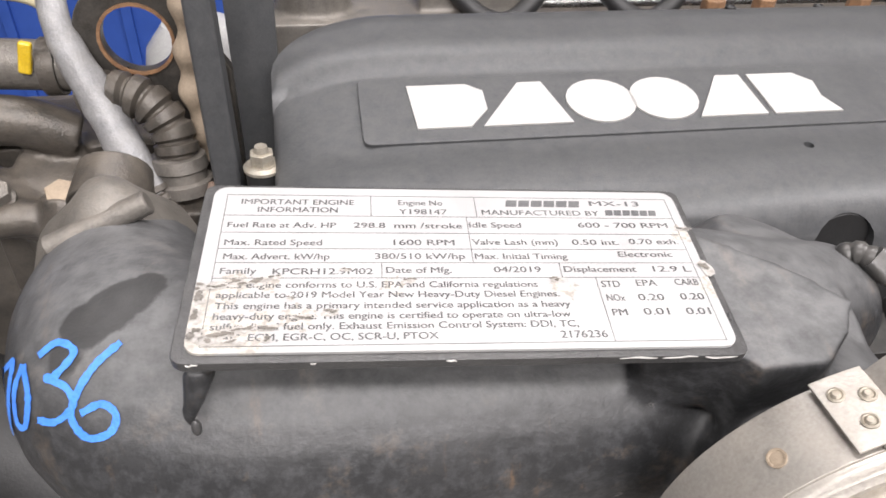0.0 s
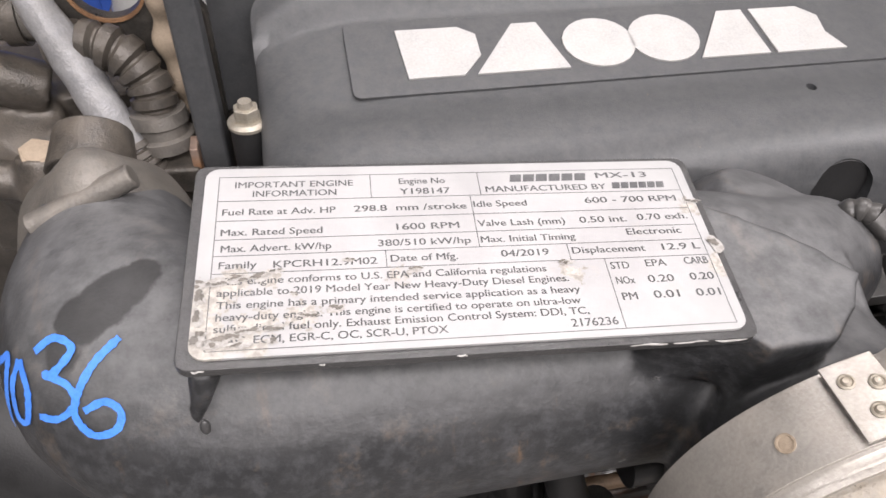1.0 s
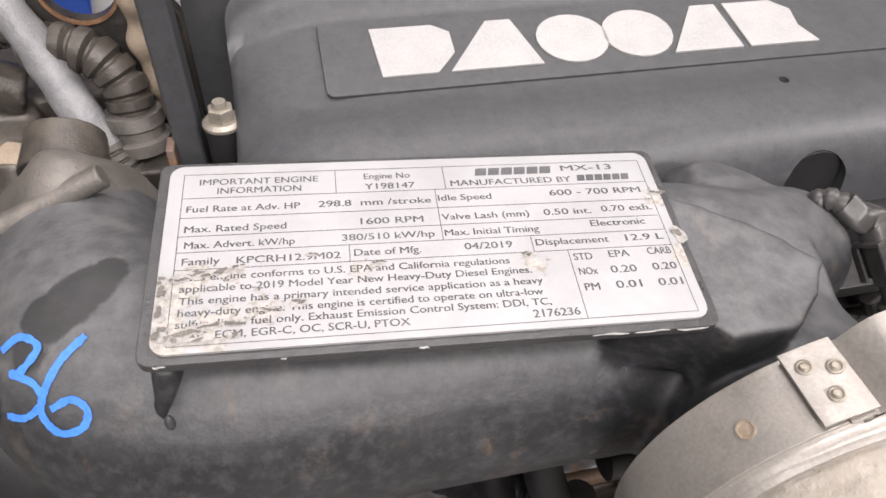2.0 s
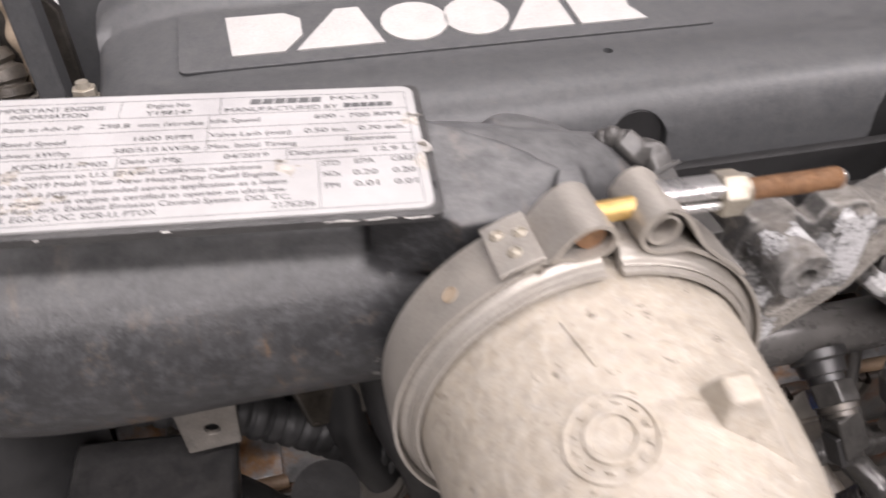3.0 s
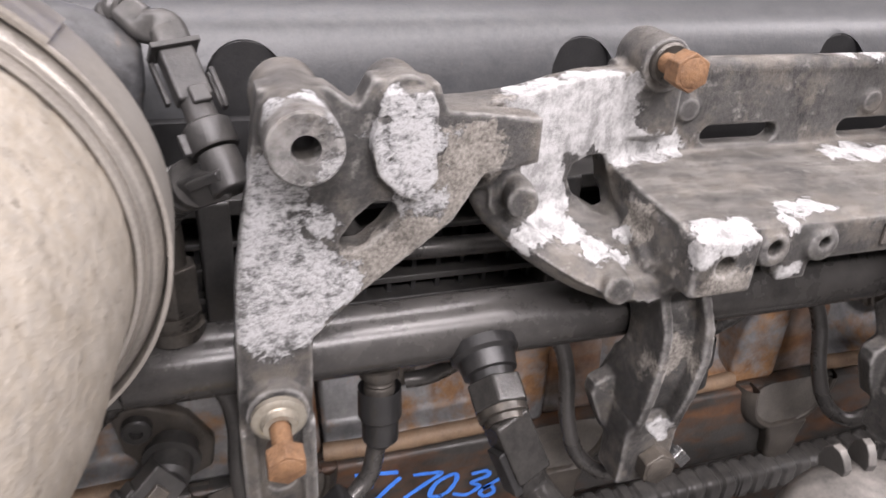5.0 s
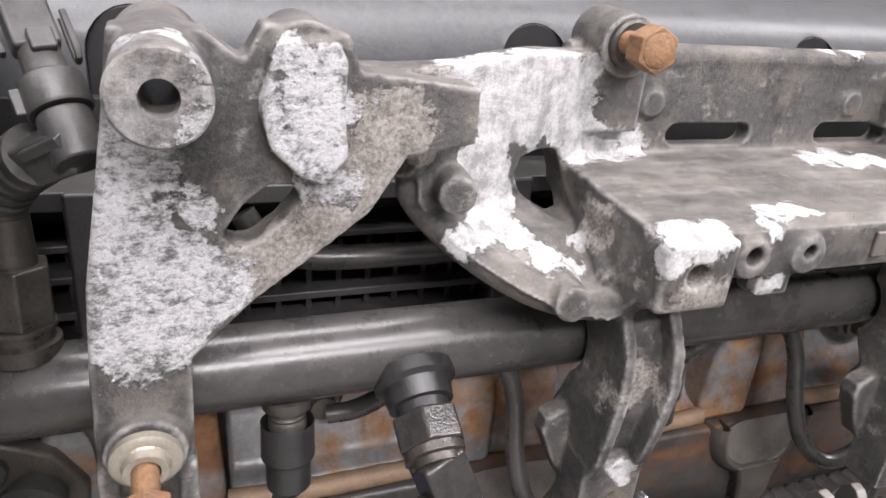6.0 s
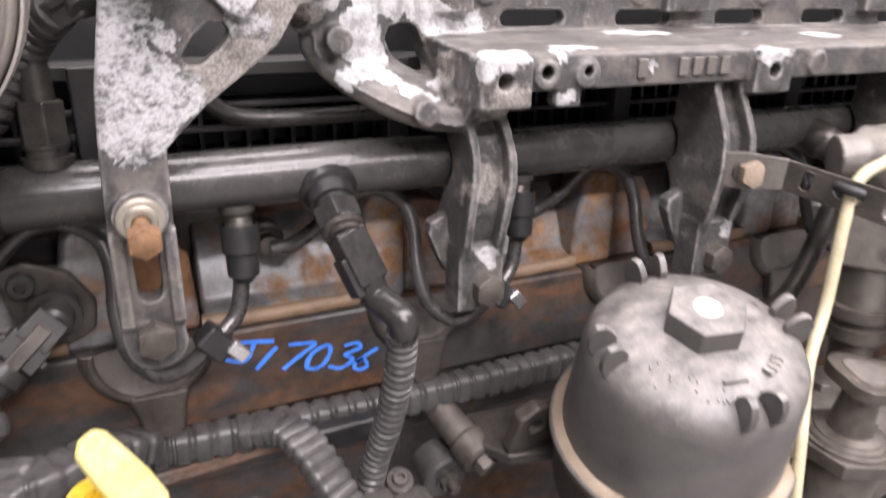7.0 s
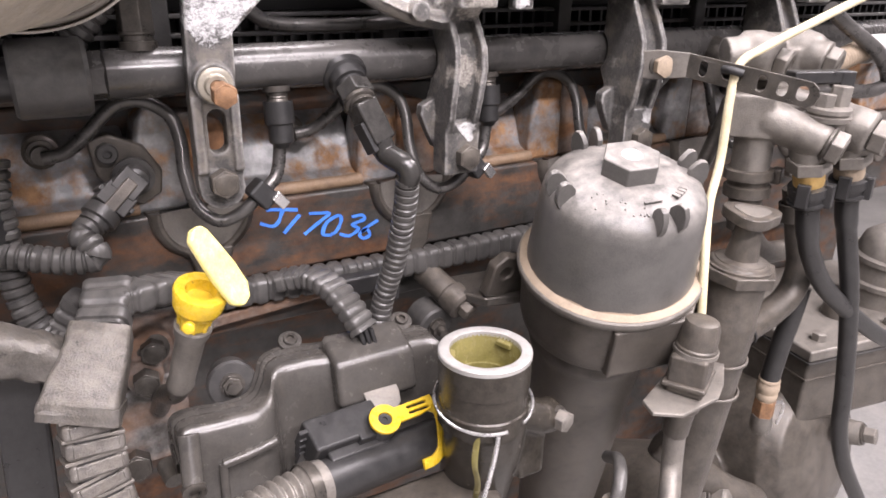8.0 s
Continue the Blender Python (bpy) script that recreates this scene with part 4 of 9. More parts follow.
LINES = [
    ('IMPORTANT ENGINE', 8.5, 42.4, 8.0), ('INFORMATION', 13.6, 37.4, 11.6), ('Engine No', 56.1, 70.0, 7.8), ('Y198147', 56.1, 71.1, 12.0),
    ('MX-13', 118.0, 134.7, 7.2), ('MANUFACTURED BY', 82.1, 120.2, 12.0), ('Fuel Rate at Adv. HP', 5.5, 37.0, 18.5), ('298.8', 42.3, 51.7, 18.4),
    ('mm /stroke', 54.5, 75.2, 18.4), ('Idle Speed', 77.5, 93.7, 17.9), ('600 - 700 RPM', 112.0, 141.4, 17.6), ('Max. Rated Speed', 5.5, 33.1, 26.0),
    ('1600 RPM', 54.0, 72.1, 25.8), ('Valve Lash (mm)', 77.6, 103.9, 25.5), ('0.50 int.', 108.5, 123.2, 25.4), ('0.70 exh.', 126.7, 142.7, 25.0),
    ('Max. Advert. kW/hp', 5.9, 35.4, 31.8), ('380/510 kW/hp', 48.4, 74.7, 31.6), ('Max. Initial Timing', 77.7, 105.7, 31.6), ('Electronic', 121.8, 138.9, 30.6),
    ('Family', 5.7, 15.5, 37.5), ('KPCRH12.9M02', 19.9, 47.7, 37.7), ('Date of Mfg.', 51.5, 70.2, 37.2), ('04/2019', 82.7, 96.6, 37.0),
    ('Displacement', 103.6, 125.7, 36.9), ('12.9 L', 131.0, 142.7, 36.8), ('STD', 113.6, 119.1, 43.0), ('EPA', 124.2, 130.4, 42.6), ('CARB', 136.1, 143.4, 42.3),
    ('NOx', 113.9, 119.3, 48.3), ('0.20', 123.3, 131.0, 48.2), ('0.20', 136.0, 143.2, 48.0), ('PM', 114.2, 118.5, 53.8), ('0.01', 123.4, 130.9, 53.6), ('0.01', 136.0, 143.2, 53.6),
    ('This engine conforms to U.S. EPA and California regulations', 6.0, 94.6, 42.8), ('applicable to 2019 Model Year New Heavy-Duty Diesel Engines.', 5.8, 100.3, 46.5),
    ('This engine has a primary intended service application as a heavy', 5.9, 102.7, 50.4), ('heavy-duty engine. This engine is certified to operate on ultra-low', 6.0, 102.0, 54.1),
    ('sulfur diesel fuel only. Exhaust Emission Control System: DDI, TC,', 5.7, 103.5, 57.6), ('CAC, ECM, EGR-C, OC, SCR-U, PTOX', 6.3, 64.6, 61.2), ('2176236', 97.8, 110.8, 61.5),
]
RULES = [(4, 3.6, 144.4, 3.6), (4, 62.9, 144.4, 62.9), (4, 3.6, 4, 62.9), (144.4, 3.6, 144.4, 62.9), (4, 13.1, 144.4, 13.1), (4, 20.6, 144.4, 20.6), (4, 27.4, 144.4, 27.4), (4, 33.1, 144.4, 33.1), (4, 39.1, 144.4, 39.1),
         (47.6, 3.6, 47.6, 13.1), (80.4, 3.6, 80.4, 13.1), (77.0, 13.1, 77.0, 33.1), (50.3, 33.1, 50.3, 39.1), (102.6, 33.1, 102.6, 39.1), (112.5, 39.1, 112.5, 62.9)]


def label_plate():
    mat, _ = label_face()
    p = thing("information_label", LAB0, "white foil engine information label, scuffed, on the duct's pad", "label")
    p.matrix_world = LM.copy()
    inv = LM.inverted()

    def put(name, b, m, parent, text=""):
        b.transform(inv)
        ob = new(name, obj_mesh(name, b, m, 30))
        ob.parent = parent
        if text:
            ob["label"] = text
        return ob

    b = B()
    prism(b, rounded(0.0, -LH, LW, 0.0, 0.004), 0.0010, LM @ Matrix.Translation((0, 0, -0.0007)))
    sheet = put("label_sheet", b, mat, p)
    for body, u0, u1, base in LINES:
        cap = 2.35 if base < 40 else 2.5 if u0 > 97 else 2.3
        put("text", plain_text(body, u0, u1, base, cap), M_INK, sheet)
    for u0, v0, u1, v1 in RULES:
        b = B()
        t = 0.11
        quad = [(u0 - t, v0 - t), (u1 + t, v0 - t), (u1 + t, v1 + t), (u0 - t, v1 + t)]
        b.faces.new([b.verts.new(LM @ V((u / 1000, -v / 1000 * LH / 0.065, 0.0004))) for u, v in quad])
        put("rule", b, M_INK, sheet)
    # places where the foil is scraped off: pale torn paper with grey metal showing in it
    rng = random.Random(21)

    def scrape(u, v, ru, rv, mat_, lift, turn=0.0):
        b = B()
        ring = []
        for k in range(16):
            a = 2 * math.pi * k / 16
            q = rng.uniform(0.55, 1.15)
            x, y = ru * q * math.cos(a), rv * q * math.sin(a)
            ring.append(b.verts.new(LM @ V(((max(u + x * math.cos(turn) - y * math.sin(turn), 0.15)) / 1000, -min(v + x * math.sin(turn) + y * math.cos(turn), 64.7) / 1000 * LH / 0.065, lift))))
        b.faces.new(ring)
        bmesh.ops.triangulate(b, faces=b.faces[:])
        put("scrape", b, mat_, sheet)

    TORN = ((2.0, 42.5, 2.6, 1.6), (6.0, 42.0, 3.2, 1.5), (11.0, 41.0, 3.6, 1.7), (16.5, 40.6, 3.2, 1.6), (21.0, 39.0, 2.2, 0.8), (1.6, 47.0, 1.9, 3.2), (1.5, 53.0, 2.0, 3.6), (2.2, 59.0, 2.6, 3.2), (6.0, 60.5, 3.4, 2.2), (10.5, 58.5, 3.0, 1.8),
            (14.5, 57.4, 3.6, 1.3), (20.5, 56.8, 3.2, 1.2), (12.5, 61.5, 3.6, 1.1), (20.0, 60.8, 1.6, 1.3), (29.0, 53.2, 3.4, 1.0), (36.0, 52.0, 3.2, 1.4), (25.5, 46.8, 1.2, 0.8), (40.0, 36.0, 2.2, 0.8), (58.0, 40.5, 2.6, 1.2), (101.0, 40.0, 2.6, 1.0), (146.5, 18.0, 3.0, 1.0), (147.8, 35.5, 2.4, 3.2))
    for u, v, ru, rv in TORN:
        scrape(u, v, ru, rv, M_TORN, 0.0006, -0.1)
        for k in range(3):
            scrape(u + rng.uniform(-0.6, 0.6) * ru, v + rng.uniform(-0.6, 0.6) * rv, ru * rng.uniform(0.25, 0.55), rv * rng.uniform(0.25, 0.5), M_CAST, 0.0008 + 0.00005 * k, rng.uniform(-0.4, 0.2))
    # maker's emblem: plain slanted bars
    for u0, u1, v0, v1, n in ((90.1, 114.9, 4.9, 8.0, 6), (122.2, 139.6, 9.2, 11.8, 6)):
        w = (u1 - u0) / n
        for i in range(n):
            b = B()
            a = u0 + i * w
            quad = [(a, v1), (a + w * 0.86, v1), (a + w * 1.02, v0), (a + w * 0.16, v0)]
            b.faces.new([b.verts.new(LM @ V((u / 1000, -v / 1000 * LH / 0.065, 0.00042))) for u, v in quad])
            put("emblem_bar", b, M_INK, sheet)
    return p


label_plate()


# ---------------------------------------------------------------- band clamp and cast elbow
RC = V((0.1045, 0.088, 1.218))
RR = 0.0612


def band(bm, y0, y1, r, a0, a1, t=0.0016, n=60):
    """A strip bent round the clamp's axis between two angles (0 = right, 90 = top)."""
    rows = []
    for i in range(n + 1):
        a = radians(a0 + (a1 - a0) * i / n)
        c, s = math.cos(a), math.sin(a)
        rows.append([bm.verts.new((RC.x + q * c, y, RC.z + q * s)) for q, y in ((r, y0), (r, y1), (r + t, y1), (r + t, y0))])
    for a, b in zip(rows, rows[1:]):
        for i in range(4):
            bm.faces.new((a[i], a[(i + 1) % 4], b[(i + 1) % 4], b[i]))
    bm.faces.new(rows[0][::-1])
    bm.faces.new(rows[-1])


def clamp():
    c = thing("band_clamp", RC, "stainless band clamp with rusty tee bolt round the elbow joint", "clamp")
    b = B(); band(b, 0.0862, 0.1078, RR + 0.0004, 104, 424, 0.0012, 90); strap = part("strap", b, M_CLAMP, c, bevel=0.0003)
    # two pressed retainers: a seat under the strap, a hollow flank and a lip of two beads
    profile = ((RR - 0.0002, 0.1075), (RR - 0.0002, 0.0895), (RR - 0.001, 0.0876), (RR - 0.0024, 0.0866), (RR - 0.0032, 0.0858), (RR - 0.0032, 0.0846), (RR - 0.0037, 0.0838), (RR - 0.0043, 0.0843), (RR - 0.0045, 0.0835), (RR - 0.0049, 0.0823),
               (RR - 0.0059, 0.0821), (RR - 0.0066, 0.0832), (RR - 0.0064, 0.0862), (RR - 0.005, 0.088), (RR - 0.0028, 0.0915), (RR - 0.0018, 0.1075))
    for a0, a1 in ((92.0, 269.4), (-90, 86.6)):
        b = B()
        rows = []
        n = 70
        for i in range(n + 1):
            a = radians(a0 + (a1 - a0) * i / n)
            rows.append([b.verts.new((RC.x + q * math.cos(a), y, RC.z + q * math.sin(a))) for q, y in profile])
        m = len(profile)
        for p, q in zip(rows, rows[1:]):
            for i in range(m):
                b.faces.new((p[i], p[(i + 1) % m], q[(i + 1) % m], q[i]))
        b.faces.new(rows[0][::-1]); b.faces.new(rows[-1])
        part("retainer", b, M_CLAMP, c, smooth=50)
    # each end of the strap folds over into a loop and runs back down to the ring
    def fold(pts, slit=None):
        line = spline([V((x, 0, z)) for x, z in pts], 0.0006)
        y0, y1 = 0.0855, 0.1068
        b = B()
        rows = []
        for i, p in enumerate(line):
            d = (line[min(i + 1, len(line) - 1)] - line[max(i - 1, 0)]).normalized()
            n = V((-d.z, 0, d.x)) * 0.0006
            rows.append([b.verts.new(p + n + V((0, y0, 0))), b.verts.new(p + n + V((0, y1, 0))), b.verts.new(p - n + V((0, y1, 0))), b.verts.new(p - n + V((0, y0, 0)))])
        for p, q in zip(rows, rows[1:]):
            for i in range(4):
                b.faces.new((p[i], p[(i + 1) % 4], q[(i + 1) % 4], q[i]))
        b.faces.new(rows[0][::-1]); b.faces.new(rows[-1])
        ob = part("loop", b, M_CLAMP, c, smooth=50)
        if slit:                                   # window for the tee bolt
            k = B(); span(k, (slit[0] - c.location.x, 0.0925 - c.location.y, slit[1] - c.location.z), (slit[2] - c.location.x, 0.0998 - c.location.y, slit[3] - c.location.z))
            carve(ob, [k])
        return ob

    def on_ring(a, lift):
        return (RC.x + (RR + lift) * math.cos(radians(a)), RC.z + (RR + lift) * math.sin(radians(a)))

    left, right = V((0.0992, 0, 1.2835)), V((0.1196, 0, 1.2838))
    fold([on_ring(113, 0.0022), on_ring(110, 0.0023), on_ring(107.5, 0.0027), (0.0842, 1.2757), (0.0878, 1.2795), (0.0914, 1.2842), (0.0952, 1.2876), (0.0995, 1.2888), (0.1035, 1.2873), (0.1054, 1.2836), (0.1038, 1.2802), (0.0998, 1.2788), (0.0945, 1.2783), on_ring(102.5, 0.0016), on_ring(108, 0.0016)], (0.098, 1.281, 0.112, 1.292))
    fold([on_ring(44, 0.0022), on_ring(51, 0.0022), on_ring(57, 0.0024), (0.1352, 1.2748), (0.1318, 1.2785), (0.1284, 1.2838), (0.1246, 1.2885), (0.12, 1.291), (0.1157, 1.2892), (0.1132, 1.285), (0.1142, 1.2796), (0.1178, 1.277), (0.1235, 1.2762), on_ring(68, 0.0016), on_ring(61, 0.0016)], (0.108, 1.281, 0.1225, 1.2925))
    b = B(); rod(b, (left.x, 0.0885, left.z), (left.x, 0.1055, left.z), 0.0044, seg=24); part("trunnion", b, M_RUST, c, "rusty trunnion pin", bevel=0.0006)
    b = B(); lathe(b, (right.x, 0.0862, right.z), (0, 1, 0), [(0, 0.0041), (0.0, 0.005), (0.0198, 0.005), (0.0198, 0.0041)], 28); part("trunnion", b, M_CLAMP, c)
    zb, yb = 1.2862, 0.0962
    b = B(); rod(b, (left.x + 0.0015, yb, zb - 0.0012), (0.122, yb, zb - 0.0002), 0.0033, seg=18); part("tee_bolt", b, M_BRASS, c, "brown tee bolt")
    b = B()
    tube(b, [(0.1465, 0.0945, zb + 0.001), (0.162, 0.0938, zb + 0.0014), (0.177, 0.0932, zb + 0.0018)], lambda s, m: 0.0031 + 0.00035 * math.sin(m * 2 * math.pi / 0.00125), 14, 0.0003)
    part("thread", b, M_RUST, c, "rusty threaded end")
    b = B(); rod(b, (0.1768, 0.0932, zb + 0.0018), (0.1782, 0.0931, zb + 0.0018), 0.003, 0.0026, 14); part("thread_tip", b, M_BRIGHT, c)
    # split sleeve: two bright cheeks with a dark gap between them
    for dz in (-0.0031, 0.0013):
        b = B(); prism(b, rounded(-0.0042, 0.0, 0.0042, 0.0029 if dz < 0 else 0.0036, 0.0012, 4), 0.0205, at_dir((0.1195, yb, zb + dz), (1, -0.075, 0.03))); part("sleeve_cheek", b, M_BRIGHT, c, "bright split sleeve", bevel=0.0005)
    b = B(); rod(b, (0.121, yb, zb), (0.143, 0.0946, zb + 0.0008), 0.0029, seg=16); part("shank", b, M_STEEL_D, c)
    ax = V((1, -0.075, 0.03)).normalized()
    b = B(); hexrod(b, V((0.1392, 0.0948, zb + 0.0007)), V((0.1392, 0.0948, zb + 0.0007)) + ax * 0.0065, 0.0122, 12); nut = part("nut", b, M_ZINC, c, "zinc-plated hex nut", bevel=0.0006)
    b = B(); lathe(b, V((0.1455, 0.0944, zb + 0.0009)), ax, [(0, 0.0052), (0.0022, 0.0049), (0.0026, 0.0032)], 22); part("nut_collar", b, M_ZINC, nut)
    # flat bent clip under the nut
    b = B(); ladder(b, [(0.1415, 0.1, zb - 0.005), (0.145, 0.1, zb - 0.0065), (0.1485, 0.1005, zb - 0.0105), (0.1525, 0.101, zb - 0.0165)], 0.0022, 0.0006, up=(0.6, 0, 0.8)); part("clip", b, M_STEEL_D, c)
    # riveted reinforcement with cut corners
    b = B(); band(b, 0.0862, 0.1076, RR + 0.0036, 106.5, 118.5, 0.0009, 16); tab = part("patch", b, M_CLAMP, c, bevel=0.0003)
    for a, y in ((115, 0.1018), (109.4, 0.0992), (112.6, 0.0925)):
        r = radians(a)
        o = V((math.cos(r), 0, math.sin(r)))
        b = B(); lathe(b, V((RC.x, y, RC.z)) + o * (RR + 0.0043), o, [(0, 0.0022), (0.0005, 0.0022), (0.0007, 0.0017), (0.0004, 0.0014), (0.0011, 0.0008), (0.0011, 0)], 16); part("weld_spot", b, M_ZINC, tab)
    r = radians(133)
    o = V((math.cos(r), 0, math.sin(r)))
    b = B(); lathe(b, V((RC.x, 0.0952, RC.z)) + o * (RR + 0.0016), o, [(-0.0004, 0.0026), (0.0004, 0.0026), (0.0004, 0.0021), (0.0001, 0.0019), (0.0001, 0)], 20); part("rivet", b, M_COLLAR, strap)
    return c


clamp()

ELBOW_LINE = [(0.1045, 0.096, 1.2172), (0.1047, 0.0768, 1.2172), (0.1042, 0.0573, 1.2166), (0.1016, 0.038, 1.2155), (0.097, 0.019, 1.2144), (0.0903, 0.0006, 1.2134), (0.0842, -0.0125, 1.2128), (0.0767, -0.0255, 1.2122), (0.064, -0.04, 1.2118), (0.046, -0.052, 1.2115), (0.02, -0.061, 1.2112), (-0.03, -0.068, 1.211)]


def elbow():
    e = thing("cast_elbow", (0.105, 0.05, 1.155), "sand-cast pale metal elbow pipe with raised foundry marks", "pipe")
    b = B()
    tube(b, ELBOW_LINE, lambda s, m: 0.0545 if m < 0.014 else 0.0512 + 0.003 * max(0, 1 - (m - 0.014) / 0.06) ** 1.3, 72, 0.003)
    wobble(b, 0.0006, 60)
    wobble(b, 0.00035, 220)
    body = part("elbow_body", b, M_ELBOW, e, smooth=60)
    bpy.context.view_layer.update()
    tree = body.evaluated_get(bpy.context.evaluated_depsgraph_get())

    def top(x, y):
        ok, p, n, _ = tree.ray_cast(V((x, y, 1.4)) - e.location, V((0, 0, -1)))
        return p + e.location, n

    # pointed lug
    p, n = top(0.119, 0.0395)
    b = B()
    m = at_dir(p - n * 0.0035, n * 0.5 + V((-0.15, -0.3, 0.9)), (0, 1, 0.2))
    vs = [b.verts.new(m @ V(q)) for q in ((-0.008, 0.0075, 0), (0.0062, 0.007, 0), (0.0125, -0.0165, -0.001), (-0.0065, -0.007, 0), (-0.0046, 0.0062, 0.013), (0.0034, 0.006, 0.013), (0.0036, -0.0005, 0.0125), (-0.0042, -0.001, 0.0125))]
    for f in ((0, 1, 2, 3), (4, 5, 6, 7), (0, 1, 5, 4), (1, 2, 6, 5), (2, 3, 7, 6), (3, 0, 4, 7)):
        b.faces.new([vs[i] for i in f])
    part("lug", b, M_ELBOW, body, bevel=0.0015)
    # round date stamp: two raised rings and ticks
    p, n = top(0.087, 0.039)
    m = at_dir(p, n)
    def drape(ring, lift=0.0002):
        out = []
        for v in ring:
            q, nn = top(v.x, v.y)
            out.append(q + nn * lift)
        return out
    for r, w in ((0.0112, 0.0009), (0.0062, 0.001)):
        b = B()
        tube(b, drape([m @ V((r * math.cos(radians(a)), r * math.sin(radians(a)), 0)) for a in range(0, 361, 12)]), w, 8, 0.0015, 0.8)
        part("stamp_ring", b, M_ELBOW, body)
    for k in range(12):
        b = B()
        a = 2 * math.pi * k / 12
        box(b, drape([m @ V((0.0088 * math.cos(a), 0.0088 * math.sin(a), 0))])[0], (0.0008, 0.0018, 0.0016), (m.to_3x3() @ Matrix.Rotation(a, 3, "Z")))
        part("stamp_tick", b, M_ELBOW, body)
    # raised foundry marks, plain shapes on two lines along the bend
    def mark(x, y, w, h, turn, arc):
        q, nn = top(x, y)
        mm = at_dir(q - nn * 0.0004, nn, (math.sin(radians(turn)), math.cos(radians(turn)), 0))
        bb = B()
        ring = drape([mm @ V((w / 2 * math.cos(radians(a)), h / 2 * math.sin(radians(a)), 0.0006)) for a in range(arc[0], arc[1], 15)])
        tube(bb, ring, w * 0.13, 8, 0.0015, 0.6)
        part("foundry_mark", bb, M_ELBOW, body)
    for x, y, a in ((0.0995, 0.0045, (-60, 250)), (0.0905, -0.0105, (20, 340)), (0.0828, -0.0215, (-30, 230)), (0.0765, -0.0318, (-30, 230))):
        mark(x, y, 0.0115, 0.013, 150, a)
    for x, y, a in ((0.08, 0.0225, (0, 345)), (0.0715, 0.0015, (40, 300)), (0.0665, 0.012, (0, 345)), (0.0635, -0.009, (60, 320)), (0.0602, -0.0205, (0, 345)), (0.0565, -0.028, (30, 260)), (0.0755, 0.0125, (0, 345))):
        mark(x, y, 0.0055, 0.0065, 150, a)
    rng = random.Random(8)
    for i in range(70):
        q, nn = top(rng.uniform(0.07, 0.14), rng.uniform(-0.02, 0.065))
        b = B(); bmesh.ops.create_icosphere(b, subdivisions=2, radius=1, matrix=at_dir(q, nn) @ Matrix.Diagonal((rng.uniform(0.0004, 0.0016), rng.uniform(0.0004, 0.0011), 0.0003, 1))); part("casting_lump", b, M_ELBOW, body)
    # casting line
    b = B()
    pts = []
    for y in (0.074, 0.066, 0.058):
        q, nn = top(0.087 + (0.074 - y) * 0.2, y)
        pts.append(q)
    tube(b, pts, 0.0005, 8, 0.002)
    part("casting_seam", b, M_ELBOW, body)
    return e


elbow()


# ---------------------------------------------------------------- the corroded bracket
def hex_bolt(parent, p, d, flats, head, mat, washer=0.0, shank=0.0, name="bolt", label="", turn=0.0):
    """A bolt with its head's foot at p, looking along d; shank goes the other way."""
    p, d = V(p), V(d).normalized()
    b = B()
    hexrod(b, p, p + d * head, flats, turn)
    lathe(b, p + d * head * 0.98, d, [(0, flats * 0.46), (head * 0.06, flats * 0.4), (head * 0.06, 0)], 18)
    if shank:
        rod(b, p, p - d * shank, flats * 0.3, seg=14)
    ob = part(name, b, mat, parent, label, bevel=flats * 0.05)
    if washer:
        b = B()
        lathe(b, p - d * 0.0024, d, [(0, washer), (0.0018, washer), (0.0024, washer * 0.9), (0.0024, flats * 0.3)], 24)
        part("washer", b, M_ZINC if mat is M_RUST else M_STEEL_D, parent)
    return ob


def side_prism(bm, outline, x0, x1):
    """An outline in y and z made thick along x."""
    prism(bm, outline, x1 - x0, Matrix(((0, 0, 1, x0), (1, 0, 0, 0), (0, 1, 0, 0), (0, 0, 0, 1))))


RY, RZ, RRAD = 0.165, 1.1255, 0.0142
BR = V((0.35, 0.15, 1.06))
def web_y(x, z):
    """How far back the bracket's web stands: it slants away along the engine and its foot curls forward."""
    return 0.163 + 0.38 * (x - 0.3) - 1.9 * max(0.0, 1.178 - z)


CRUST = [(0.193, 0.136, 1.207, 0.012), (0.188, 0.136, 1.19, 0.014), (0.196, 0.136, 1.175, 0.019), (0.19, 0.136, 1.158, 0.014), (0.209, 0.134, 1.193, 0.007), (0.212, 0.136, 1.17, 0.011), (0.19, 0.132, 1.15, 0.009), (0.2, 0.134, 1.16, 0.012),
         (0.21, 0.112, 1.222, 0.0055), (0.212, 0.116, 1.234, 0.005), (0.206, 0.125, 1.2405, 0.006), (0.192, 0.125, 1.236, 0.005), (0.189, 0.128, 1.225, 0.005),
         (0.237, 0.127, 1.231, 0.008), (0.237, 0.127, 1.222, 0.0115), (0.234, 0.127, 1.212, 0.0095), (0.243, 0.127, 1.217, 0.009), (0.24, 0.128, 1.206, 0.008), (0.246, 0.13, 1.209, 0.006), (0.2455, 0.131, 1.2, 0.0085), (0.24, 0.132, 1.199, 0.0085), (0.2475, 0.132, 1.221, 0.0075), (0.2285, 0.127, 1.222, 0.0085), (0.231, 0.128, 1.2345, 0.0075), (0.244, 0.129, 1.232, 0.006)]
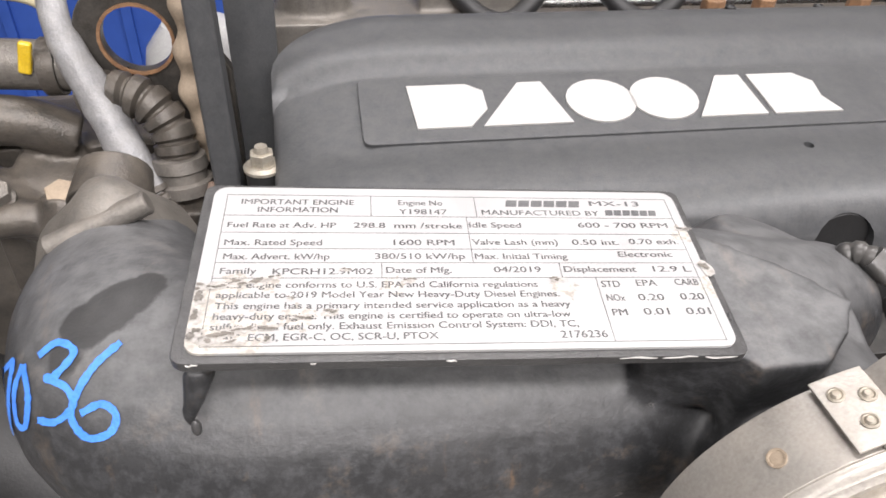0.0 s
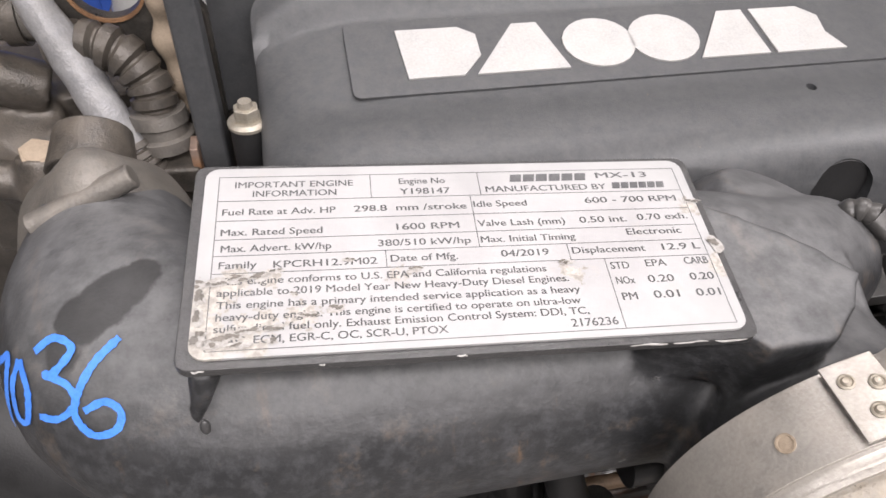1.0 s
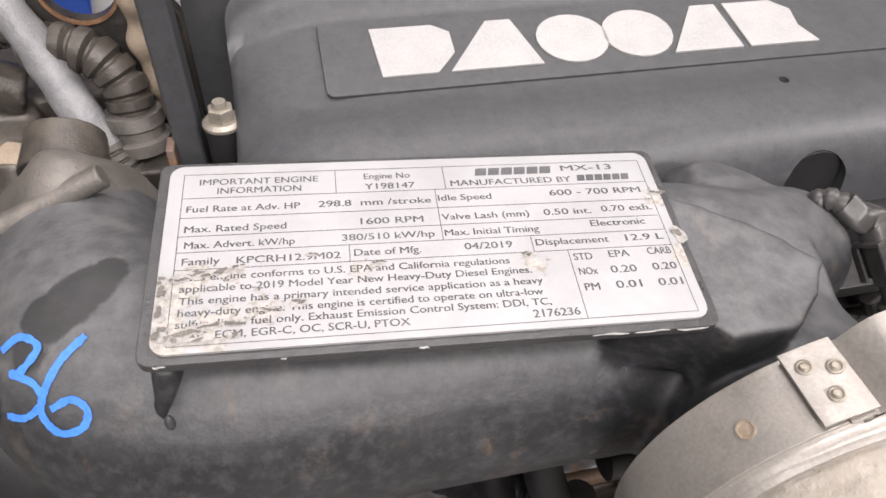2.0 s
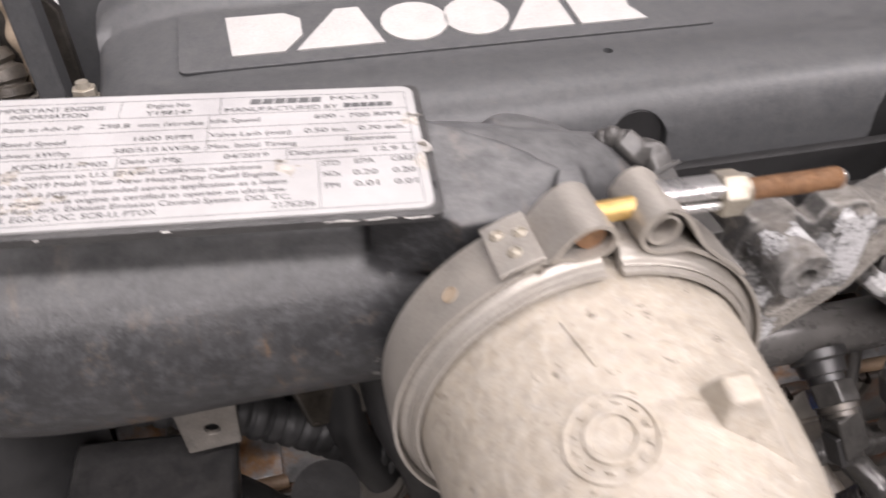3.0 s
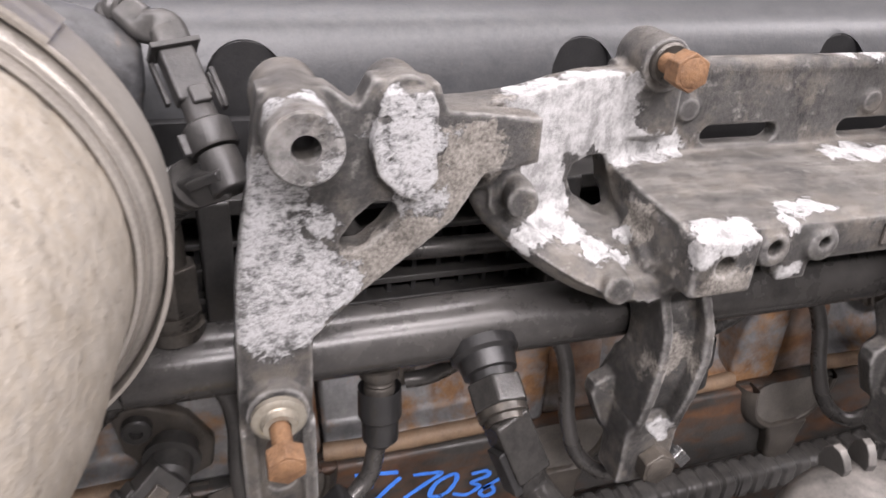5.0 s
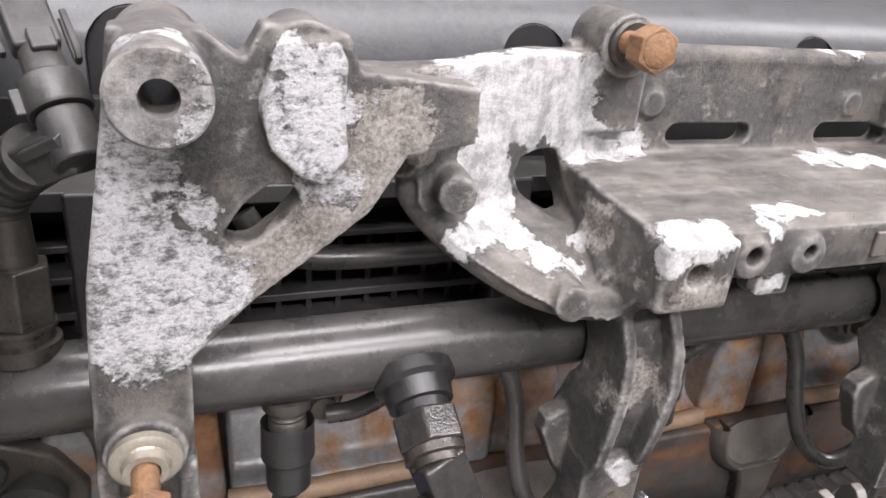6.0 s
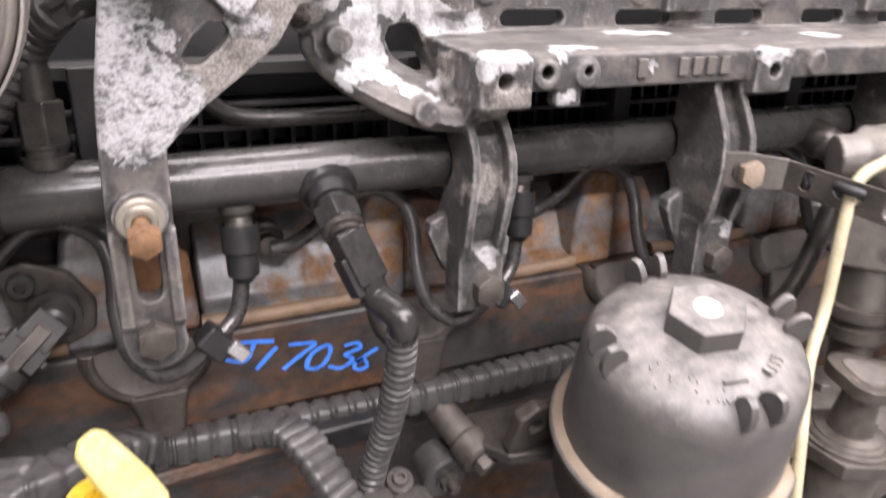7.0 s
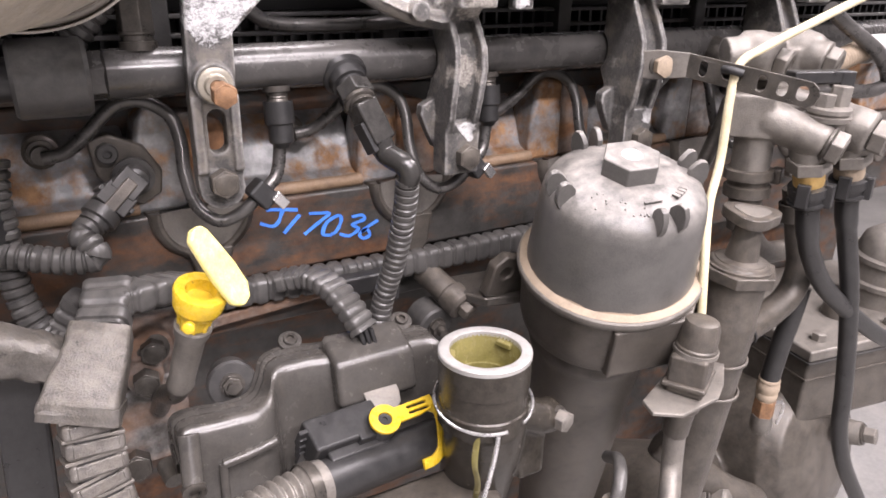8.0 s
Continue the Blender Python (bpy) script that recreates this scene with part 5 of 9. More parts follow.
CHALK = [(x, web_y(x, z), z, r) for x, z, r in ((0.283, 1.2195, 0.0085), (0.2765, 1.213, 0.007), (0.295, 1.1865, 0.009), (0.296, 1.197, 0.009), (0.291, 1.1725, 0.007), (0.34, 1.214, 0.0105), (0.343, 1.222, 0.008), (0.337, 1.1665, 0.005), (0.289, 1.22, 0.0115), (0.3, 1.222, 0.0135), (0.315, 1.222, 0.0135), (0.33, 1.221, 0.0125), (0.304, 1.208, 0.0125), (0.318, 1.208, 0.012), (0.335, 1.206, 0.0115), (0.281, 1.209, 0.0085), (0.302, 1.196, 0.0105), (0.304, 1.184, 0.0105),
                                                (0.3, 1.175, 0.0095), (0.309, 1.172, 0.0095), (0.319, 1.166, 0.009), (0.326, 1.163, 0.0065), (0.345, 1.197, 0.0115), (0.358, 1.193, 0.0115), (0.371, 1.19, 0.0105), (0.352, 1.181, 0.006), (0.31, 1.179, 0.008))]
CHALK += [(0.35, 0.116, 1.187, 0.0115), (0.36, 0.118, 1.186, 0.009), (0.343, 0.114, 1.179, 0.006), (0.392, 0.126, 1.189, 0.0085), (0.402, 0.128, 1.189, 0.0075), (0.385, 0.121, 1.184, 0.006), (0.384, 0.117, 1.165, 0.0055), (0.392, 0.119, 1.1635, 0.005),
          (0.457, 0.173, 1.186, 0.0105), (0.47, 0.172, 1.186, 0.0115), (0.484, 0.171, 1.186, 0.01), (0.533, 0.15, 1.236, 0.011), (0.545, 0.16, 1.195, 0.006), (0.52, 0.112, 1.184, 0.011), (0.6, 0.15, 1.19, 0.013), (0.442, 0.114, 1.177, 0.004), (0.468, 0.114, 1.177, 0.004), (0.357, 0.128, 1.08, 0.007), (0.512, 0.118, 1.08, 0.006), (0.463, 0.19, 1.2325, 0.0055), (0.478, 0.19, 1.2325, 0.006)]
GRIT = [(0.258, 0.136, 1.213, 0.013), (0.253, 0.136, 1.2, 0.014), (0.243, 0.134, 1.19, 0.012), (0.231, 0.136, 1.179, 0.011), (0.22, 0.136, 1.172, 0.011), (0.27, 0.15, 1.208, 0.011), (0.275, 0.15, 1.222, 0.008), (0.355, 0.12, 1.165, 0.014), (0.352, 0.13, 1.12, 0.012), (0.345, 0.15, 1.175, 0.012)]
M_CRUST = crusted("corroded_bracket", (0.036, 0.0355, 0.035), (0.095, 0.0925, 0.089), [(tuple(V(c[:3]) - BR), c[3]) for c in CRUST], [(tuple(V(c[:3]) - BR), c[3]) for c in CHALK], [(tuple(V(c[:3]) - BR), c[3]) for c in GRIT])


def bracket():
    k = thing("support_bracket", BR, "black cast bracket with white powdery corrosion over the fuel rail", "bracket")
    b = B()
    arm = [(0.1915, 1.238), (0.1885, 1.2176), (0.1805, 1.172), (0.1785, 1.145), (0.1772, 1.105), (0.177, 1.062), *circle(0.191, 1.06, 0.0135, 12, 180, 360), (0.204, 1.062), (0.2035, 1.102), (0.205, 1.149), (0.222, 1.1655), (0.24, 1.179), (0.254, 1.19), (0.264, 1.206), (0.284, 1.209), (0.284, 1.225), (0.25, 1.229), (0.247, 1.238), (0.226, 1.24), (0.221, 1.231), (0.212, 1.238)]
    prism(b, arm, 0.012, front(0.136), [[(0.2145, 1.1858), (0.2195, 1.1935), (0.2265, 1.1995), (0.2325, 1.199), (0.2352, 1.1955), (0.229, 1.188), (0.222, 1.1825), (0.2165, 1.1825)],
                                        slot(0.191, 1.094, 0.0105, 0.026, 6)])
    # channel walls along the strap
    for x0, x1 in ((0.1772, 0.183), (0.199, 0.2045)):
        span(b, (x0, 0.133, 1.07), (x1, 0.14, 1.115))
    rod(b, (0.2019, 0.1135, 1.2275), (0.2019, 0.165, 1.229), 0.0106, 0.0118, 32)
    b.verts.ensure_lookup_table()
    prism(b, [(0.226, 1.23), (0.229, 1.2368), (0.2425, 1.2372), (0.2455, 1.232), (0.2448, 1.222), (0.246, 1.208), (0.24, 1.2005), (0.2335, 1.203), (0.2265, 1.21), (0.224, 1.219)], 0.024, front(0.13))
    rod(b, (0.2358, 0.134, 1.2315), (0.2358, 0.158, 1.2315), 0.0098, 0.0098, 20)
    # washer seat on the strap
    rod(b, (0.191, 0.131, 1.122), (0.191, 0.14, 1.122), 0.0115, 0.0115, 20)
    # slanting web with its window, curled forward at the foot
    w = B()
    web = [(0.246, 1.209), (0.262, 1.202), (0.272, 1.2), (0.273, 1.197), (0.274, 1.1855), (0.281, 1.1765), (0.292, 1.168), (0.3055, 1.1605), (0.3185, 1.155), (0.335, 1.151), (0.352, 1.152), (0.368, 1.165), (0.372, 1.188), (0.366, 1.21), (0.352, 1.2285), (0.337, 1.2285), (0.322, 1.2295), (0.308, 1.229), (0.287, 1.2268), (0.27, 1.2268), (0.246, 1.2285)]
    prism(w, web, 0.014, front(0.0), [[(0.316, 1.194), (0.3244, 1.1958), (0.3337, 1.1947), (0.3385, 1.1842), (0.34, 1.1754), (0.3368, 1.1718), (0.3321, 1.1716), (0.3242, 1.1758), (0.3176, 1.1811), (0.3138, 1.1883)]])
    bmesh.ops.subdivide_edges(w, edges=w.edges[:], cuts=3, use_grid_fill=True)
    for v in w.verts:
        v.co.y += web_y(v.co.x, v.co.z)
    flat = bpy.data.meshes.new("web")
    w.to_mesh(flat)
    w.free()
    b.from_mesh(flat)
    bpy.data.meshes.remove(flat)
    # rim behind its edge, the small bosses on it, and the ridge that runs down to the beam's end
    tube(b, [(0.268, 0.155, 1.1995), (0.2745, 0.162, 1.196), (0.2755, 0.162, 1.186), (0.2835, 0.159, 1.176), (0.294, 0.15, 1.168), (0.3065, 0.142, 1.161), (0.3195, 0.138, 1.156), (0.335, 0.136, 1.153), (0.35, 0.138, 1.153)], 0.0062, 12, 0.004)
    rod(b, (0.2835, 0.144, 1.1905), (0.2875, 0.17, 1.1905), 0.0062, 0.0075, 18)
    rod(b, (0.3195, 0.1265, 1.1585), (0.3225, 0.15, 1.1585), 0.0062, 0.0072, 18)
    tube(b, [(0.346, 0.184, 1.188), (0.3445, 0.172, 1.178), (0.3425, 0.15, 1.167), (0.341, 0.136, 1.16)], 0.0062, 12, 0.004)
    # beam: sloping top, front lip, back wall with slots
    xs = (0.346, 0.86)
    b2 = [(0.118, 1.168), (0.126, 1.166), (0.128, 1.174), (0.186, 1.177), (0.196, 1.177), (0.196, 1.191), (0.184, 1.19), (0.124, 1.1865), (0.118, 1.184)]
    side_prism(b, b2, *xs)
    prism(b, [(0.345, 1.18), (0.86, 1.18), (0.86, 1.226), (0.345, 1.226)], 0.009, front(0.186), [slot(0.4095 + 0.0785 * i, 1.1965, 0.042, 0.009, 6) for i in range(5)])
    rod(b, (0.34, 0.191, 1.226), (0.86, 0.191, 1.226), 0.0055, 0.0055, 12)
    side_prism(b, [(0.13, 1.152), (0.165, 1.166), (0.188, 1.178), (0.19, 1.19), (0.125, 1.186), (0.121, 1.162)], 0.3392, 0.362)
    # ears for the long bolts
    for x in (0.357, 0.522, 0.7):
        rod(b, (x - 0.001, 0.175, 1.2315), (x - 0.001, 0.197, 1.2315), 0.0112, 0.0122, 24)
        box(b, (x - (0.006 if x > 0.4 else 0), 0.186, 1.215), (0.034 if x > 0.4 else 0.022, 0.016, 0.03))
    for x in (0.378, 0.482, 0.585, 0.68):
        rod(b, (x, 0.184, 1.2095), (x, 0.19, 1.2095), 0.0055, 0.0055, 16)
    # bosses on the front lip
    for x in (0.352, 0.522, 0.69):
        box(b, (x + 0.001, 0.1215, 1.1725), (0.0275, 0.0185, 0.0235))
        rod(b, (x, 0.1115, 1.1735), (x, 0.13, 1.1735), 0.0108, 0.0112, 20)
    for x in (0.3765, 0.4, 0.56):
        rod(b, (x, 0.115, 1.1755), (x, 0.126, 1.1755), 0.0072, 0.0075, 16)
    box(b, (0.392, 0.124, 1.163), (0.014, 0.01, 0.008))
    # legs: two ribs with a sunk web between them, a foot and a small fin
    for dx, dy in ((0.0, 0.0), (0.1505, -0.012), (0.3075, -0.012)):
        # each rib is a deep plate that hooks round the rail, its front edge swept like an S
        ry, rz, rr = RY - dy, RZ, RRAD + 0.0025
        back = [(ry + rr * math.cos(radians(a)), rz + rr * math.sin(radians(a))) for a in range(128, 236, 9)]
        front_edge = [(0.137, 1.076), (0.129, 1.08), (0.1245, 1.09), (0.1215, 1.104), (0.1212, 1.12), (0.1235, 1.136), (0.1285, 1.15), (0.1325, 1.163), (0.134, 1.182)]
        outline = [(y + dy, z) for y, z in front_edge + [(0.16, 1.182)] + back + [(0.158, 1.1), (0.163, 1.09), (0.162, 1.076)]]
        for x_top, x_mid, x_low in ((0.3405, 0.3445, 0.3435), (0.3585, 0.3655, 0.3625)):
            m0 = len(b.verts)
            side_prism(b, outline, -0.0023, 0.0023)
            b.verts.ensure_lookup_table()
            for v in b.verts[m0:]:
                s = min(1.0, max(0.0, (1.165 - v.co.z) / 0.085))
                lean = x_top + (x_mid - x_top) * min(1.0, 2 * s) + (x_low - x_mid) * max(0.0, 2 * s - 1)
                v.co.x += lean + dx + 0.002 * math.sin(6.28 * s)
        # sunk web between the ribs
        web_out = [(y + 0.0095 + dy, z) for y, z in front_edge] + [(y + 0.0145 + dy, z) for y, z in reversed(front_edge)]
        m0 = len(b.verts)
        side_prism(b, web_out, 0.3405, 0.361)
        b.verts.ensure_lookup_table()
        for v in b.verts[m0:]:
            s = min(1.0, max(0.0, (1.165 - v.co.z) / 0.085))
            v.co.x += 0.0045 * math.sin(math.pi * min(1.0, s * 0.75)) + dx
        box(b, (0.353 + dx, 0.1385 + dy, 1.068), (0.0265, 0.018, 0.036))
        fin = [(0.342, 1.104), (0.3365, 1.1), (0.3315, 1.098), (0.328, 1.096), (0.327, 1.09), (0.332, 1.078), (0.338, 1.066), (0.35, 1.066), (0.35, 1.104)]
        prism(b, [(x + 0.003 + dx, z) for x, z in fin], 0.009, front(0.147 + dy))
    casting = part("bracket_casting", b, M_CRUST, k, voxel=0.0009, soften=2)
    # bores
    c = B()
    for p, r, dp in (((0.2021, 0.105, 1.2275), 0.0042, 0.07), ((0.352, 0.1, 1.1735), 0.0042, 0.03), ((0.3765, 0.1, 1.1765), 0.0034, 0.03), ((0.4, 0.1, 1.1765), 0.0026, 0.03), ((0.522, 0.1, 1.1735), 0.0042, 0.03)):
        rod(c, p, V(p) + V((0, dp, 0)), r, r, 18)
    cut = [c]
    carve(casting, cut)
    b = B(); lathe(b, (0.2019, 0.1115, 1.2275), (0, 1, 0), [(0, 0.0042), (0, 0.0102), (0.0007, 0.0109), (0.012, 0.0111), (0.012, 0.0042)], 40); part("boss_face", b, M_CRUST, casting)
    # raised plain marks on the lip
    for x, w in ((0.434, 0.006), (0.461, 0.006), (0.4705, 0.006), (0.48, 0.006), (0.4895, 0.006)):
        b = B()
        box(b, (x, 0.1172, 1.1765), (w, 0.0016, 0.0095 if w > 0.004 else 0.002))
        part("cast_mark", b, M_CAST, casting, "plain raised casting mark", bevel=0.0006)
    hex_bolt(k, (0.191, 0.1145, 1.1195), (0.02, -1, -0.12), 0.0125, 0.0075, M_RUST, 0.0, 0.016, label="rusty hex bolt standing proud")
    b = B(); lathe(b, (0.191, 0.131, 1.1218), (0, -1, -0.1), [(0, 0.0098), (0.0022, 0.0098), (0.003, 0.0085), (0.003, 0.0065), (0.006, 0.006), (0.006, 0.004)], 24); part("washer", b, M_ZINC, k)
    hex_bolt(k, (0.191, 0.1365, 1.064), (0, -1, 0), 0.0155, 0.0085, M_CAST_D, 0.0115)
    hex_bolt(k, (0.352, 0.162, 1.2338), (-0.05, -1, 0.02), 0.0135, 0.009, M_RUST, 0.0, 0.014, label="orange rusty hex bolt standing proud")
    b = B(); lathe(b, (0.3555, 0.175, 1.2325), (0, -1, 0), [(0, 0.0088), (0.002, 0.0088), (0.003, 0.0078), (0.003, 0.004)], 20); part("washer", b, M_STEEL_D, k)
    hex_bolt(k, (0.5195, 0.163, 1.2335), (-0.05, -1, 0.0), 0.0145, 0.009, M_CRUST, 0.0, 0.012, label="white corroded hex bolt")
    for x, sh in ((0.3555, 0.0), (0.506, -0.012), (0.663, -0.012)):
        hex_bolt(k, (x, 0.1295 + sh, 1.0625), (0, -1, 0), 0.0155, 0.0075, M_CAST_D, 0.0)
    return k


bracket()


# ---------------------------------------------------------------- fuel rail, its lines and plugs


def fuel_rail():
    f = thing("fuel_rail", (0.45, RY, RZ), "satin black steel common fuel rail tube", "fuel rail")
    b = B(); lathe(b, (0.137, RY, RZ), (1, 0, 0), [(0, 0), (0, 0.0125), (0.0015, RRAD), (0.9, RRAD), (0.9, 0)], 40); part("rail_tube", b, M_RAIL, f)
    b = B(); hexrod(b, (0.128, RY, RZ), (0.138, RY, RZ), 0.0245, 8); part("end_hex", b, M_RAIL, f, bevel=0.001)
    b = B(); lathe(b, (0.092, RY, RZ), (1, 0, 0), [(0, 0), (0, 0.0195), (0.002, 0.0215), (0.0355, 0.0215), (0.038, 0.0195), (0.038, 0)], 40); part("end_cap", b, M_LOOM, f, "dusty black round end cap")
    b = B(); lathe(b, (0.078, RY, RZ), (1, 0, 0), [(0, 0), (0, 0.012), (0.015, 0.012)], 24); part("end_plug", b, M_BLACK, f)
    # outlets below, one for each cylinder, with their union nuts
    for x, z0 in ((0.2345, 1.111), (0.391, 1.111), (0.547, 1.111), (0.704, 1.111)):
        b = B(); lathe(b, (x, RY - 0.004, z0 + 0.003), (0, -0.12, -1), [(0, 0.0085), (0.0035, 0.0085), (0.0038, 0.0068), (0.0055, 0.0068), (0.006, 0.0062), (0.007, 0.0066), (0.008, 0.0062), (0.009, 0.0066), (0.012, 0.0066), (0.012, 0)], 24)
        part("outlet", b, M_STEEL_D, f)
        b = B(); lathe(b, (x, RY - 0.0055, z0 - 0.006), (0, -0.12, -1), [(0, 0.0092), (0.014, 0.0094), (0.015, 0.008), (0.026, 0.0078), (0.027, 0.0062), (0.03, 0.004)], 6 * 4)
        part("union_nut", b, M_BLACK, f, bevel=0.0004)
    # fitting on top near the end
    b = B(); lathe(b, (0.1585, RY + 0.002, RZ + 0.012), (0, 0.1, 1), [(0, 0.0105), (0.005, 0.0105), (0.0055, 0.0088), (0.0085, 0.0088), (0.009, 0.0098), (0.0105, 0.0098), (0.0105, 0)], 24); part("top_boss", b, M_STEEL_D, f)
    b = B(); hexrod(b, (0.1585, RY + 0.0035, RZ + 0.022), (0.1587, RY + 0.0052, RZ + 0.0405), 0.0175, 10); nut = part("top_nut", b, M_STEEL_D, f, bevel=0.0009)
    b = B(); rod(b, (0.1587, RY + 0.0052, RZ + 0.0405), (0.1588, RY + 0.006, RZ + 0.055), 0.0066, 0.006, 18); part("pipe_end", b, M_STEEL_D, f)
    # second outlet far along, with its hex
    d = V((0.35, -0.85, -0.35)).normalized()
    p = V((0.617, RY - 0.006, RZ - 0.003))
    b = B(); lathe(b, p, d, [(0, 0.012), (0.014, 0.0125), (0.016, 0.011), (0.028, 0.0105), (0.028, 0)], 24); part("side_outlet", b, M_STEEL_D, f)
    b = B(); hexrod(b, p + d * 0.027, p + d * 0.042, 0.019, 5); part("side_nut", b, M_PIPE, f, bevel=0.0008)
    return f


fuel_rail()


def line(name, pts, r, mat, label, category, group="", seg=14):
    b = B()
    lo = min(pts, key=lambda p: p[2])
    tube(b, pts, r, seg, 0.004)
    return single(name, b, mat, lo, label, category, group)


LINES_GROUP = "injector lines under the rail"


def injector_line(dx, ddy=0.0):
    pts = [(0.2335, 0.158, 1.083), (0.2325, 0.1575, 1.07), (0.228, 0.155, 1.057), (0.214, 0.15, 1.047), (0.203, 0.15, 1.038), (0.19, 0.153, 1.034), (0.179, 0.16, 1.043), (0.175, 0.168, 1.062), (0.176, 0.176, 1.082), (0.172, 0.182, 1.097), (0.158, 0.186, 1.106), (0.142, 0.187, 1.104), (0.125, 0.19, 1.088), (0.112, 0.195, 1.077), (0.1, 0.198, 1.074)]
    t = thing("injector_line", (0.19 + dx, 0.15, 1.03), "bent dark steel injector pipe with a rubber clip", "fuel pipe", LINES_GROUP)
    b = B(); tube(b, [(x + dx, y, z) for x, y, z in pts], 0.0042, 14, 0.003); part("pipe", b, M_PIPE, t)
    d = V((0.5, -0.25, 0.5)).normalized()
    b = B(); box(b, V((0.2165 + dx, 0.148, 1.0495)), (0.017, 0.014, 0.013), basis(V((0.75, 0.1, 0.65)), (0, -1, 0)).to_3x3()); clip = part("clip", b, M_RUBBER, t, "black rubber clip", bevel=0.002)
    b = B(); box(b, V((0.2265 + dx, 0.142, 1.0455)), (0.0105, 0.005, 0.007), basis(V((0.75, 0.1, 0.65)), (0, -1, 0)).to_3x3()); part("clip_tail", b, M_BRIGHT, clip, "bright metal clip tail", bevel=0.0008)
    return t


for i in range(4):
    injector_line(0.157 * i)

line("return_pipe", [(0.225, 0.2, 1.166), (0.232, 0.198, 1.156), (0.245, 0.197, 1.149), (0.27, 0.197, 1.147), (0.32, 0.197, 1.147), (0.38, 0.199, 1.149)], 0.0048, M_PIPE, "thin dark steel pipe in front of the ribbed panel", "pipe")


def pressure_plug():
    s = thing("pressure_sensor", (0.276, 0.15, 1.06), "dark rail pressure sensor with plug and taped conduit", "sensor")
    d = V((0.02, -0.86, -0.5)).normalized()
    p = V((0.2775, RY, RZ)) + d * 0.0105
    b = B(); lathe(b, p, d, [(0, 0.0148), (0.0045, 0.0146), (0.006, 0.0125), (0.0125, 0.0115), (0.013, 0.0095), (0.02, 0.0092), (0.02, 0)], 28); part("sensor_base", b, M_BLACK, s)
    b = B(); hexrod(b, p + d * 0.0165, p + d * 0.0285, 0.0215, 20); part("sensor_hex", b, M_GLOSS, s, "dark metal hex with scratched edge", bevel=0.001)
    b = B(); lathe(b, p + d * 0.0285, d, [(0, 0.0105), (0.003, 0.0105), (0.0035, 0.0085), (0.006, 0.0085), (0.006, 0)], 24); part("sensor_collar", b, M_STEEL_D, s)
    q = p + d * 0.032
    e = V((0.34, -0.32, -0.88)).normalized()
    b = B(); box(b, q + e * 0.012, (0.0165, 0.0145, 0.028), basis(e, (0.2, -0.9, 0.3)).to_3x3()); part("plug", b, M_GLOSS, s, "dark plastic plug", bevel=0.0018)
    b = B(); box(b, q + e * 0.022 + V((-0.009, -0.002, 0)), (0.004, 0.01, 0.02), basis(e, (0.2, -0.9, 0.3)).to_3x3()); part("plug_latch", b, M_BLACK, s, bevel=0.0008)
    a = q + e * 0.024
    b = B(); tube(b, [a, a + e * 0.01, (0.2965, 0.1005, 1.068), (0.2975, 0.104, 1.056)], lambda t, m: 0.0078 - 0.0008 * t, 16, 0.003); part("boot", b, M_GLOSS, s, bevel=0.0)
    b = B(); tube(b, [(0.2972, 0.103, 1.061), (0.2985, 0.108, 1.044), (0.2988, 0.116, 1.02), (0.2975, 0.126, 0.992), (0.2945, 0.136, 0.965), (0.291, 0.14, 0.938)], ribbed(0.0073, 0.0006, 0.0052), 18, 0.0006); part("conduit", b, M_LOOM, s, "ribbed dusty conduit")
    b = B(); box(b, (0.2985, 0.1015, 1.062), (0.013, 0.0085, 0.007)); part("tape_end", b, M_DARK, s, bevel=0.002)
    return s


pressure_plug()


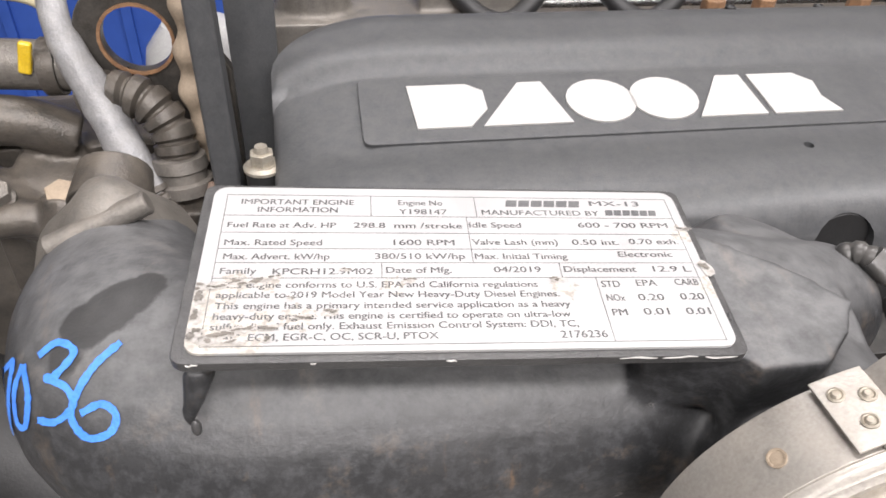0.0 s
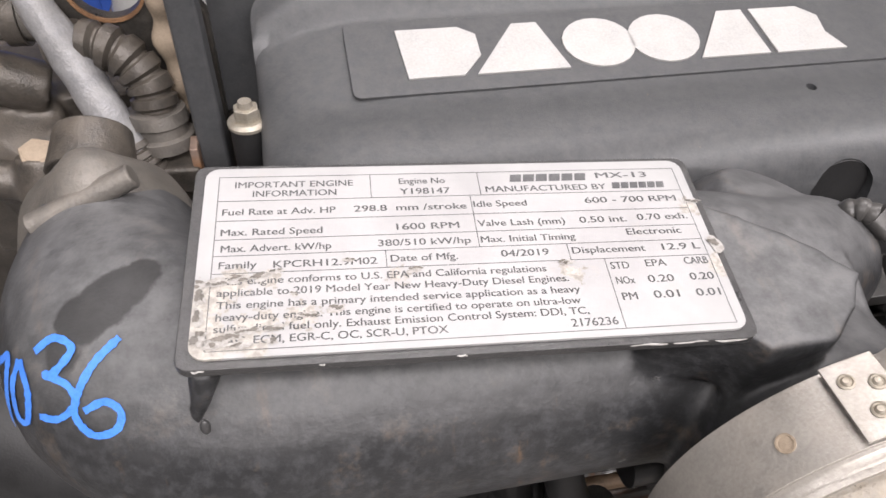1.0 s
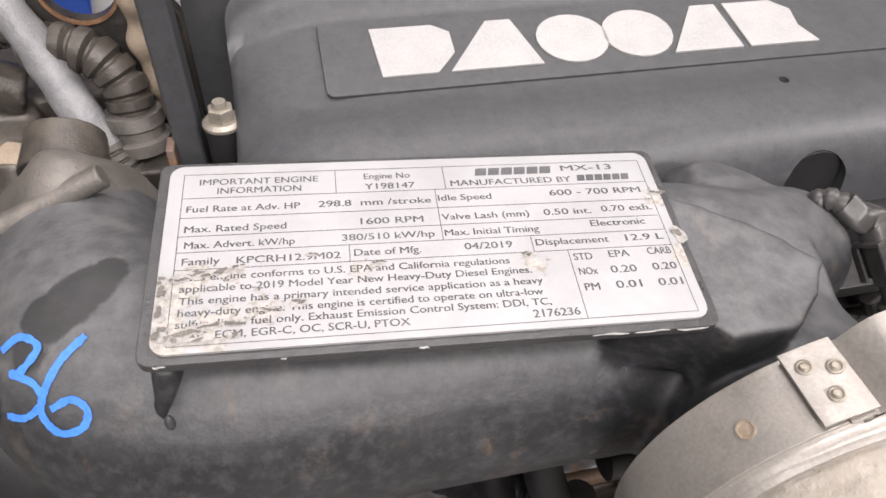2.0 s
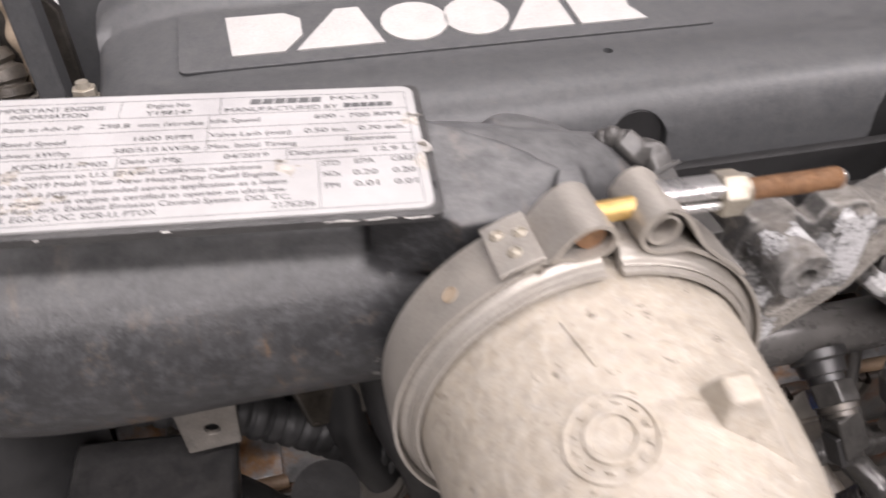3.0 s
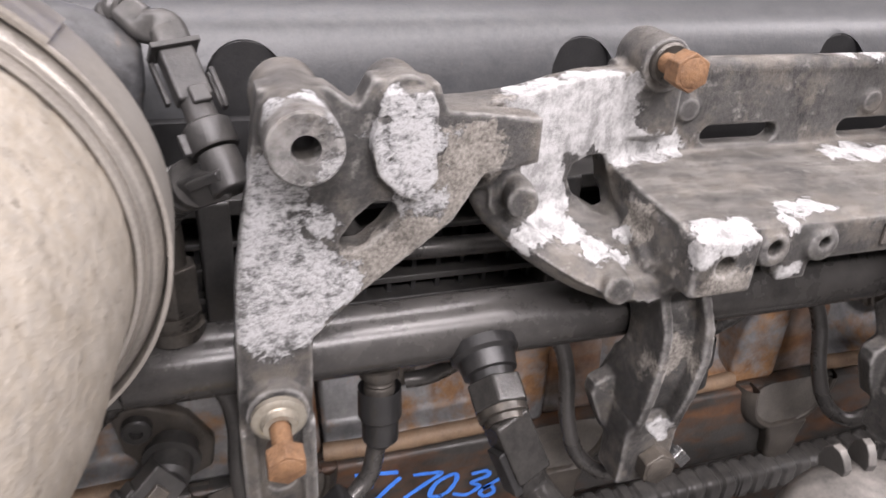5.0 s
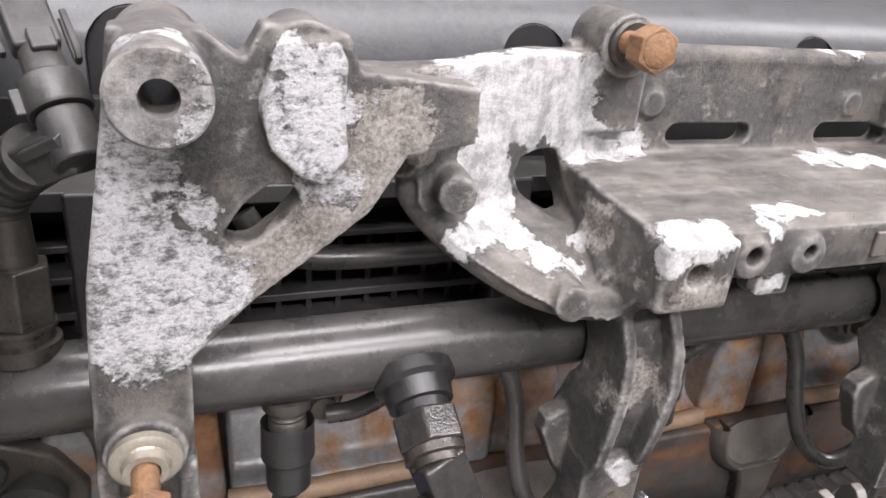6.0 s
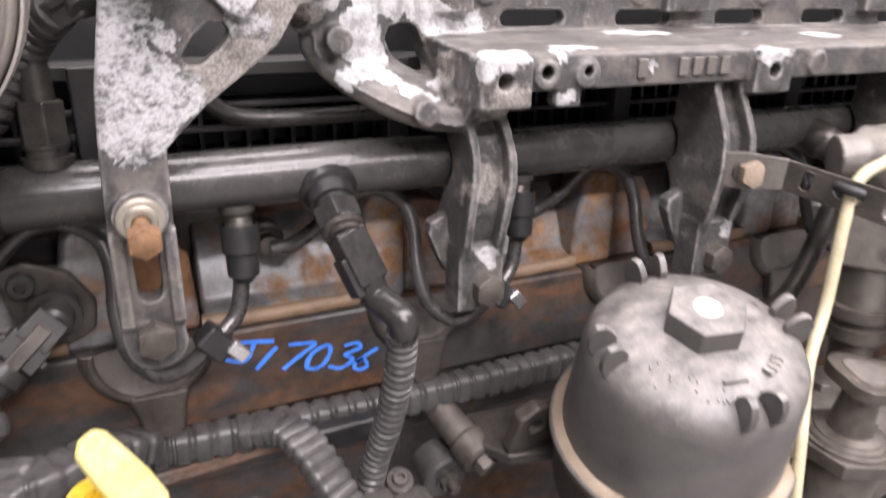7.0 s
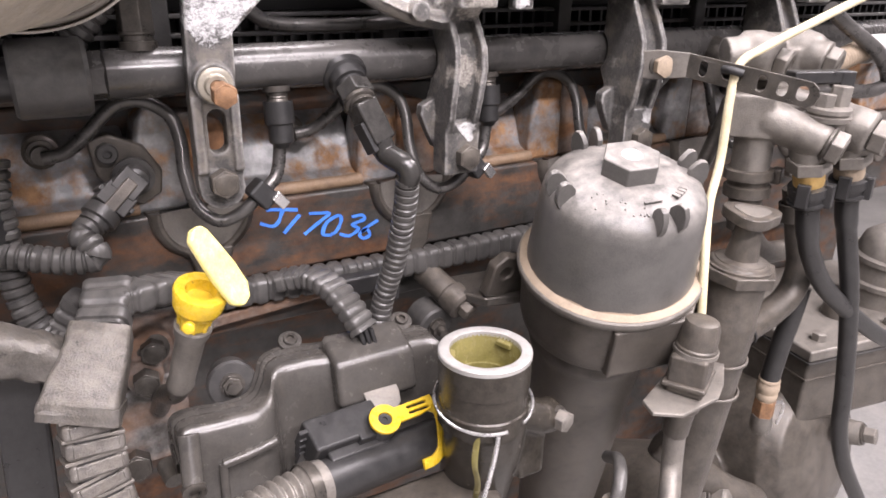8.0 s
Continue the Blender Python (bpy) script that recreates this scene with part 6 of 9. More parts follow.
def cam_plug():
    """The angled plug that hangs over the rail beside the clamp."""
    s = thing("cable_plug", (0.165, 0.165, 1.18), "black angled cable plug hanging above the rail", "plug")
    def seg(name, p, q, w, h, bev=0.0012, mat=M_DARK, up=(0.3, -0.9, 0.2), owner=None):
        p, q = V(p), V(q)
        bb = B(); box(bb, (p + q) / 2, (w, h, (q - p).length), basis(q - p, up).to_3x3()); return part(name, bb, mat, owner or s, bevel=bev)
    # pipe above the rail's fitting, and the conduit that runs down from the square block
    b = B(); tube(b, [(0.1587, 0.1712, 1.178), (0.1586, 0.172, 1.187), (0.156, 0.178, 1.194), (0.15, 0.188, 1.197)], 0.0058, 18, 0.002); part("stem", b, M_STEEL_D, s)
    b = B(); tube(b, [(0.172, 0.1535, 1.2035), (0.1675, 0.16, 1.199), (0.162, 0.168, 1.1925), (0.1535, 0.1745, 1.18), (0.143, 0.1755, 1.1645), (0.133, 0.176, 1.1525), (0.122, 0.178, 1.14), (0.108, 0.182, 1.13)], ribbed(0.0074, 0.0009, 0.0062), 18, 0.0007); part("lower_conduit", b, M_LOOM, s, "ribbed dark conduit")
    for k in range(2):
        seg("fork", (0.164 + 0.003 * k, 0.158, 1.2015 - 0.004 * k), (0.169 + 0.003 * k, 0.153, 1.2035 - 0.004 * k), 0.003, 0.008, 0.0006)
    seg("block", (0.1695, 0.1555, 1.2005), (0.1815, 0.146, 1.208), 0.0115, 0.0105)
    seg("block_edge", (0.1725, 0.1515, 1.2065), (0.182, 0.1445, 1.2125), 0.003, 0.014, 0.0006)
    a, d = V((0.1822, 0.144, 1.2065)), V((-0.0095, 0.0205, 0.0255)).normalized()
    b = B(); rod(b, a - d * 0.003, a + d * 0.0105, 0.0066, 0.0064, 26); part("socket", b, M_DARK, s, bevel=0.0008)
    b = B(); lathe(b, a + d * 0.011, d, [(0, 0.006), (0, 0.0074), (0.0008, 0.0079), (0.0085, 0.0076), (0.0095, 0.0062), (0.0095, 0)], 28); ring = part("collar", b, M_DARK, s)
    seg("collar_tab", a + d * 0.012 + V((-0.0072, -0.003, -0.001)), a + d * 0.019 + V((-0.0072, -0.003, -0.001)), 0.004, 0.0022, 0.0005, owner=ring)
    b = B(); lathe(b, a + d * 0.02, d, [(0, 0.0052), (0.008, 0.0048), (0.009, 0.0044), (0.009, 0)], 22); part("neck", b, M_DARK, s)
    c = a + d * 0.034
    body = seg("plug_body", c - d * 0.006, c + d * 0.012, 0.0112, 0.0075)
    seg("key", c - d * 0.0065 + V((0.002, -0.004, 0.001)), c - d * 0.0005 + V((0.002, -0.004, 0.001)), 0.006, 0.005, 0.0008, owner=body)
    side = d.cross(V((0.3, -0.9, 0.2))).normalized()
    out = side.cross(d).normalized()
    for k in (-1.0, -0.4, 0.2, 0.8):
        seg("rib", c - d * 0.003 + side * 0.0068 * k + out * -0.0055, c + d * 0.012 + side * 0.0068 * k + out * -0.0055, 0.0014, 0.003, 0.0003, owner=body)
    seg("flange", c + d * 0.0115, c + d * 0.0135, 0.0155, 0.011, 0.0004)
    # wire latch that stands off the plug's flank
    e = c + V((0.0085, 0.001, -0.0012))
    b = B(); tube(b, [e + d * 0.006 - out * 0.002, e - d * 0.005 - out * 0.002, e - d * 0.007, e - d * 0.005 + out * 0.002, e + d * 0.006 + out * 0.002], 0.0009, 8, 0.001); part("latch", b, M_DARK, body)
    b = B(); ladder(b, [tuple(c + d * 0.012), tuple(c + d * 0.02), (0.1615, 0.1785, 1.2475), (0.156, 0.183, 1.2515)], lambda t: 0.0058 - 0.0008 * t, lambda t: 0.005 - 0.0006 * t, up=(0.3, -0.9, 0.2)); part("boot", b, M_LOOM, s, "grey cable boot")
    b = B(); tube(b, [(0.157, 0.182, 1.251), (0.152, 0.187, 1.2505), (0.148, 0.19, 1.243), (0.146, 0.192, 1.225), (0.146, 0.193, 1.205)], ribbed(0.0044, 0.0004, 0.004), 14, 0.0008); part("conduit", b, M_LOOM, s)
    return s


cam_plug()



# ---------------------------------------------------------------- head sensor with its conduit
def head_sensor():
    s = thing("position_sensor", (0.14, 0.195, 1.03), "grey position sensor bolted to the head with plug and conduit", "sensor")
    b = B()
    prism(b, [(0.124, 1.083), (0.137, 1.086), (0.156, 1.077), (0.166, 1.06), (0.164, 1.045), (0.15, 1.038), (0.138, 1.045), (0.127, 1.06)], 0.012, front(0.194)); part("flange", b, M_CAST_D, s, bevel=0.002)
    b = B(); lathe(b, (0.1345, 0.194, 1.0745), (0, -1, 0), [(0, 0.0065), (0.004, 0.0065), (0.005, 0.0055), (0.005, 0.0028), (0.002, 0.0026), (0.002, 0)], 20); part("socket_bolt", b, M_DARK, s)
    b = B(); lathe(b, (0.1485, 0.194, 1.0605), (-0.15, -1, -0.1), [(0, 0.0105), (0.006, 0.0105), (0.0065, 0.0125), (0.009, 0.0125), (0.0095, 0.0095), (0.018, 0.0092), (0.02, 0.007), (0.02, 0)], 28); part("sensor_body", b, M_DARK, s)
    d = V((-0.72, -0.45, -0.55)).normalized()
    p = V((0.147, 0.177, 1.0625))
    def seg(name, a, c, w, h, mat=M_DARK, bev=0.001):
        bb = B(); box(bb, p + d * (a + c) / 2, (w, h, c - a), basis(d, (0.3, -0.8, 0.4)).to_3x3()); return part(name, bb, mat, s, bevel=bev)
    seg("plug_socket", 0.0, 0.016, 0.0165, 0.014)
    seg("plug_body", 0.013, 0.027, 0.02, 0.0125)
    seg("plug_latch", 0.006, 0.03, 0.0075, 0.0185, M_CAST_D)
    seg("plug_wing", 0.018, 0.022, 0.0245, 0.011)
    q = p + d * 0.0285
    b = B(); lathe(b, q, d, [(0, 0.0105), (0.007, 0.011), (0.008, 0.009), (0.011, 0.009), (0.011, 0)], 20); part("boot", b, M_DARK, s)
    r = q + d * 0.009
    b = B(); tube(b, [r, (0.1125, 0.154, 1.0375), (0.1155, 0.149, 1.0315), (0.1175, 0.1465, 1.0265), (0.112, 0.147, 1.0243), (0.098, 0.15, 1.0255), (0.085, 0.154, 1.028), (0.07, 0.16, 1.031), (0.055, 0.165, 1.031)], ribbed(0.0074, 0.0008, 0.0056), 16, 0.0007); part("conduit", b, M_LOOM, s, "ribbed dusty conduit")
    b = B(); tube(b, [(0.076, 0.168, 1.083), (0.073, 0.166, 1.062), (0.0735, 0.165, 1.043), (0.073, 0.164, 1.02), (0.076, 0.16, 0.998), (0.083, 0.155, 0.981), (0.094, 0.148, 0.974), (0.11, 0.142, 0.976)], ribbed(0.0078, 0.0007, 0.0058), 16, 0.0007); part("branch_conduit", b, M_LOOM, s, "ribbed dusty conduit")
    return s


head_sensor()


# ---------------------------------------------------------------- long harness below the painted number
def harness():
    h = thing("wiring_harness", (0.3, 0.185, 0.96), "grey ribbed wiring conduit along the block", "conduit")
    b = B(); ladder(b, [(0.17, 0.188, 0.968), (0.22, 0.186, 0.967), (0.29, 0.184, 0.966), (0.36, 0.183, 0.966), (0.45, 0.183, 0.967), (0.6, 0.184, 0.968)], 0.0092, 0.0098, 0.0115, 0.0015); part("main_conduit", b, M_LOOM, h)
    b = B(); ladder(b, [(0.232, 0.176, 0.975), (0.249, 0.164, 0.979), (0.258, 0.145, 0.977), (0.265, 0.13, 0.967), (0.2715, 0.119, 0.952)], 0.0105, 0.006, 0.0072, 0.0013); part("flat_branch", b, M_LOOM, h)
    b = B(); wires = [((i % 3 - 1) * 0.004, (i // 3 - 0.5) * 0.004) for i in range(6)]
    for dx, dy in wires:
        tube(b, [(0.2715 + dx, 0.119 + dy, 0.953), (0.2735 + dx, 0.117 + dy, 0.943), (0.2755 + dx * 0.8, 0.118 + dy, 0.93)], 0.0017, 8, 0.003)
    part("wires", b, M_BLACK, h)
    b = B(); span(b, (0.268, 0.165, 0.954), (0.32, 0.19, 0.97)); part("harness_clip", b, M_BLACK, h, bevel=0.003)
    b = B(); span(b, (0.3, 0.158, 0.948), (0.318, 0.175, 0.958)); part("harness_lug", b, M_BLACK, h, bevel=0.002)
    return h


harness()


# ---------------------------------------------------------------- oil filter
FX, FY = 0.443, 0.055


def oil_filter():
    f = thing("oil_filter_housing", (FX, FY, 0.6), "dusty grey filter housing with screw-on plastic cap", "oil filter")
    b = B(); lathe(b, (FX - 0.004, FY, 0.56), (0, 0, 1), [(0, 0), (0, 0.031), (0.12, 0.0355), (0.3, 0.0425), (0.345, 0.0445), (0.35, 0.0475), (0.356, 0.0482), (0.362, 0.0465), (0.375, 0.048), (0.375, 0)], 48); part("lower_body", b, M_CAST_D, f)
    # collar with one flat, sharp-edged face
    b = B()
    lathe(b, (FX, FY, 0.925), (0, 0, 1), [(0, 0), (0, 0.05), (0.002, 0.0545), (0.006, 0.0585), (0.014, 0.0605), (0.0525, 0.0625), (0.0525, 0)], 64)
    prism(b, [(-0.0385, -0.0548), (0.0165, -0.0682), (0.0345, -0.056), (0.03, -0.02), (-0.03, -0.02)], 0.0425, Matrix.Translation((FX, FY, 0.9335)))
    part("collar", b, M_CAST_D, f, voxel=0.0012, soften=1)
    b = B(); lathe(b, (FX, FY, 0.9765), (0, 0, 1), [(0, 0.05), (0, 0.0625), (0.002, 0.0655), (0.006, 0.067), (0.0085, 0.0667), (0.0095, 0.0657), (0.0095, 0.05)], 64); part("rim", b, M_CAST, f)
    b = B(); lathe(b, (FX, FY, 0.9845), (0, 0, 1), [(0, 0.05), (0, 0.0647), (0.0018, 0.0651), (0.0028, 0.0636), (0.004, 0.06), (0.008, 0.0585), (0.008, 0.05)], 64); wobble(b, 0.0005, 120); part("dust_ledge", b, M_COLLAR, f, "ledge caked with brown dust")
    b = B()
    lathe(b, (FX, FY, 0.9855), (0, 0, 1), [(0, 0.05), (0, 0.06), (0.003, 0.0598), (0.0525, 0.0558), (0.0605, 0.0545), (0.066, 0.0515), (0.07, 0.0455), (0.0735, 0.036), (0.0765, 0.024), (0.077, 0)], 64)
    cap = part("cap", b, M_FILTER, f, "grey plastic cap with fins, dust on top")
    for base in (83, 168, 260, 346):
        for off in (-8, 8):
            a = radians(base + off)
            o = V((math.cos(a), math.sin(a), 0))
            t = V((-o.y, o.x, 0))
            b = B()
            pts = [o * r + V((0, 0, z)) for r, z in ((0.053, 1.047), (0.0562, 1.0535), (0.0562, 1.0605), (0.0535, 1.066), (0.0495, 1.0668), (0.046, 1.0648), (0.0425, 1.0605), (0.042, 1.05))]
            c = V((FX, FY, 0))
            lo, hi = [b.verts.new(c + p - t * 0.0021) for p in pts], [b.verts.new(c + p + t * 0.0021) for p in pts]
            b.faces.new(lo); b.faces.new(hi[::-1])
            for i in range(len(pts)):
                j = (i + 1) % len(pts)
                b.faces.new((lo[i], lo[j], hi[j], hi[i]))
            part("fin", b, M_FILTER, cap, bevel=0.0007)
    b = B(); hexrod(b, (FX, FY, 1.055), (FX, FY, 1.0745), 0.035, 14); hexb = part("drive_hex", b, M_FILTER, cap, bevel=0.0012)
    b = B(); lathe(b, (FX, FY, 1.0746), (0, 0, 1), [(0, 0.0072), (0.0003, 0.0068), (0.0003, 0)], 11); part("paint_dot", b, M_CHIP, hexb, "worn pale paint dot")
    # plain raised bars and arrow on the cap's top
    for ang, r, w, h in ((255, 0.034, 0.012, 0.0016), (285, 0.036, 0.003, 0.005), (291, 0.036, 0.003, 0.005), (297, 0.036, 0.003, 0.005), (303, 0.036, 0.003, 0.005)):
        a = radians(ang)
        b = B(); box(b, (FX + r * math.cos(a), FY + r * math.sin(a), 1.0605), (w, h, 0.0014), Matrix.Rotation(a + math.pi / 2, 3, "Z")); part("raised_bar", b, M_FILTER, cap)
    rng = random.Random(4)
    for i in range(26):
        a, r = radians(rng.uniform(190, 250)), rng.uniform(0.026, 0.046)
        b = B(); bmesh.ops.create_icosphere(b, subdivisions=1, radius=0.0007, matrix=Matrix.Translation((FX + r * math.cos(a), FY + r * math.sin(a), 1.0597 - max(0, r - 0.036) * 0.4))); part("raised_dot", b, M_FILTER, cap)
    # ear with a hole on the collar
    b = B(); prism(b, [(0.368, 0.945), (0.395, 0.935), (0.41, 0.94), (0.405, 0.968), (0.387, 0.978), (0.375, 0.972)], 0.01, front(0.1), [circle(0.386, 0.962, 0.0055, 14)]); part("ear", b, M_CAST_D, f, bevel=0.002)
    # the whole housing leans out from the engine
    crown, lean = V((0.432, 0.0476, 1.0745)), V((-0.144, -0.271, 1.0))
    f.matrix_world = Matrix.Translation(crown) @ basis(lean, (0, 1, 0)) @ Matrix.Translation(f.location - V((FX, FY, 1.0755)))
    return f


oil_filter()


# ---------------------------------------------------------------- oil filler neck
NX, NY, NZ = 0.3205, 0.042, 0.9635


def filler_neck():
    n = thing("oil_filler_neck", (NX, NY, 0.84), "open oil filler neck with bright machined rim and wire clip", "filler neck")
    b = B(); lathe(b, (NX, NY, NZ - 0.0035), (0, 0, 1), [(0, 0.0225), (0, 0.0298), (0.0028, 0.0298), (0.0035, 0.029), (0.0035, 0.0235), (0.003, 0.0228)], 56); part("rim", b, M_RIM, n, "bright bare metal rim")
    b = B(); lathe(b, (NX, NY, NZ - 0.05), (0, 0, 1), [(0, 0.02), (0, 0.0295), (0.012, 0.0295), (0.013, 0.0285), (0.0275, 0.0285), (0.0285, 0.0296), (0.0465, 0.0297), (0.0465, 0.0228)], 56); part("neck_wall", b, M_OILY, n, "dark oily metal neck with a caked patch")
    b = B()
    rng = random.Random(17)
    for k in range(60):
        a = radians(rng.gauss(-118, 13))
        o = V((math.cos(a), math.sin(a), 0))
        h = NZ - 0.0165 + rng.gauss(0, 0.0022)
        bmesh.ops.create_icosphere(b, subdivisions=1, radius=1, matrix=at_dir(V((NX, NY, h)) + o * 0.0288, o) @ Matrix.Diagonal((rng.uniform(0.0008, 0.002), rng.uniform(0.0005, 0.0014), 0.0007, 1)))
    part("caked_dirt", b, M_COLLAR, n, "caked tan dirt")
    b = B(); lathe(b, (NX, NY, NZ - 0.048), (0, 0, 1), [(-0.0, 0), (-0.0, 0.0185), (0.026, 0.019), (0.0262, 0.0205), (0.03, 0.0215), (0.0455, 0.0226), (0.0458, 0.0228)], 48); part("bore", b, M_GREEN, n, "oily yellow-green bore")
    for a in (20, 150, 265):
        r = radians(a)
        b = B(); box(b, (NX + 0.0212 * math.cos(r), NY + 0.0212 * math.sin(r), NZ - 0.006), (0.005, 0.011, 0.004), Matrix.Rotation(r, 3, "Z")); part("bayonet_lug", b, M_GREEN, n, bevel=0.001)
    b = B()
    ring = [(NX + 0.0318 * math.cos(radians(a)), NY + 0.0318 * math.sin(radians(a)), NZ - 0.036 - 0.006 * math.sin(radians(a + 20)) * -1) for a in range(-70, 275, 12)]
    tube(b, ring, 0.0011, 8, 0.002); part("wire_clip", b, M_BRIGHT, n, "thin bright wire clip")
    b = B(); tube(b, [(0.3128, 0.012, 0.9195), (0.308, 0.008, 0.908), (0.3, 0.003, 0.893), (0.291, -0.001, 0.876)], 0.0016, 10, 0.003); part("wire_tail", b, M_BRIGHT, n)
    b = B()
    tube(b, [(NX + 0.002, NY, 0.917), (0.326, 0.05, 0.885), (0.334, 0.066, 0.85), (0.343, 0.09, 0.8), (0.35, 0.12, 0.74)], lambda s, m: 0.0275 - 0.002 * s, 32, 0.006)
    tube(b, [(0.345, 0.038, 0.912), (0.36, 0.034, 0.905), (0.372, 0.036, 0.902)], 0.0125, 16, 0.005)
    span(b, (0.345, 0.03, 0.86), (0.365, 0.055, 0.905))
    part("neck_casting", b, M_OILY, n, "dark oily cast elbow under the neck", voxel=0.0014)
    b = B(); tube(b, [(0.303, 0.02, 0.918), (0.3, 0.018, 0.9), (0.3055, 0.022, 0.88), (0.312, 0.034, 0.855)], 0.0022, 8, 0.004, 0.5); part("oil_streak", b, M_GREEN, n, "glossy oil streak")
    hex_bolt(n, (0.371, 0.026, 0.9045), (0.25, -1, 0.0), 0.013, 0.008, M_CAST, 0.0085)
    return n


filler_neck()


# ---------------------------------------------------------------- plastic breather lid and what sits on it
# lid plane: x along the engine, y down its slope towards the front, z into the lid
LID = Matrix(((1, 0, 0, 0.0), (0, -0.90, 0.436, 0.147), (0, -0.436, -0.90, 0.932), (0, 0, 0, 1)))


def even(pts, n):
    """n steps of a smooth line between each two of the points."""
    p = [V((*q, 0)) for q in pts]
    out = []
    for i in range(len(p) - 1):
        a, b, c, d = p[max(i - 1, 0)], p[i], p[i + 1], p[min(i + 2, len(p) - 1)]
        for k in range(n):
            t = k / n
            out.append(0.5 * (2 * b + (c - a) * t + (2 * a - 5 * b + 4 * c - d) * t * t + (3 * b - a - 3 * c + d) * t ** 3))
    return out + [p[-1]]


def breather_lid():
    l = thing("breather_lid", (0.23, 0.11, 0.86), "dark grey moulded plastic crankcase breather lid", "engine cover")
    rim = even([(0.1375, 0.06), (0.138, 0.034), (0.1415, 0.026), (0.1515, 0.0235), (0.179, 0.026), (0.191, 0.022), (0.198, 0.0115), (0.2045, 0.0), (0.215, -0.005), (0.23, -0.005), (0.2465, -0.002), (0.3025, 0.002), (0.322, 0.004), (0.328, 0.01), (0.33, 0.03)], 5)
    crest = even([(0.1425, 0.062), (0.1435, 0.0525), (0.1475, 0.049), (0.157, 0.0493), (0.178, 0.050), (0.189, 0.0495), (0.1985, 0.043), (0.205, 0.0275), (0.213, 0.0225), (0.23, 0.0225), (0.2525, 0.025), (0.3, 0.028), (0.316, 0.029), (0.3225, 0.032), (0.325, 0.04)], 5)
    b = B()
    rows = []
    for s, h in ((0.0, -0.012), (0.0, 0.002), (0.03, 0.0035), (0.16, 0.0042), (0.2, 0.0048), (0.23, 0.0078), (0.27, 0.0088), (0.4, 0.0092), (0.45, 0.0098), (0.5, 0.0128), (0.56, 0.0138), (0.72, 0.0158), (0.86, 0.0185), (0.94, 0.0198), (1.0, 0.0194)):
        rows.append([b.verts.new(LID @ V((*(q + (r - q) * s).xy, -h))) for q, r in zip(rim, crest)])
    for oy, oz in ((-0.0022, -0.0016), (-0.0036, -0.0042), (-0.0052, -0.012), (-0.009, -0.035), (-0.014, -0.08)):
        rows.append([b.verts.new(LID @ V((*r.xy, -0.0194)) + V((0, oy, oz))) for r in crest])
    for p, q in zip(rows, rows[1:]):
        for i in range(len(p) - 1):
            b.faces.new((p[i], p[i + 1], q[i + 1], q[i]))
    wobble(b, 0.0003, 60)
    part("lid_shell", b, M_LID, l, smooth=70)
    b = B(); side_prism(b, [(0.1035, 0.939), (0.0955, 0.909), (0.125, 0.9), (0.134, 0.948), (0.122, 0.947)], 0.2435, 0.302); bx = part("raised_box", b, M_LID, l, "raised dark plastic box", bevel=0.0045)
    b = B(); prism(b, [(-0.0125, 0.0), (-0.0105, -0.008), (-0.006, -0.0125), (0.006, -0.0125), (0.0105, -0.008), (0.0125, 0.0), (0.0125, 0.008), (-0.0125, 0.008)], 0.0022, at_dir((0.273, 0.0945, 0.9125), (0, -0.5, 0.85), (0, 1, 0.5))); part("tongue", b, M_CAST, bx, "worn bright tongue", bevel=0.0008)
    b = B(); tube(b, [(0.1635, 0.0855, 0.9035), (0.18, 0.0855, 0.9055), (0.197, 0.0865, 0.9085)], 0.0032, 12, 0.003); tube(b, [(0.1635, 0.0855, 0.9035), (0.1625, 0.083, 0.892), (0.162, 0.081, 0.88)], 0.0028, 12, 0.003); part("raised_lip", b, M_LID, l)
    for x in (0.252, 0.262):
        b = B(); box(b, LID @ V((x, 0.011, -0.009)), (0.008, 0.012, 0.006), LID.to_3x3()); part("rib_end", b, M_LID, l, bevel=0.002)
    for x, v in ((0.228, -0.0055), (0.312, 0.0)):
        b = B(); prism(b, circle(x, v, 0.0082, 22), 0.014, LID @ Matrix.Translation((0, 0, -0.007))); lug = part("screw_lug", b, M_LID, l, bevel=0.0015)
        d = -(LID.to_3x3().col[2])
        b = B(); lathe(b, LID @ V((x, v, -0.007)), d, [(0, 0.0048), (0.0025, 0.0048), (0.003, 0.0042), (0.003, 0.0026), (0.0005, 0.0026), (0.0005, 0)], 18); part("socket_screw", b, M_STEEL_D, lug)
    b = B(); rod(b, (0.1455, 0.082, 0.934), (0.1425, 0.066, 0.9085), 0.0062, 0.006, 20); part("post", b, M_LID, l, bevel=0.001)
    b = B(); lathe(b, (0.1425, 0.0635, 0.9075), (-0.05, -0.75, -0.1), [(-0.003, 0.0068), (0.001, 0.0068), (0.0015, 0.006), (0.0015, 0.0028), (-0.001, 0.0028), (-0.001, 0)], 18); part("socket_screw", b, M_STEEL_D, l)
    return l


breather_lid()


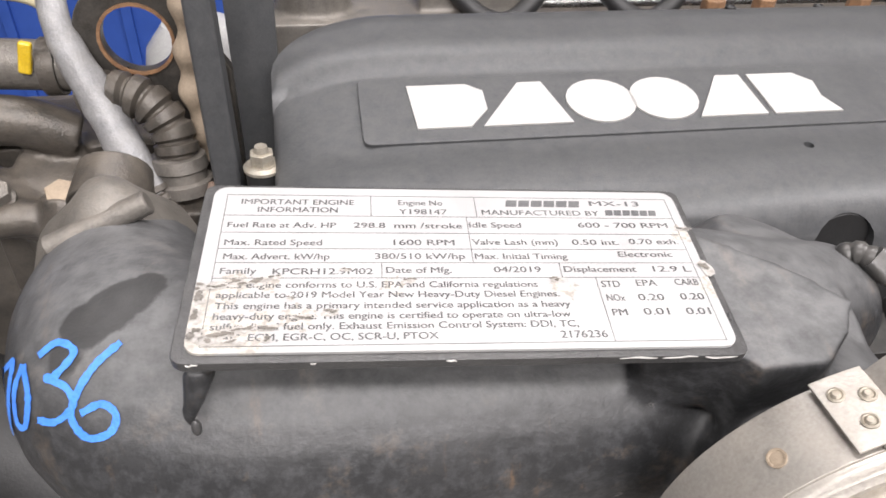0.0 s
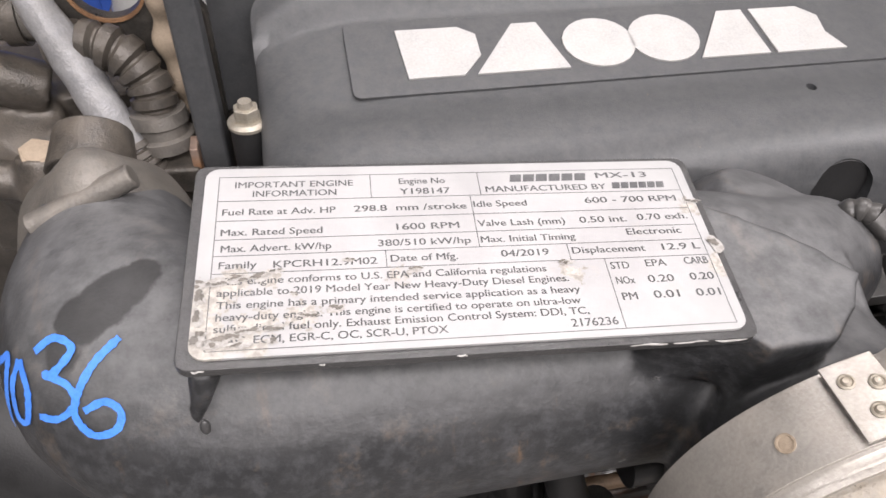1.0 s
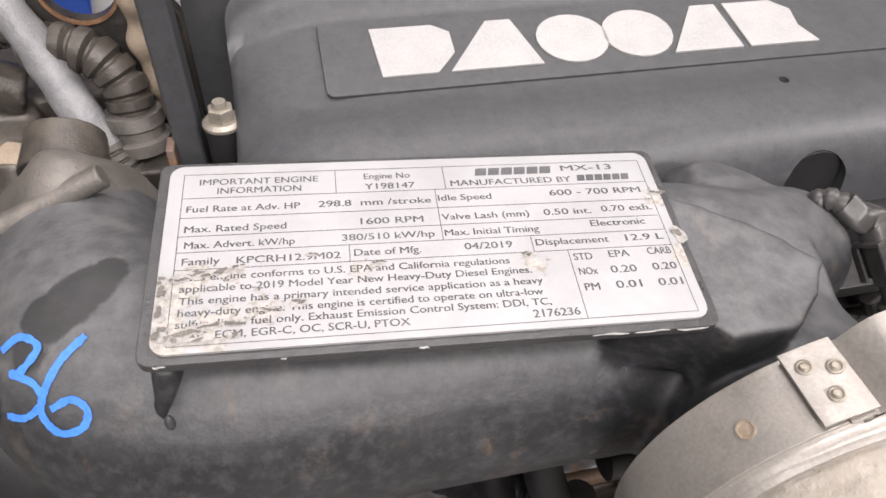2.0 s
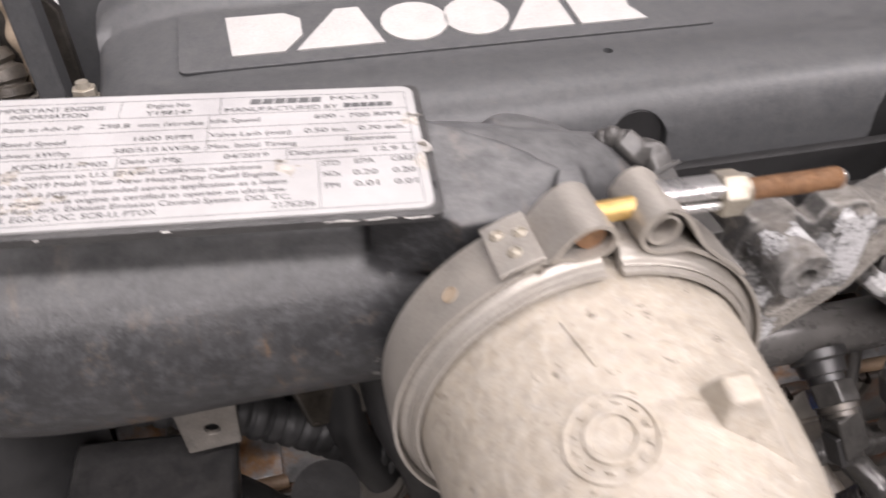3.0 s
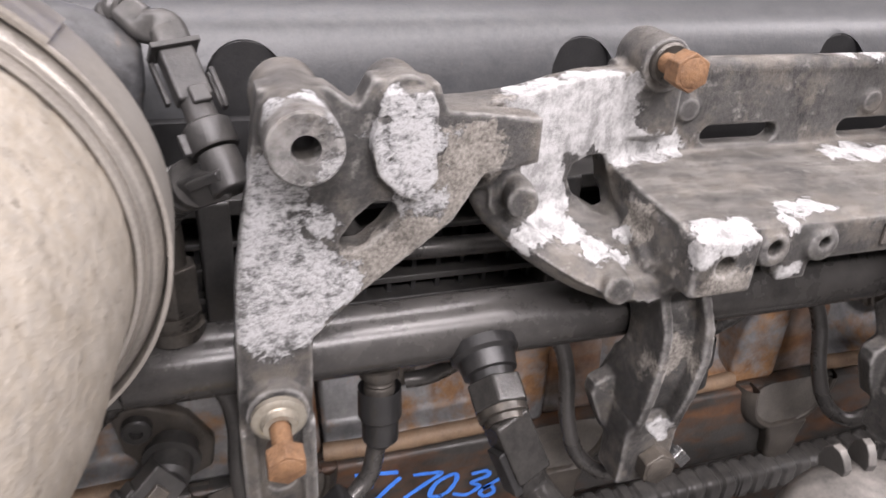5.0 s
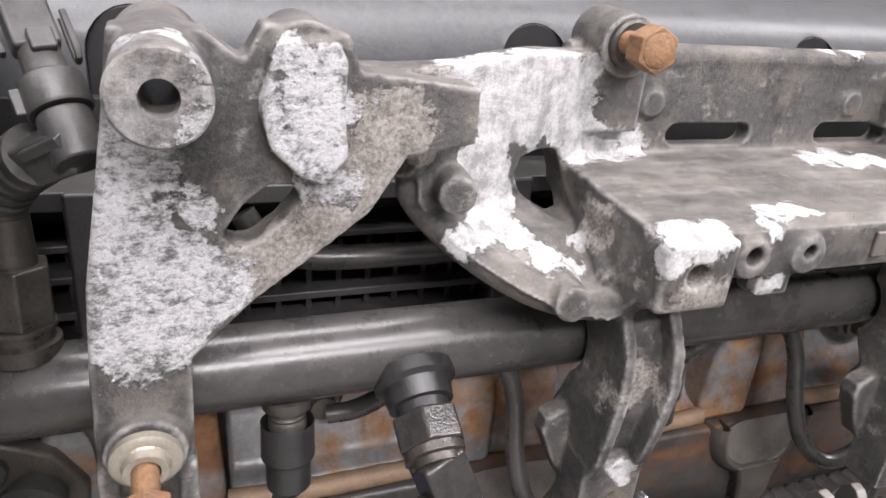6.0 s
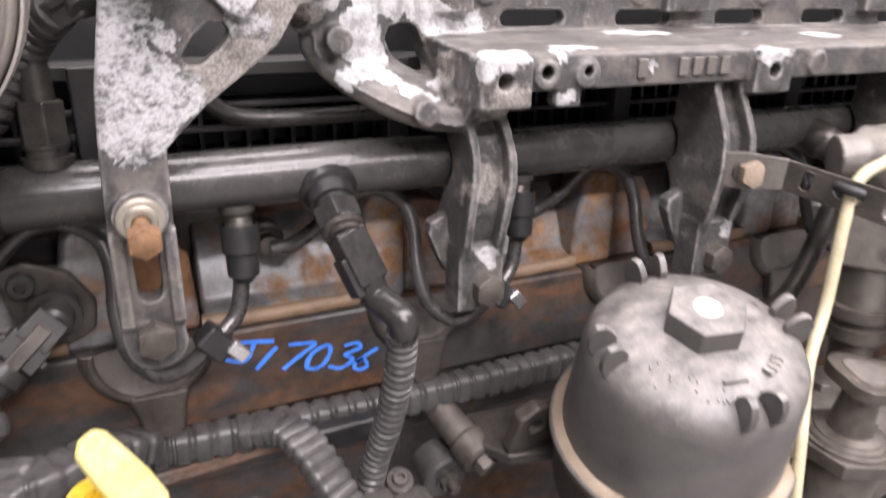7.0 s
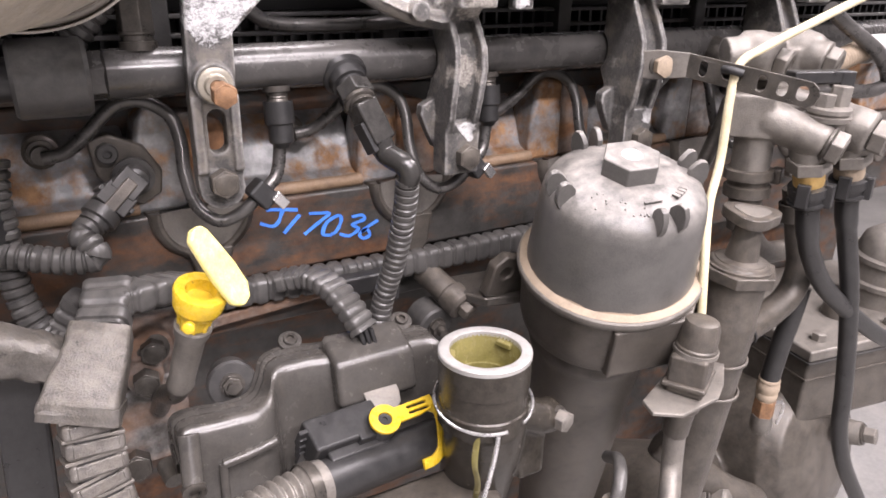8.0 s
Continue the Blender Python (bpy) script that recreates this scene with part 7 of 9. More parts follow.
def rubber_mount(p, d, r, label):
    p, d = V(p), V(d).normalized()
    t = thing("rubber_mount", p, label, "mount", "mounts of the breather lid")
    b = B(); lathe(b, p - d * 0.02, d, [(0, r * 0.9), (0.014, r * 0.9), (0.015, r), (0.02, r), (0.0215, r * 0.9), (0.0215, 0)], 32); part("disc", b, M_DARK, t, bevel=0.0)
    b = B(); lathe(b, p + d * 0.0015, d, [(0, r * 0.5), (0.001, r * 0.5), (0.001, 0)], 20); part("washer", b, M_STEEL_D, t)
    b = B(); hexrod(b, p + d * 0.0022, p + d * 0.007, r * 0.72, 15); part("nut", b, M_STEEL_D, t, bevel=0.0006)
    b = B(); rod(b, p + d * 0.007, p + d * 0.0125, r * 0.23, seg=14); part("stud", b, M_STEEL_D, t)
    return t


rubber_mount((0.1835, 0.138, 0.924), (-0.1, -0.85, 0.25), 0.0165, "dark rubber mount disc with nut beside the lid")
rubber_mount((0.349, 0.158, 0.918), (0.1, -0.8, -0.15), 0.0165, "dusty rubber mount disc with nut behind the filler neck")


def actuator():
    a = thing("valve_plug", (0.25, 0.07, 0.86), "black plug connector with yellow locking lever on a black hose", "connector")
    b = B(); rod(b, (0.318, 0.077, 0.878), (0.214, 0.0605, 0.886), 0.0145, 0.0145, 32); part("barrel", b, M_BLACK, a, "glossy black plastic barrel")
    b = B(); lathe(b, (0.317, 0.077, 0.878), (1, 0.12, -0.08), [(0, 0.0145), (0.004, 0.0135), (0.006, 0.01), (0.006, 0)], 28); part("barrel_end", b, M_BLACK, a)
    rot = basis(V((1, 0.16, -0.08)), (0, -0.4, 0.9)).to_3x3()
    b = B(); box(b, (0.238, 0.0815, 0.9025), (0.024, 0.022, 0.052), rot); blk = part("plug_block", b, M_BLACK, a, bevel=0.002)
    b = B(); box(b, (0.243, 0.074, 0.895), (0.018, 0.016, 0.044), rot); part("plug_skirt", b, M_BLACK, a, bevel=0.002)
    for i in range(4):
        b = B(); box(b, (0.209 + 0.0012, 0.0785 + i * 0.001, 0.911 - i * 0.0055), (0.003, 0.012, 0.006), rot); part("plug_rib", b, M_BLACK, blk, bevel=0.0005)
    b = B(); box(b, (0.2165, 0.066, 0.896), (0.0012, 0.0045, 0.012), rot); part("white_mark", b, M_WHITE, blk)
    b = B(); box(b, (0.219, 0.0665, 0.8895), (0.003, 0.009, 0.007), rot); part("latch", b, M_BLACK, blk, bevel=0.0006)
    b = B(); box(b, (0.2515, 0.0712, 0.9005), (0.006, 0.014, 0.016), rot); part("latch", b, M_BLACK, blk, bevel=0.001)
    up = V((0.02, -0.45, 0.88)).normalized()
    eye = V((0.2632, 0.07, 0.9112))
    m = at_dir(eye, up, (0, 1, 0.4))
    b = B(); prism(b, circle(0, 0, 0.0105, 32), 0.003, m, [circle(0, 0, 0.0046, 18)]); lev = part("lever_eye", b, M_YELLOW, a, "yellow locking lever", bevel=0.0008)
    b = B(); lathe(b, eye - up * 0.003, up, [(0, 0.0044), (0.0045, 0.0044), (0.0045, 0.002), (0.003, 0.002), (0.003, 0)], 16); part("lever_pin", b, M_BLACK, lev)
    b = B(); lathe(b, eye - up * 0.012, up, [(0, 0.009), (0.0115, 0.009), (0.0115, 0)], 20); part("lever_boss", b, M_BLACK, lev)
    b = B(); prism(b, [(0.0085, -0.0056), (0.024, -0.0052), (0.033, -0.0036), (0.037, 0.0), (0.037, 0.0065), (0.028, 0.006), (0.008, 0.0056)], 0.0026, m @ Matrix.Rotation(radians(3), 4, "Z"), [slot(0.0245, 0.0026, 0.015, 0.002, 5), slot(0.0245, -0.0016, 0.015, 0.0018, 5)]); part("lever_arm", b, M_YELLOW, lev, bevel=0.0007)
    b = B(); ladder(b, [(0.297, 0.071, 0.911), (0.3015, 0.069, 0.908), (0.303, 0.066, 0.9), (0.3015, 0.061, 0.8855), (0.295, 0.057, 0.879), (0.2845, 0.055, 0.8785)], 0.0036, 0.0012, up=(0.15, -1, 0.25)); part("lever_hook", b, M_YELLOW, lev)
    b = B(); tube(b, [(0.285, 0.04, 0.852), (0.305, 0.045, 0.85), (0.32, 0.05, 0.85)], 0.006, 12, 0.004, 0.5); part("lower_lever", b, M_YELLOW, a, "second yellow lever")
    # metal bellows
    b = B()
    tube(b, [(0.216, 0.061, 0.886), (0.19, 0.055, 0.889), (0.165, 0.047, 0.89), (0.14, 0.036, 0.888)], lambda s, m: 0.0155 if m < 0.014 else 0.0128 + 0.0018 * math.sin(m * 2 * math.pi / 0.0062), 28, 0.0007)
    part("bellows", b, M_CAST, a, "dusty metal bellows hose")
    b = B(); lathe(b, (0.208, 0.0592, 0.887), (1, 0.2, -0.1), [(-0.006, 0.0162), (-0.0055, 0.0168), (0.0015, 0.0168), (0.002, 0.0162)], 32); part("band", b, M_STEEL_D, a)
    b = B(); span(b, (0.19, 0.02, 0.83), (0.33, 0.07, 0.858)); part("carrier", b, M_CAST_D, a, bevel=0.006)
    return a


actuator()


# ---------------------------------------------------------------- dipstick
def dipstick():
    d = thing("oil_dipstick", (0.15, 0.1, 0.93), "yellow plastic oil dipstick handle in a dark tube", "dipstick")
    ax = V((0.2, -0.32, 0.93)).normalized()
    p = V((0.1625, 0.0815, 1.022))
    b = B(); lathe(b, p - ax * 0.0145, ax, [(0, 0.0085), (0, 0.0118), (0.003, 0.0128), (0.0035, 0.0134), (0.0135, 0.0148), (0.015, 0.0142), (0.0152, 0.012), (0.0145, 0.0085), (0.009, 0.007), (0.009, 0)], 36); part("cup", b, M_YELLOW, d)
    b = B(); lathe(b, p - ax * 0.029, ax, [(0, 0.0072), (0.001, 0.0078), (0.0148, 0.0086), (0.0148, 0)], 28); neck = part("plug", b, M_YELLOW, d)
    for k in range(8):
        o = basis(ax) @ V((math.cos(k * math.pi / 4), math.sin(k * math.pi / 4), 0))
        b = B(); rod(b, p - ax * 0.028 + o * 0.0078, p - ax * 0.0145 + o * 0.0086, 0.0012, 0.0016, 8); part("grip_rib", b, M_YELLOW, neck)
    gm = at_dir(V((0.1715, 0.0745, 1.0365)), V((0.52, -0.78, 0.3)), (-0.42, 0.05, 0.9))
    b = B(); prism(b, [(-0.0075, 0.021), (-0.0025, 0.025), (0.0045, 0.024), (0.0065, 0.02), (0.008, 0.008), (0.0092, -0.004), (0.009, -0.018), (0.005, -0.025), (-0.003, -0.026), (-0.008, -0.021), (-0.009, -0.006), (-0.0085, 0.008)], 0.005, gm @ Matrix.Translation((0, 0, -0.0025))); part("grip", b, M_YELLOW_GLARE, d, "flat yellow pull grip, its colour paled for glare", bevel=0.002)
    b = B(); lathe(b, (0.152, 0.0715, 1.006), (-0.3, -0.9, 0.1), [(-0.002, 0.0032), (0.0012, 0.0032), (0.002, 0.002), (0.002, 0)], 14); part("pin", b, M_YELLOW, d)
    q = p - ax * 0.026
    b = B(); lathe(b, q - ax * 0.05, ax, [(0, 0.0072), (0.004, 0.0082), (0.007, 0.0076), (0.04, 0.0082), (0.044, 0.0098), (0.05, 0.0106), (0.051, 0.0098), (0.051, 0.007)], 28); part("tube", b, M_CAST, d, "dusty grey metal guide tube")
    b = B(); tube(b, [q - ax * 0.048, q - ax * 0.056 + V((0, 0.003, 0)), (0.1445, 0.122, 0.938), (0.142, 0.145, 0.925), (0.14, 0.17, 0.9)], 0.0064, 18, 0.004); part("lower_tube", b, M_STEEL_D, d)
    return d


dipstick()


# ---------------------------------------------------------------- big wrapped harness beside the lid
def big_harness():
    h = thing("wrapped_harness", (0.095, 0.09, 0.86), "thick grey wrapped wiring harness with square ribbed conduit", "conduit")
    b = B(); ladder(b, [(0.1125, 0.1145, 0.9935), (0.1085, 0.106, 0.9865), (0.102, 0.0975, 0.975), (0.0972, 0.0928, 0.9655), (0.0958, 0.0916, 0.9615)], lambda s: 0.0158 + 0.004 * s, lambda s: 0.0115 + 0.0015 * s, up=(-0.1, -0.8, 0.6), step=0.0012, corner=0.13); wobble(b, 0.0016, 40); wobble(b, 0.0007, 130); wobble(b, 0.0003, 300); part("wrap", b, M_WRAP, h, "dusty grey folded cloth wrap")
    # frayed lower edge of the wrap
    b = B(); ladder(b, [(0.0972, 0.0926, 0.966), (0.0955, 0.0914, 0.961), (0.095, 0.0912, 0.9592)], lambda s: 0.02 + 0.0006 * s, 0.0134, up=(-0.1, -0.8, 0.6), step=0.0008, corner=0.1); wobble(b, 0.0011, 160); part("wrap_hem", b, M_WRAP, h)
    line = spline([V((0.0985, 0.0935, 0.968)), V((0.0972, 0.0915, 0.945)), V((0.0965, 0.09, 0.92)), V((0.0985, 0.089, 0.895)), V((0.1, 0.088, 0.86)), V((0.1, 0.09, 0.82))], 0.0245)
    b = B(); ladder(b, [tuple(p) for p in line], 0.0115, 0.0085, up=(0.15, -0.9, 0.3), step=0.004); core = part("conduit_core", b, M_BLACK, h)
    rng = random.Random(3)
    for p, q in zip(line, line[1:]):
        m = basis(V((0.15, -0.9, 0.3)), q - p).to_3x3() @ Matrix.Rotation(rng.uniform(-0.07, 0.07), 3, "Z")
        c = (p + q) / 2 + V((rng.uniform(-0.0008, 0.0008), 0, 0))
        ln = (q - p).length
        b = B(); box(b, c, (0.0305, ln * 0.86, 0.0195), m); rib = part("conduit_rib", b, M_WRAP, core, "square grey conduit rib", bevel=0.003)
        b = B(); box(b, c + m @ V((0, 0, 0.0095)), (0.0235, ln * 0.62, 0.0022), m); part("raised_field", b, M_WRAP, rib, bevel=0.001)
        b = B(); box(b, p, (0.0315, 0.0022, 0.0185), m @ Matrix.Rotation(rng.uniform(-0.08, 0.08), 3, "Z")); part("conduit_wire", b, M_CAST, core, bevel=0.0006)
    b = B(); ladder(b, [(0.121, 0.142, 1.006), (0.1185, 0.131, 1.003), (0.115, 0.121, 0.9975), (0.1125, 0.115, 0.9935)], 0.0138, 0.0095, 0.0105, 0.0014); part("neck_conduit", b, M_LOOM, h)
    b = B(); ladder(b, [(0.178, 0.172, 0.983), (0.16, 0.154, 0.995), (0.141, 0.137, 1.002), (0.124, 0.131, 1.003)], 0.0118, 0.0085, 0.0115, 0.0014); part("upper_conduit", b, M_LOOM, h)
    b = B(); ladder(b, [(0.03, 0.135, 0.99), (0.05, 0.13, 0.99), (0.072, 0.125, 0.984), (0.09, 0.122, 0.976), (0.098, 0.124, 0.968)], lambda s: 0.013, lambda s: 0.017 - 0.009 * s * s, step=0.0014, corner=0.3); wobble(b, 0.0028, 55); wobble(b, 0.0008, 200); part("foil_boot", b, M_WRAP, h, "crumpled grey foil boot")
    b = B(); ladder(b, [(0.105, 0.15, 1.0), (0.096, 0.155, 0.985), (0.088, 0.16, 0.972), (0.083, 0.165, 0.96)], 0.009, 0.008, 0.0095, 0.0013); part("side_conduit", b, M_LOOM, h)
    return h


big_harness()


def side_castings():
    """Rusty brackets and bolts low on the block."""
    s = thing("mount_casting", (0.14, 0.185, 0.85), "rusty cast mount with dark bolts on the block", "bracket")
    b = B()
    box(b, (0.14, 0.2, 0.935), (0.05, 0.03, 0.05)); rod(b, (0.141, 0.175, 0.944), (0.141, 0.2, 0.944), 0.0145, 0.016, 20); rod(b, (0.134, 0.17, 0.926), (0.134, 0.2, 0.926), 0.0125, 0.014, 20)
    box(b, (0.13, 0.19, 0.885), (0.06, 0.03, 0.06))
    part("mount_body", b, M_BLOCK, s, voxel=0.0016)
    hex_bolt(s, (0.1415, 0.174, 0.944), (-0.1, -1, 0.1), 0.015, 0.009, M_STEEL_D, 0.011)
    hex_bolt(s, (0.1345, 0.168, 0.926), (-0.1, -1, 0), 0.016, 0.01, M_STEEL_D, 0.0)
    hex_bolt(s, (0.12, 0.155, 0.873), (-0.1, -1, 0.2), 0.017, 0.012, M_STEEL_D, 0.0)
    b = B(); rod(b, (0.139, 0.13, 0.868), (0.137, 0.145, 0.872), 0.0062, 0.007, 14); part("stud", b, M_STEEL_D, s)
    # rust bar seen between harness and lid
    b = B(); box(b, (0.24, 0.193, 0.951), (0.22, 0.014, 0.009), Matrix.Rotation(radians(-4), 3, "Y")); part("rust_bar", b, M_BLOCK, s, bevel=0.002)
    b = B(); box(b, (0.06, 0.165, 0.9), (0.028, 0.02, 0.13), Matrix.Rotation(radians(4), 3, "Y")); part("dark_post", b, M_BLACK, s, bevel=0.003)
    return s


side_castings()


def dowel():
    d = thing("spacer_post", (0.36, 0.16, 0.93), "dark cast spacer post with hex end near the filter", "spacer")
    b = B(); lathe(b, (0.353, 0.186, 0.955), V((0.016, -0.05, -0.022)), [(0, 0.0105), (0.03, 0.0105), (0.032, 0.0125), (0.046, 0.0125), (0.048, 0.0105), (0.048, 0)], 28); part("post", b, M_CAST_D, d)
    hex_bolt(d, V((0.353, 0.186, 0.955)) + V((0.016, -0.05, -0.022)).normalized() * 0.048, (0.016, -0.05, -0.022), 0.0125, 0.008, M_CAST_D)
    b = B(); prism(b, [(0.36, 0.15), (0.375, 0.125), (0.405, 0.118), (0.425, 0.13), (0.425, 0.17), (0.37, 0.175)], 0.008, Matrix.Translation((0, 0, 0.942))); part("foot_plate", b, M_STEEL_D, d, bevel=0.002)
    return d


dowel()


# ---------------------------------------------------------------- perforated strip and cream tube
def strip():
    s = thing("perforated_strip", (0.51, 0.108, 1.11), "slotted steel hanger strip bolted to the bracket leg", "bracket")
    a, c, e = V((0.5015, 0.1035, 1.1205)), V((0.5145, 0.086, 1.1215)), V((0.543, 0.0, 1.11))
    d = (e - c).normalized()
    n = d.cross(V((0, 0, 1))).normalized()
    m = Matrix((d, n.cross(d) * -1, n)).transposed().to_4x4()
    m.translation = c
    L = (e - c).length
    o = [(0, -0.0085), (L - 0.006, -0.0085), (L - 0.001, -0.005), (L, 0), (L - 0.001, 0.005), (L - 0.006, 0.0085), (0, 0.0085)]
    b = B(); prism(b, o, 0.002, m, [slot(0.012, 0, 0.006, 0.0105, 5), slot(0.033, -0.001, 0.015, 0.0085, 5), slot(0.054, 0, 0.0062, 0.011, 5), slot(0.068, 0, 0.0065, 0.0095, 5), slot(0.081, 0, 0.0075, 0.0095, 5)]); part("strip_arm", b, M_STEEL_D, s, bevel=0.0005)
    d2 = (c - a)
    n2 = d2.cross(V((0, 0, 1))).normalized()
    m2 = Matrix((d2.normalized(), V((0, 0, 1)), n2)).transposed().to_4x4()
    m2.translation = a
    b = B(); prism(b, [(-0.012, -0.0095), (0.0, -0.0105), (d2.length + 0.001, -0.0085), (d2.length + 0.001, 0.0085), (0.0, 0.0105), (-0.012, 0.0095)], 0.002, m2); part("strip_foot", b, M_CAST, s, bevel=0.0006)
    hex_bolt(s, (0.505, 0.1015, 1.1195), (-0.35, -1, 0), 0.014, 0.007, M_COLLAR, 0.0095)
    b = B(); tube(b, [m @ V((0.027, -0.0035, 0.003)), m @ V((0.033, -0.0045, 0.006)), m @ V((0.0405, -0.0035, 0.003))], 0.0028, 10, 0.002); part("keeper", b, M_RUBBER, s)
    return s


strip()


def far_lines():
    h = thing("braided_hose", (0.74, 0.1, 1.1), "tan braided hose with a white sleeve beside the valve block", "hose")
    b = B(); tube(b, [(0.7, 0.1, 1.107), (0.7105, 0.1, 1.1116), (0.7301, 0.1, 1.1174), (0.75, 0.1, 1.122)], lambda s, m: 0.0095 + 0.0006 * math.sin(m * 2 * math.pi / 0.0035), 20, 0.0006); part("braid", b, M_COLLAR, h)
    b = B(); tube(b, [(0.748, 0.1, 1.1215), (0.7824, 0.1, 1.1215), (0.85, 0.1, 1.12)], 0.0125, 22, 0.004); part("sleeve", b, M_WHITE, h, "dirty white sleeve")
    line("return_line", [(0.6882, 0.1, 1.1569), (0.7125, 0.098, 1.1429), (0.7402, 0.085, 1.1232), (0.7643, 0.085, 1.1049), (0.7721, 0.087, 1.0919), (0.7545, 0.09, 1.0864), (0.7207, 0.095, 1.0876), (0.69, 0.1, 1.088)], 0.0062, M_PIPE, "thin bent grey steel line beside the braided hose", "pipe")
    return h


far_lines()


def low_plug():
    c = thing("lower_plug", (0.392, -0.015, 0.83), "dusty grey cable plug under the filter", "connector")
    b = B(); lathe(b, (0.3905, -0.012, 0.87), (-0.1, -0.25, 1), [(-0.05, 0), (-0.05, 0.009), (0, 0.0105), (0.004, 0.0125), (0.014, 0.0125), (0.0155, 0.0105), (0.024, 0.0095), (0.024, 0)], 24); part("plug_body", b, M_CAST_D, c)
    b = B(); box(b, (0.389, -0.026, 0.878), (0.009, 0.006, 0.012), Matrix.Rotation(radians(15), 3, "X")); part("latch", b, M_CAST_D, c, bevel=0.001)
    b = B(); tube(b, [(0.388, -0.018, 0.892), (0.396, -0.012, 0.905), (0.41, 0.005, 0.905), (0.425, 0.03, 0.885)], 0.0045, 14, 0.004); part("cable", b, M_LOOM, c)
    c.location.z -= 0.035
    return c


low_plug()
line("cream_tube", [(0.482, 0.012, 0.945), (0.4889, 0.024, 0.9955), (0.504, 0.04, 1.03), (0.518, 0.048, 1.06), (0.5225, 0.052, 1.1045), (0.5304, 0.055, 1.1251), (0.55, 0.053, 1.135), (0.584, 0.05, 1.148), (0.669, 0.05, 1.174), (0.78, 0.06, 1.2)], 0.0031, M_TUBE, "thin cream plastic tube threaded through the strip", "tube")


# ---------------------------------------------------------------- fuel hand pump and pipes on the far side of the filter
def hand_pump():
    p = thing("hand_primer_pump", (0.545, 0.035, 0.84), "grey hand primer pump with flat knob", "pump")
    ax = V((0.02, -0.06, 1)).normalized()
    o = V((0.5335, 0.03, 0.966))
    b = B()
    m = at_dir(o + ax * 0.052, ax, (0.3, 1, 0))
    prism(b, [(0.019 * math.cos(radians(a)) * (1 + 0.14 * math.cos(radians(3 * a))), 0.019 * math.sin(radians(a)) * (1 + 0.14 * math.cos(radians(3 * a)))) for a in range(0, 360, 12)], 0.008, m); kn = part("knob", b, M_CAST_D, p, bevel=0.002)
    b = B(); prism(b, [(0.012 * math.cos(radians(a)) * (1 + 0.14 * math.cos(radians(3 * a))), 0.012 * math.sin(radians(a)) * (1 + 0.14 * math.cos(radians(3 * a)))) for a in range(0, 360, 12)], 0.001, m @ Matrix.Translation((0, 0, 0.0076))); part("knob_field", b, M_CAST, kn, bevel=0.0004)
    b = B(); lathe(b, o + ax * 0.02, ax, [(0, 0.0125), (0.003, 0.0125), (0.004, 0.0095), (0.012, 0.0085), (0.033, 0.0085)], 24); part("stem", b, M_CAST_D, p)
    b = B(); hexrod(b, o + ax * 0.008, o + ax * 0.017, 0.05, 8); part("hex_cap", b, M_CAST_D, p, bevel=0.001)
    b = B(); lathe(b, o + ax * 0.018, ax, [(-0.001, 0.0235), (0.0008, 0.0235), (0.0012, 0.0215), (0.003, 0.0205), (0.0035, 0.018), (0.0045, 0.0175), (0.006, 0.012), (0.0075, 0.0118), (0.008, 0.0095), (0.008, 0)], 32); part("cap_ring", b, M_CAST_D, p)
    b = B(); lathe(b, o - ax * 0.13, ax, [(-0.08, 0), (-0.08, 0.016), (0, 0.019), (0.09, 0.0222), (0.103, 0.0228), (0.105, 0.0215), (0.138, 0.0218), (0.138, 0)], 36); part("barrel", b, M_CAST_D, p)
    for z in (0.02, 0.05):
        b = B(); lathe(b, o - ax * (0.04 + z), ax, [(-0.0015, 0.022), (-0.001, 0.0235), (0.001, 0.0235), (0.0015, 0.022)], 32); part("barrel_ring", b, M_CAST_D, p)
    return p


hand_pump()


def rigid_pipe():
    t = thing("fuel_pipe", (0.6, 0.05, 0.9), "dusty bent metal fuel pipe with clamp band", "pipe")
    b = B(); tube(b, [(0.556, 0.045, 0.9), (0.585, 0.048, 0.908), (0.615, 0.05, 0.915), (0.638, 0.051, 0.927), (0.648, 0.053, 0.95), (0.643, 0.057, 0.98), (0.635, 0.062, 1.02)], 0.0115, 20, 0.004); part("pipe", b, M_CAST_D, t)
    b = B(); lathe(b, (0.637, 0.06, 1.0), (-0.15, 0.1, 1), [(-0.008, 0.0118), (-0.0075, 0.0135), (0.0075, 0.0135), (0.008, 0.0118)], 24); part("sleeve", b, M_CAST_D, t)
    b = B(); lathe(b, (0.58, 0.0475, 0.9065), (1, 0.1, 0.28), [(-0.001, 0.011), (-0.001, 0.0128), (0.001, 0.0128), (0.001, 0.011)], 24); part("band", b, M_RUBBER, t)
    b = B(); tube(b, [(0.6, 0.08, 0.985), (0.62, 0.085, 0.97), (0.65, 0.09, 0.95), (0.7, 0.1, 0.94)], 0.01, 16, 0.006); part("rear_pipe", b, M_CAST_D, t)
    b = B(); tube(b, [(0.535, 0.11, 1.01), (0.57, 0.11, 1.03), (0.6, 0.12, 1.06), (0.62, 0.13, 1.08)], 0.0065, 16, 0.006); part("small_pipe", b, M_STEEL_D, t)
    return t


rigid_pipe()


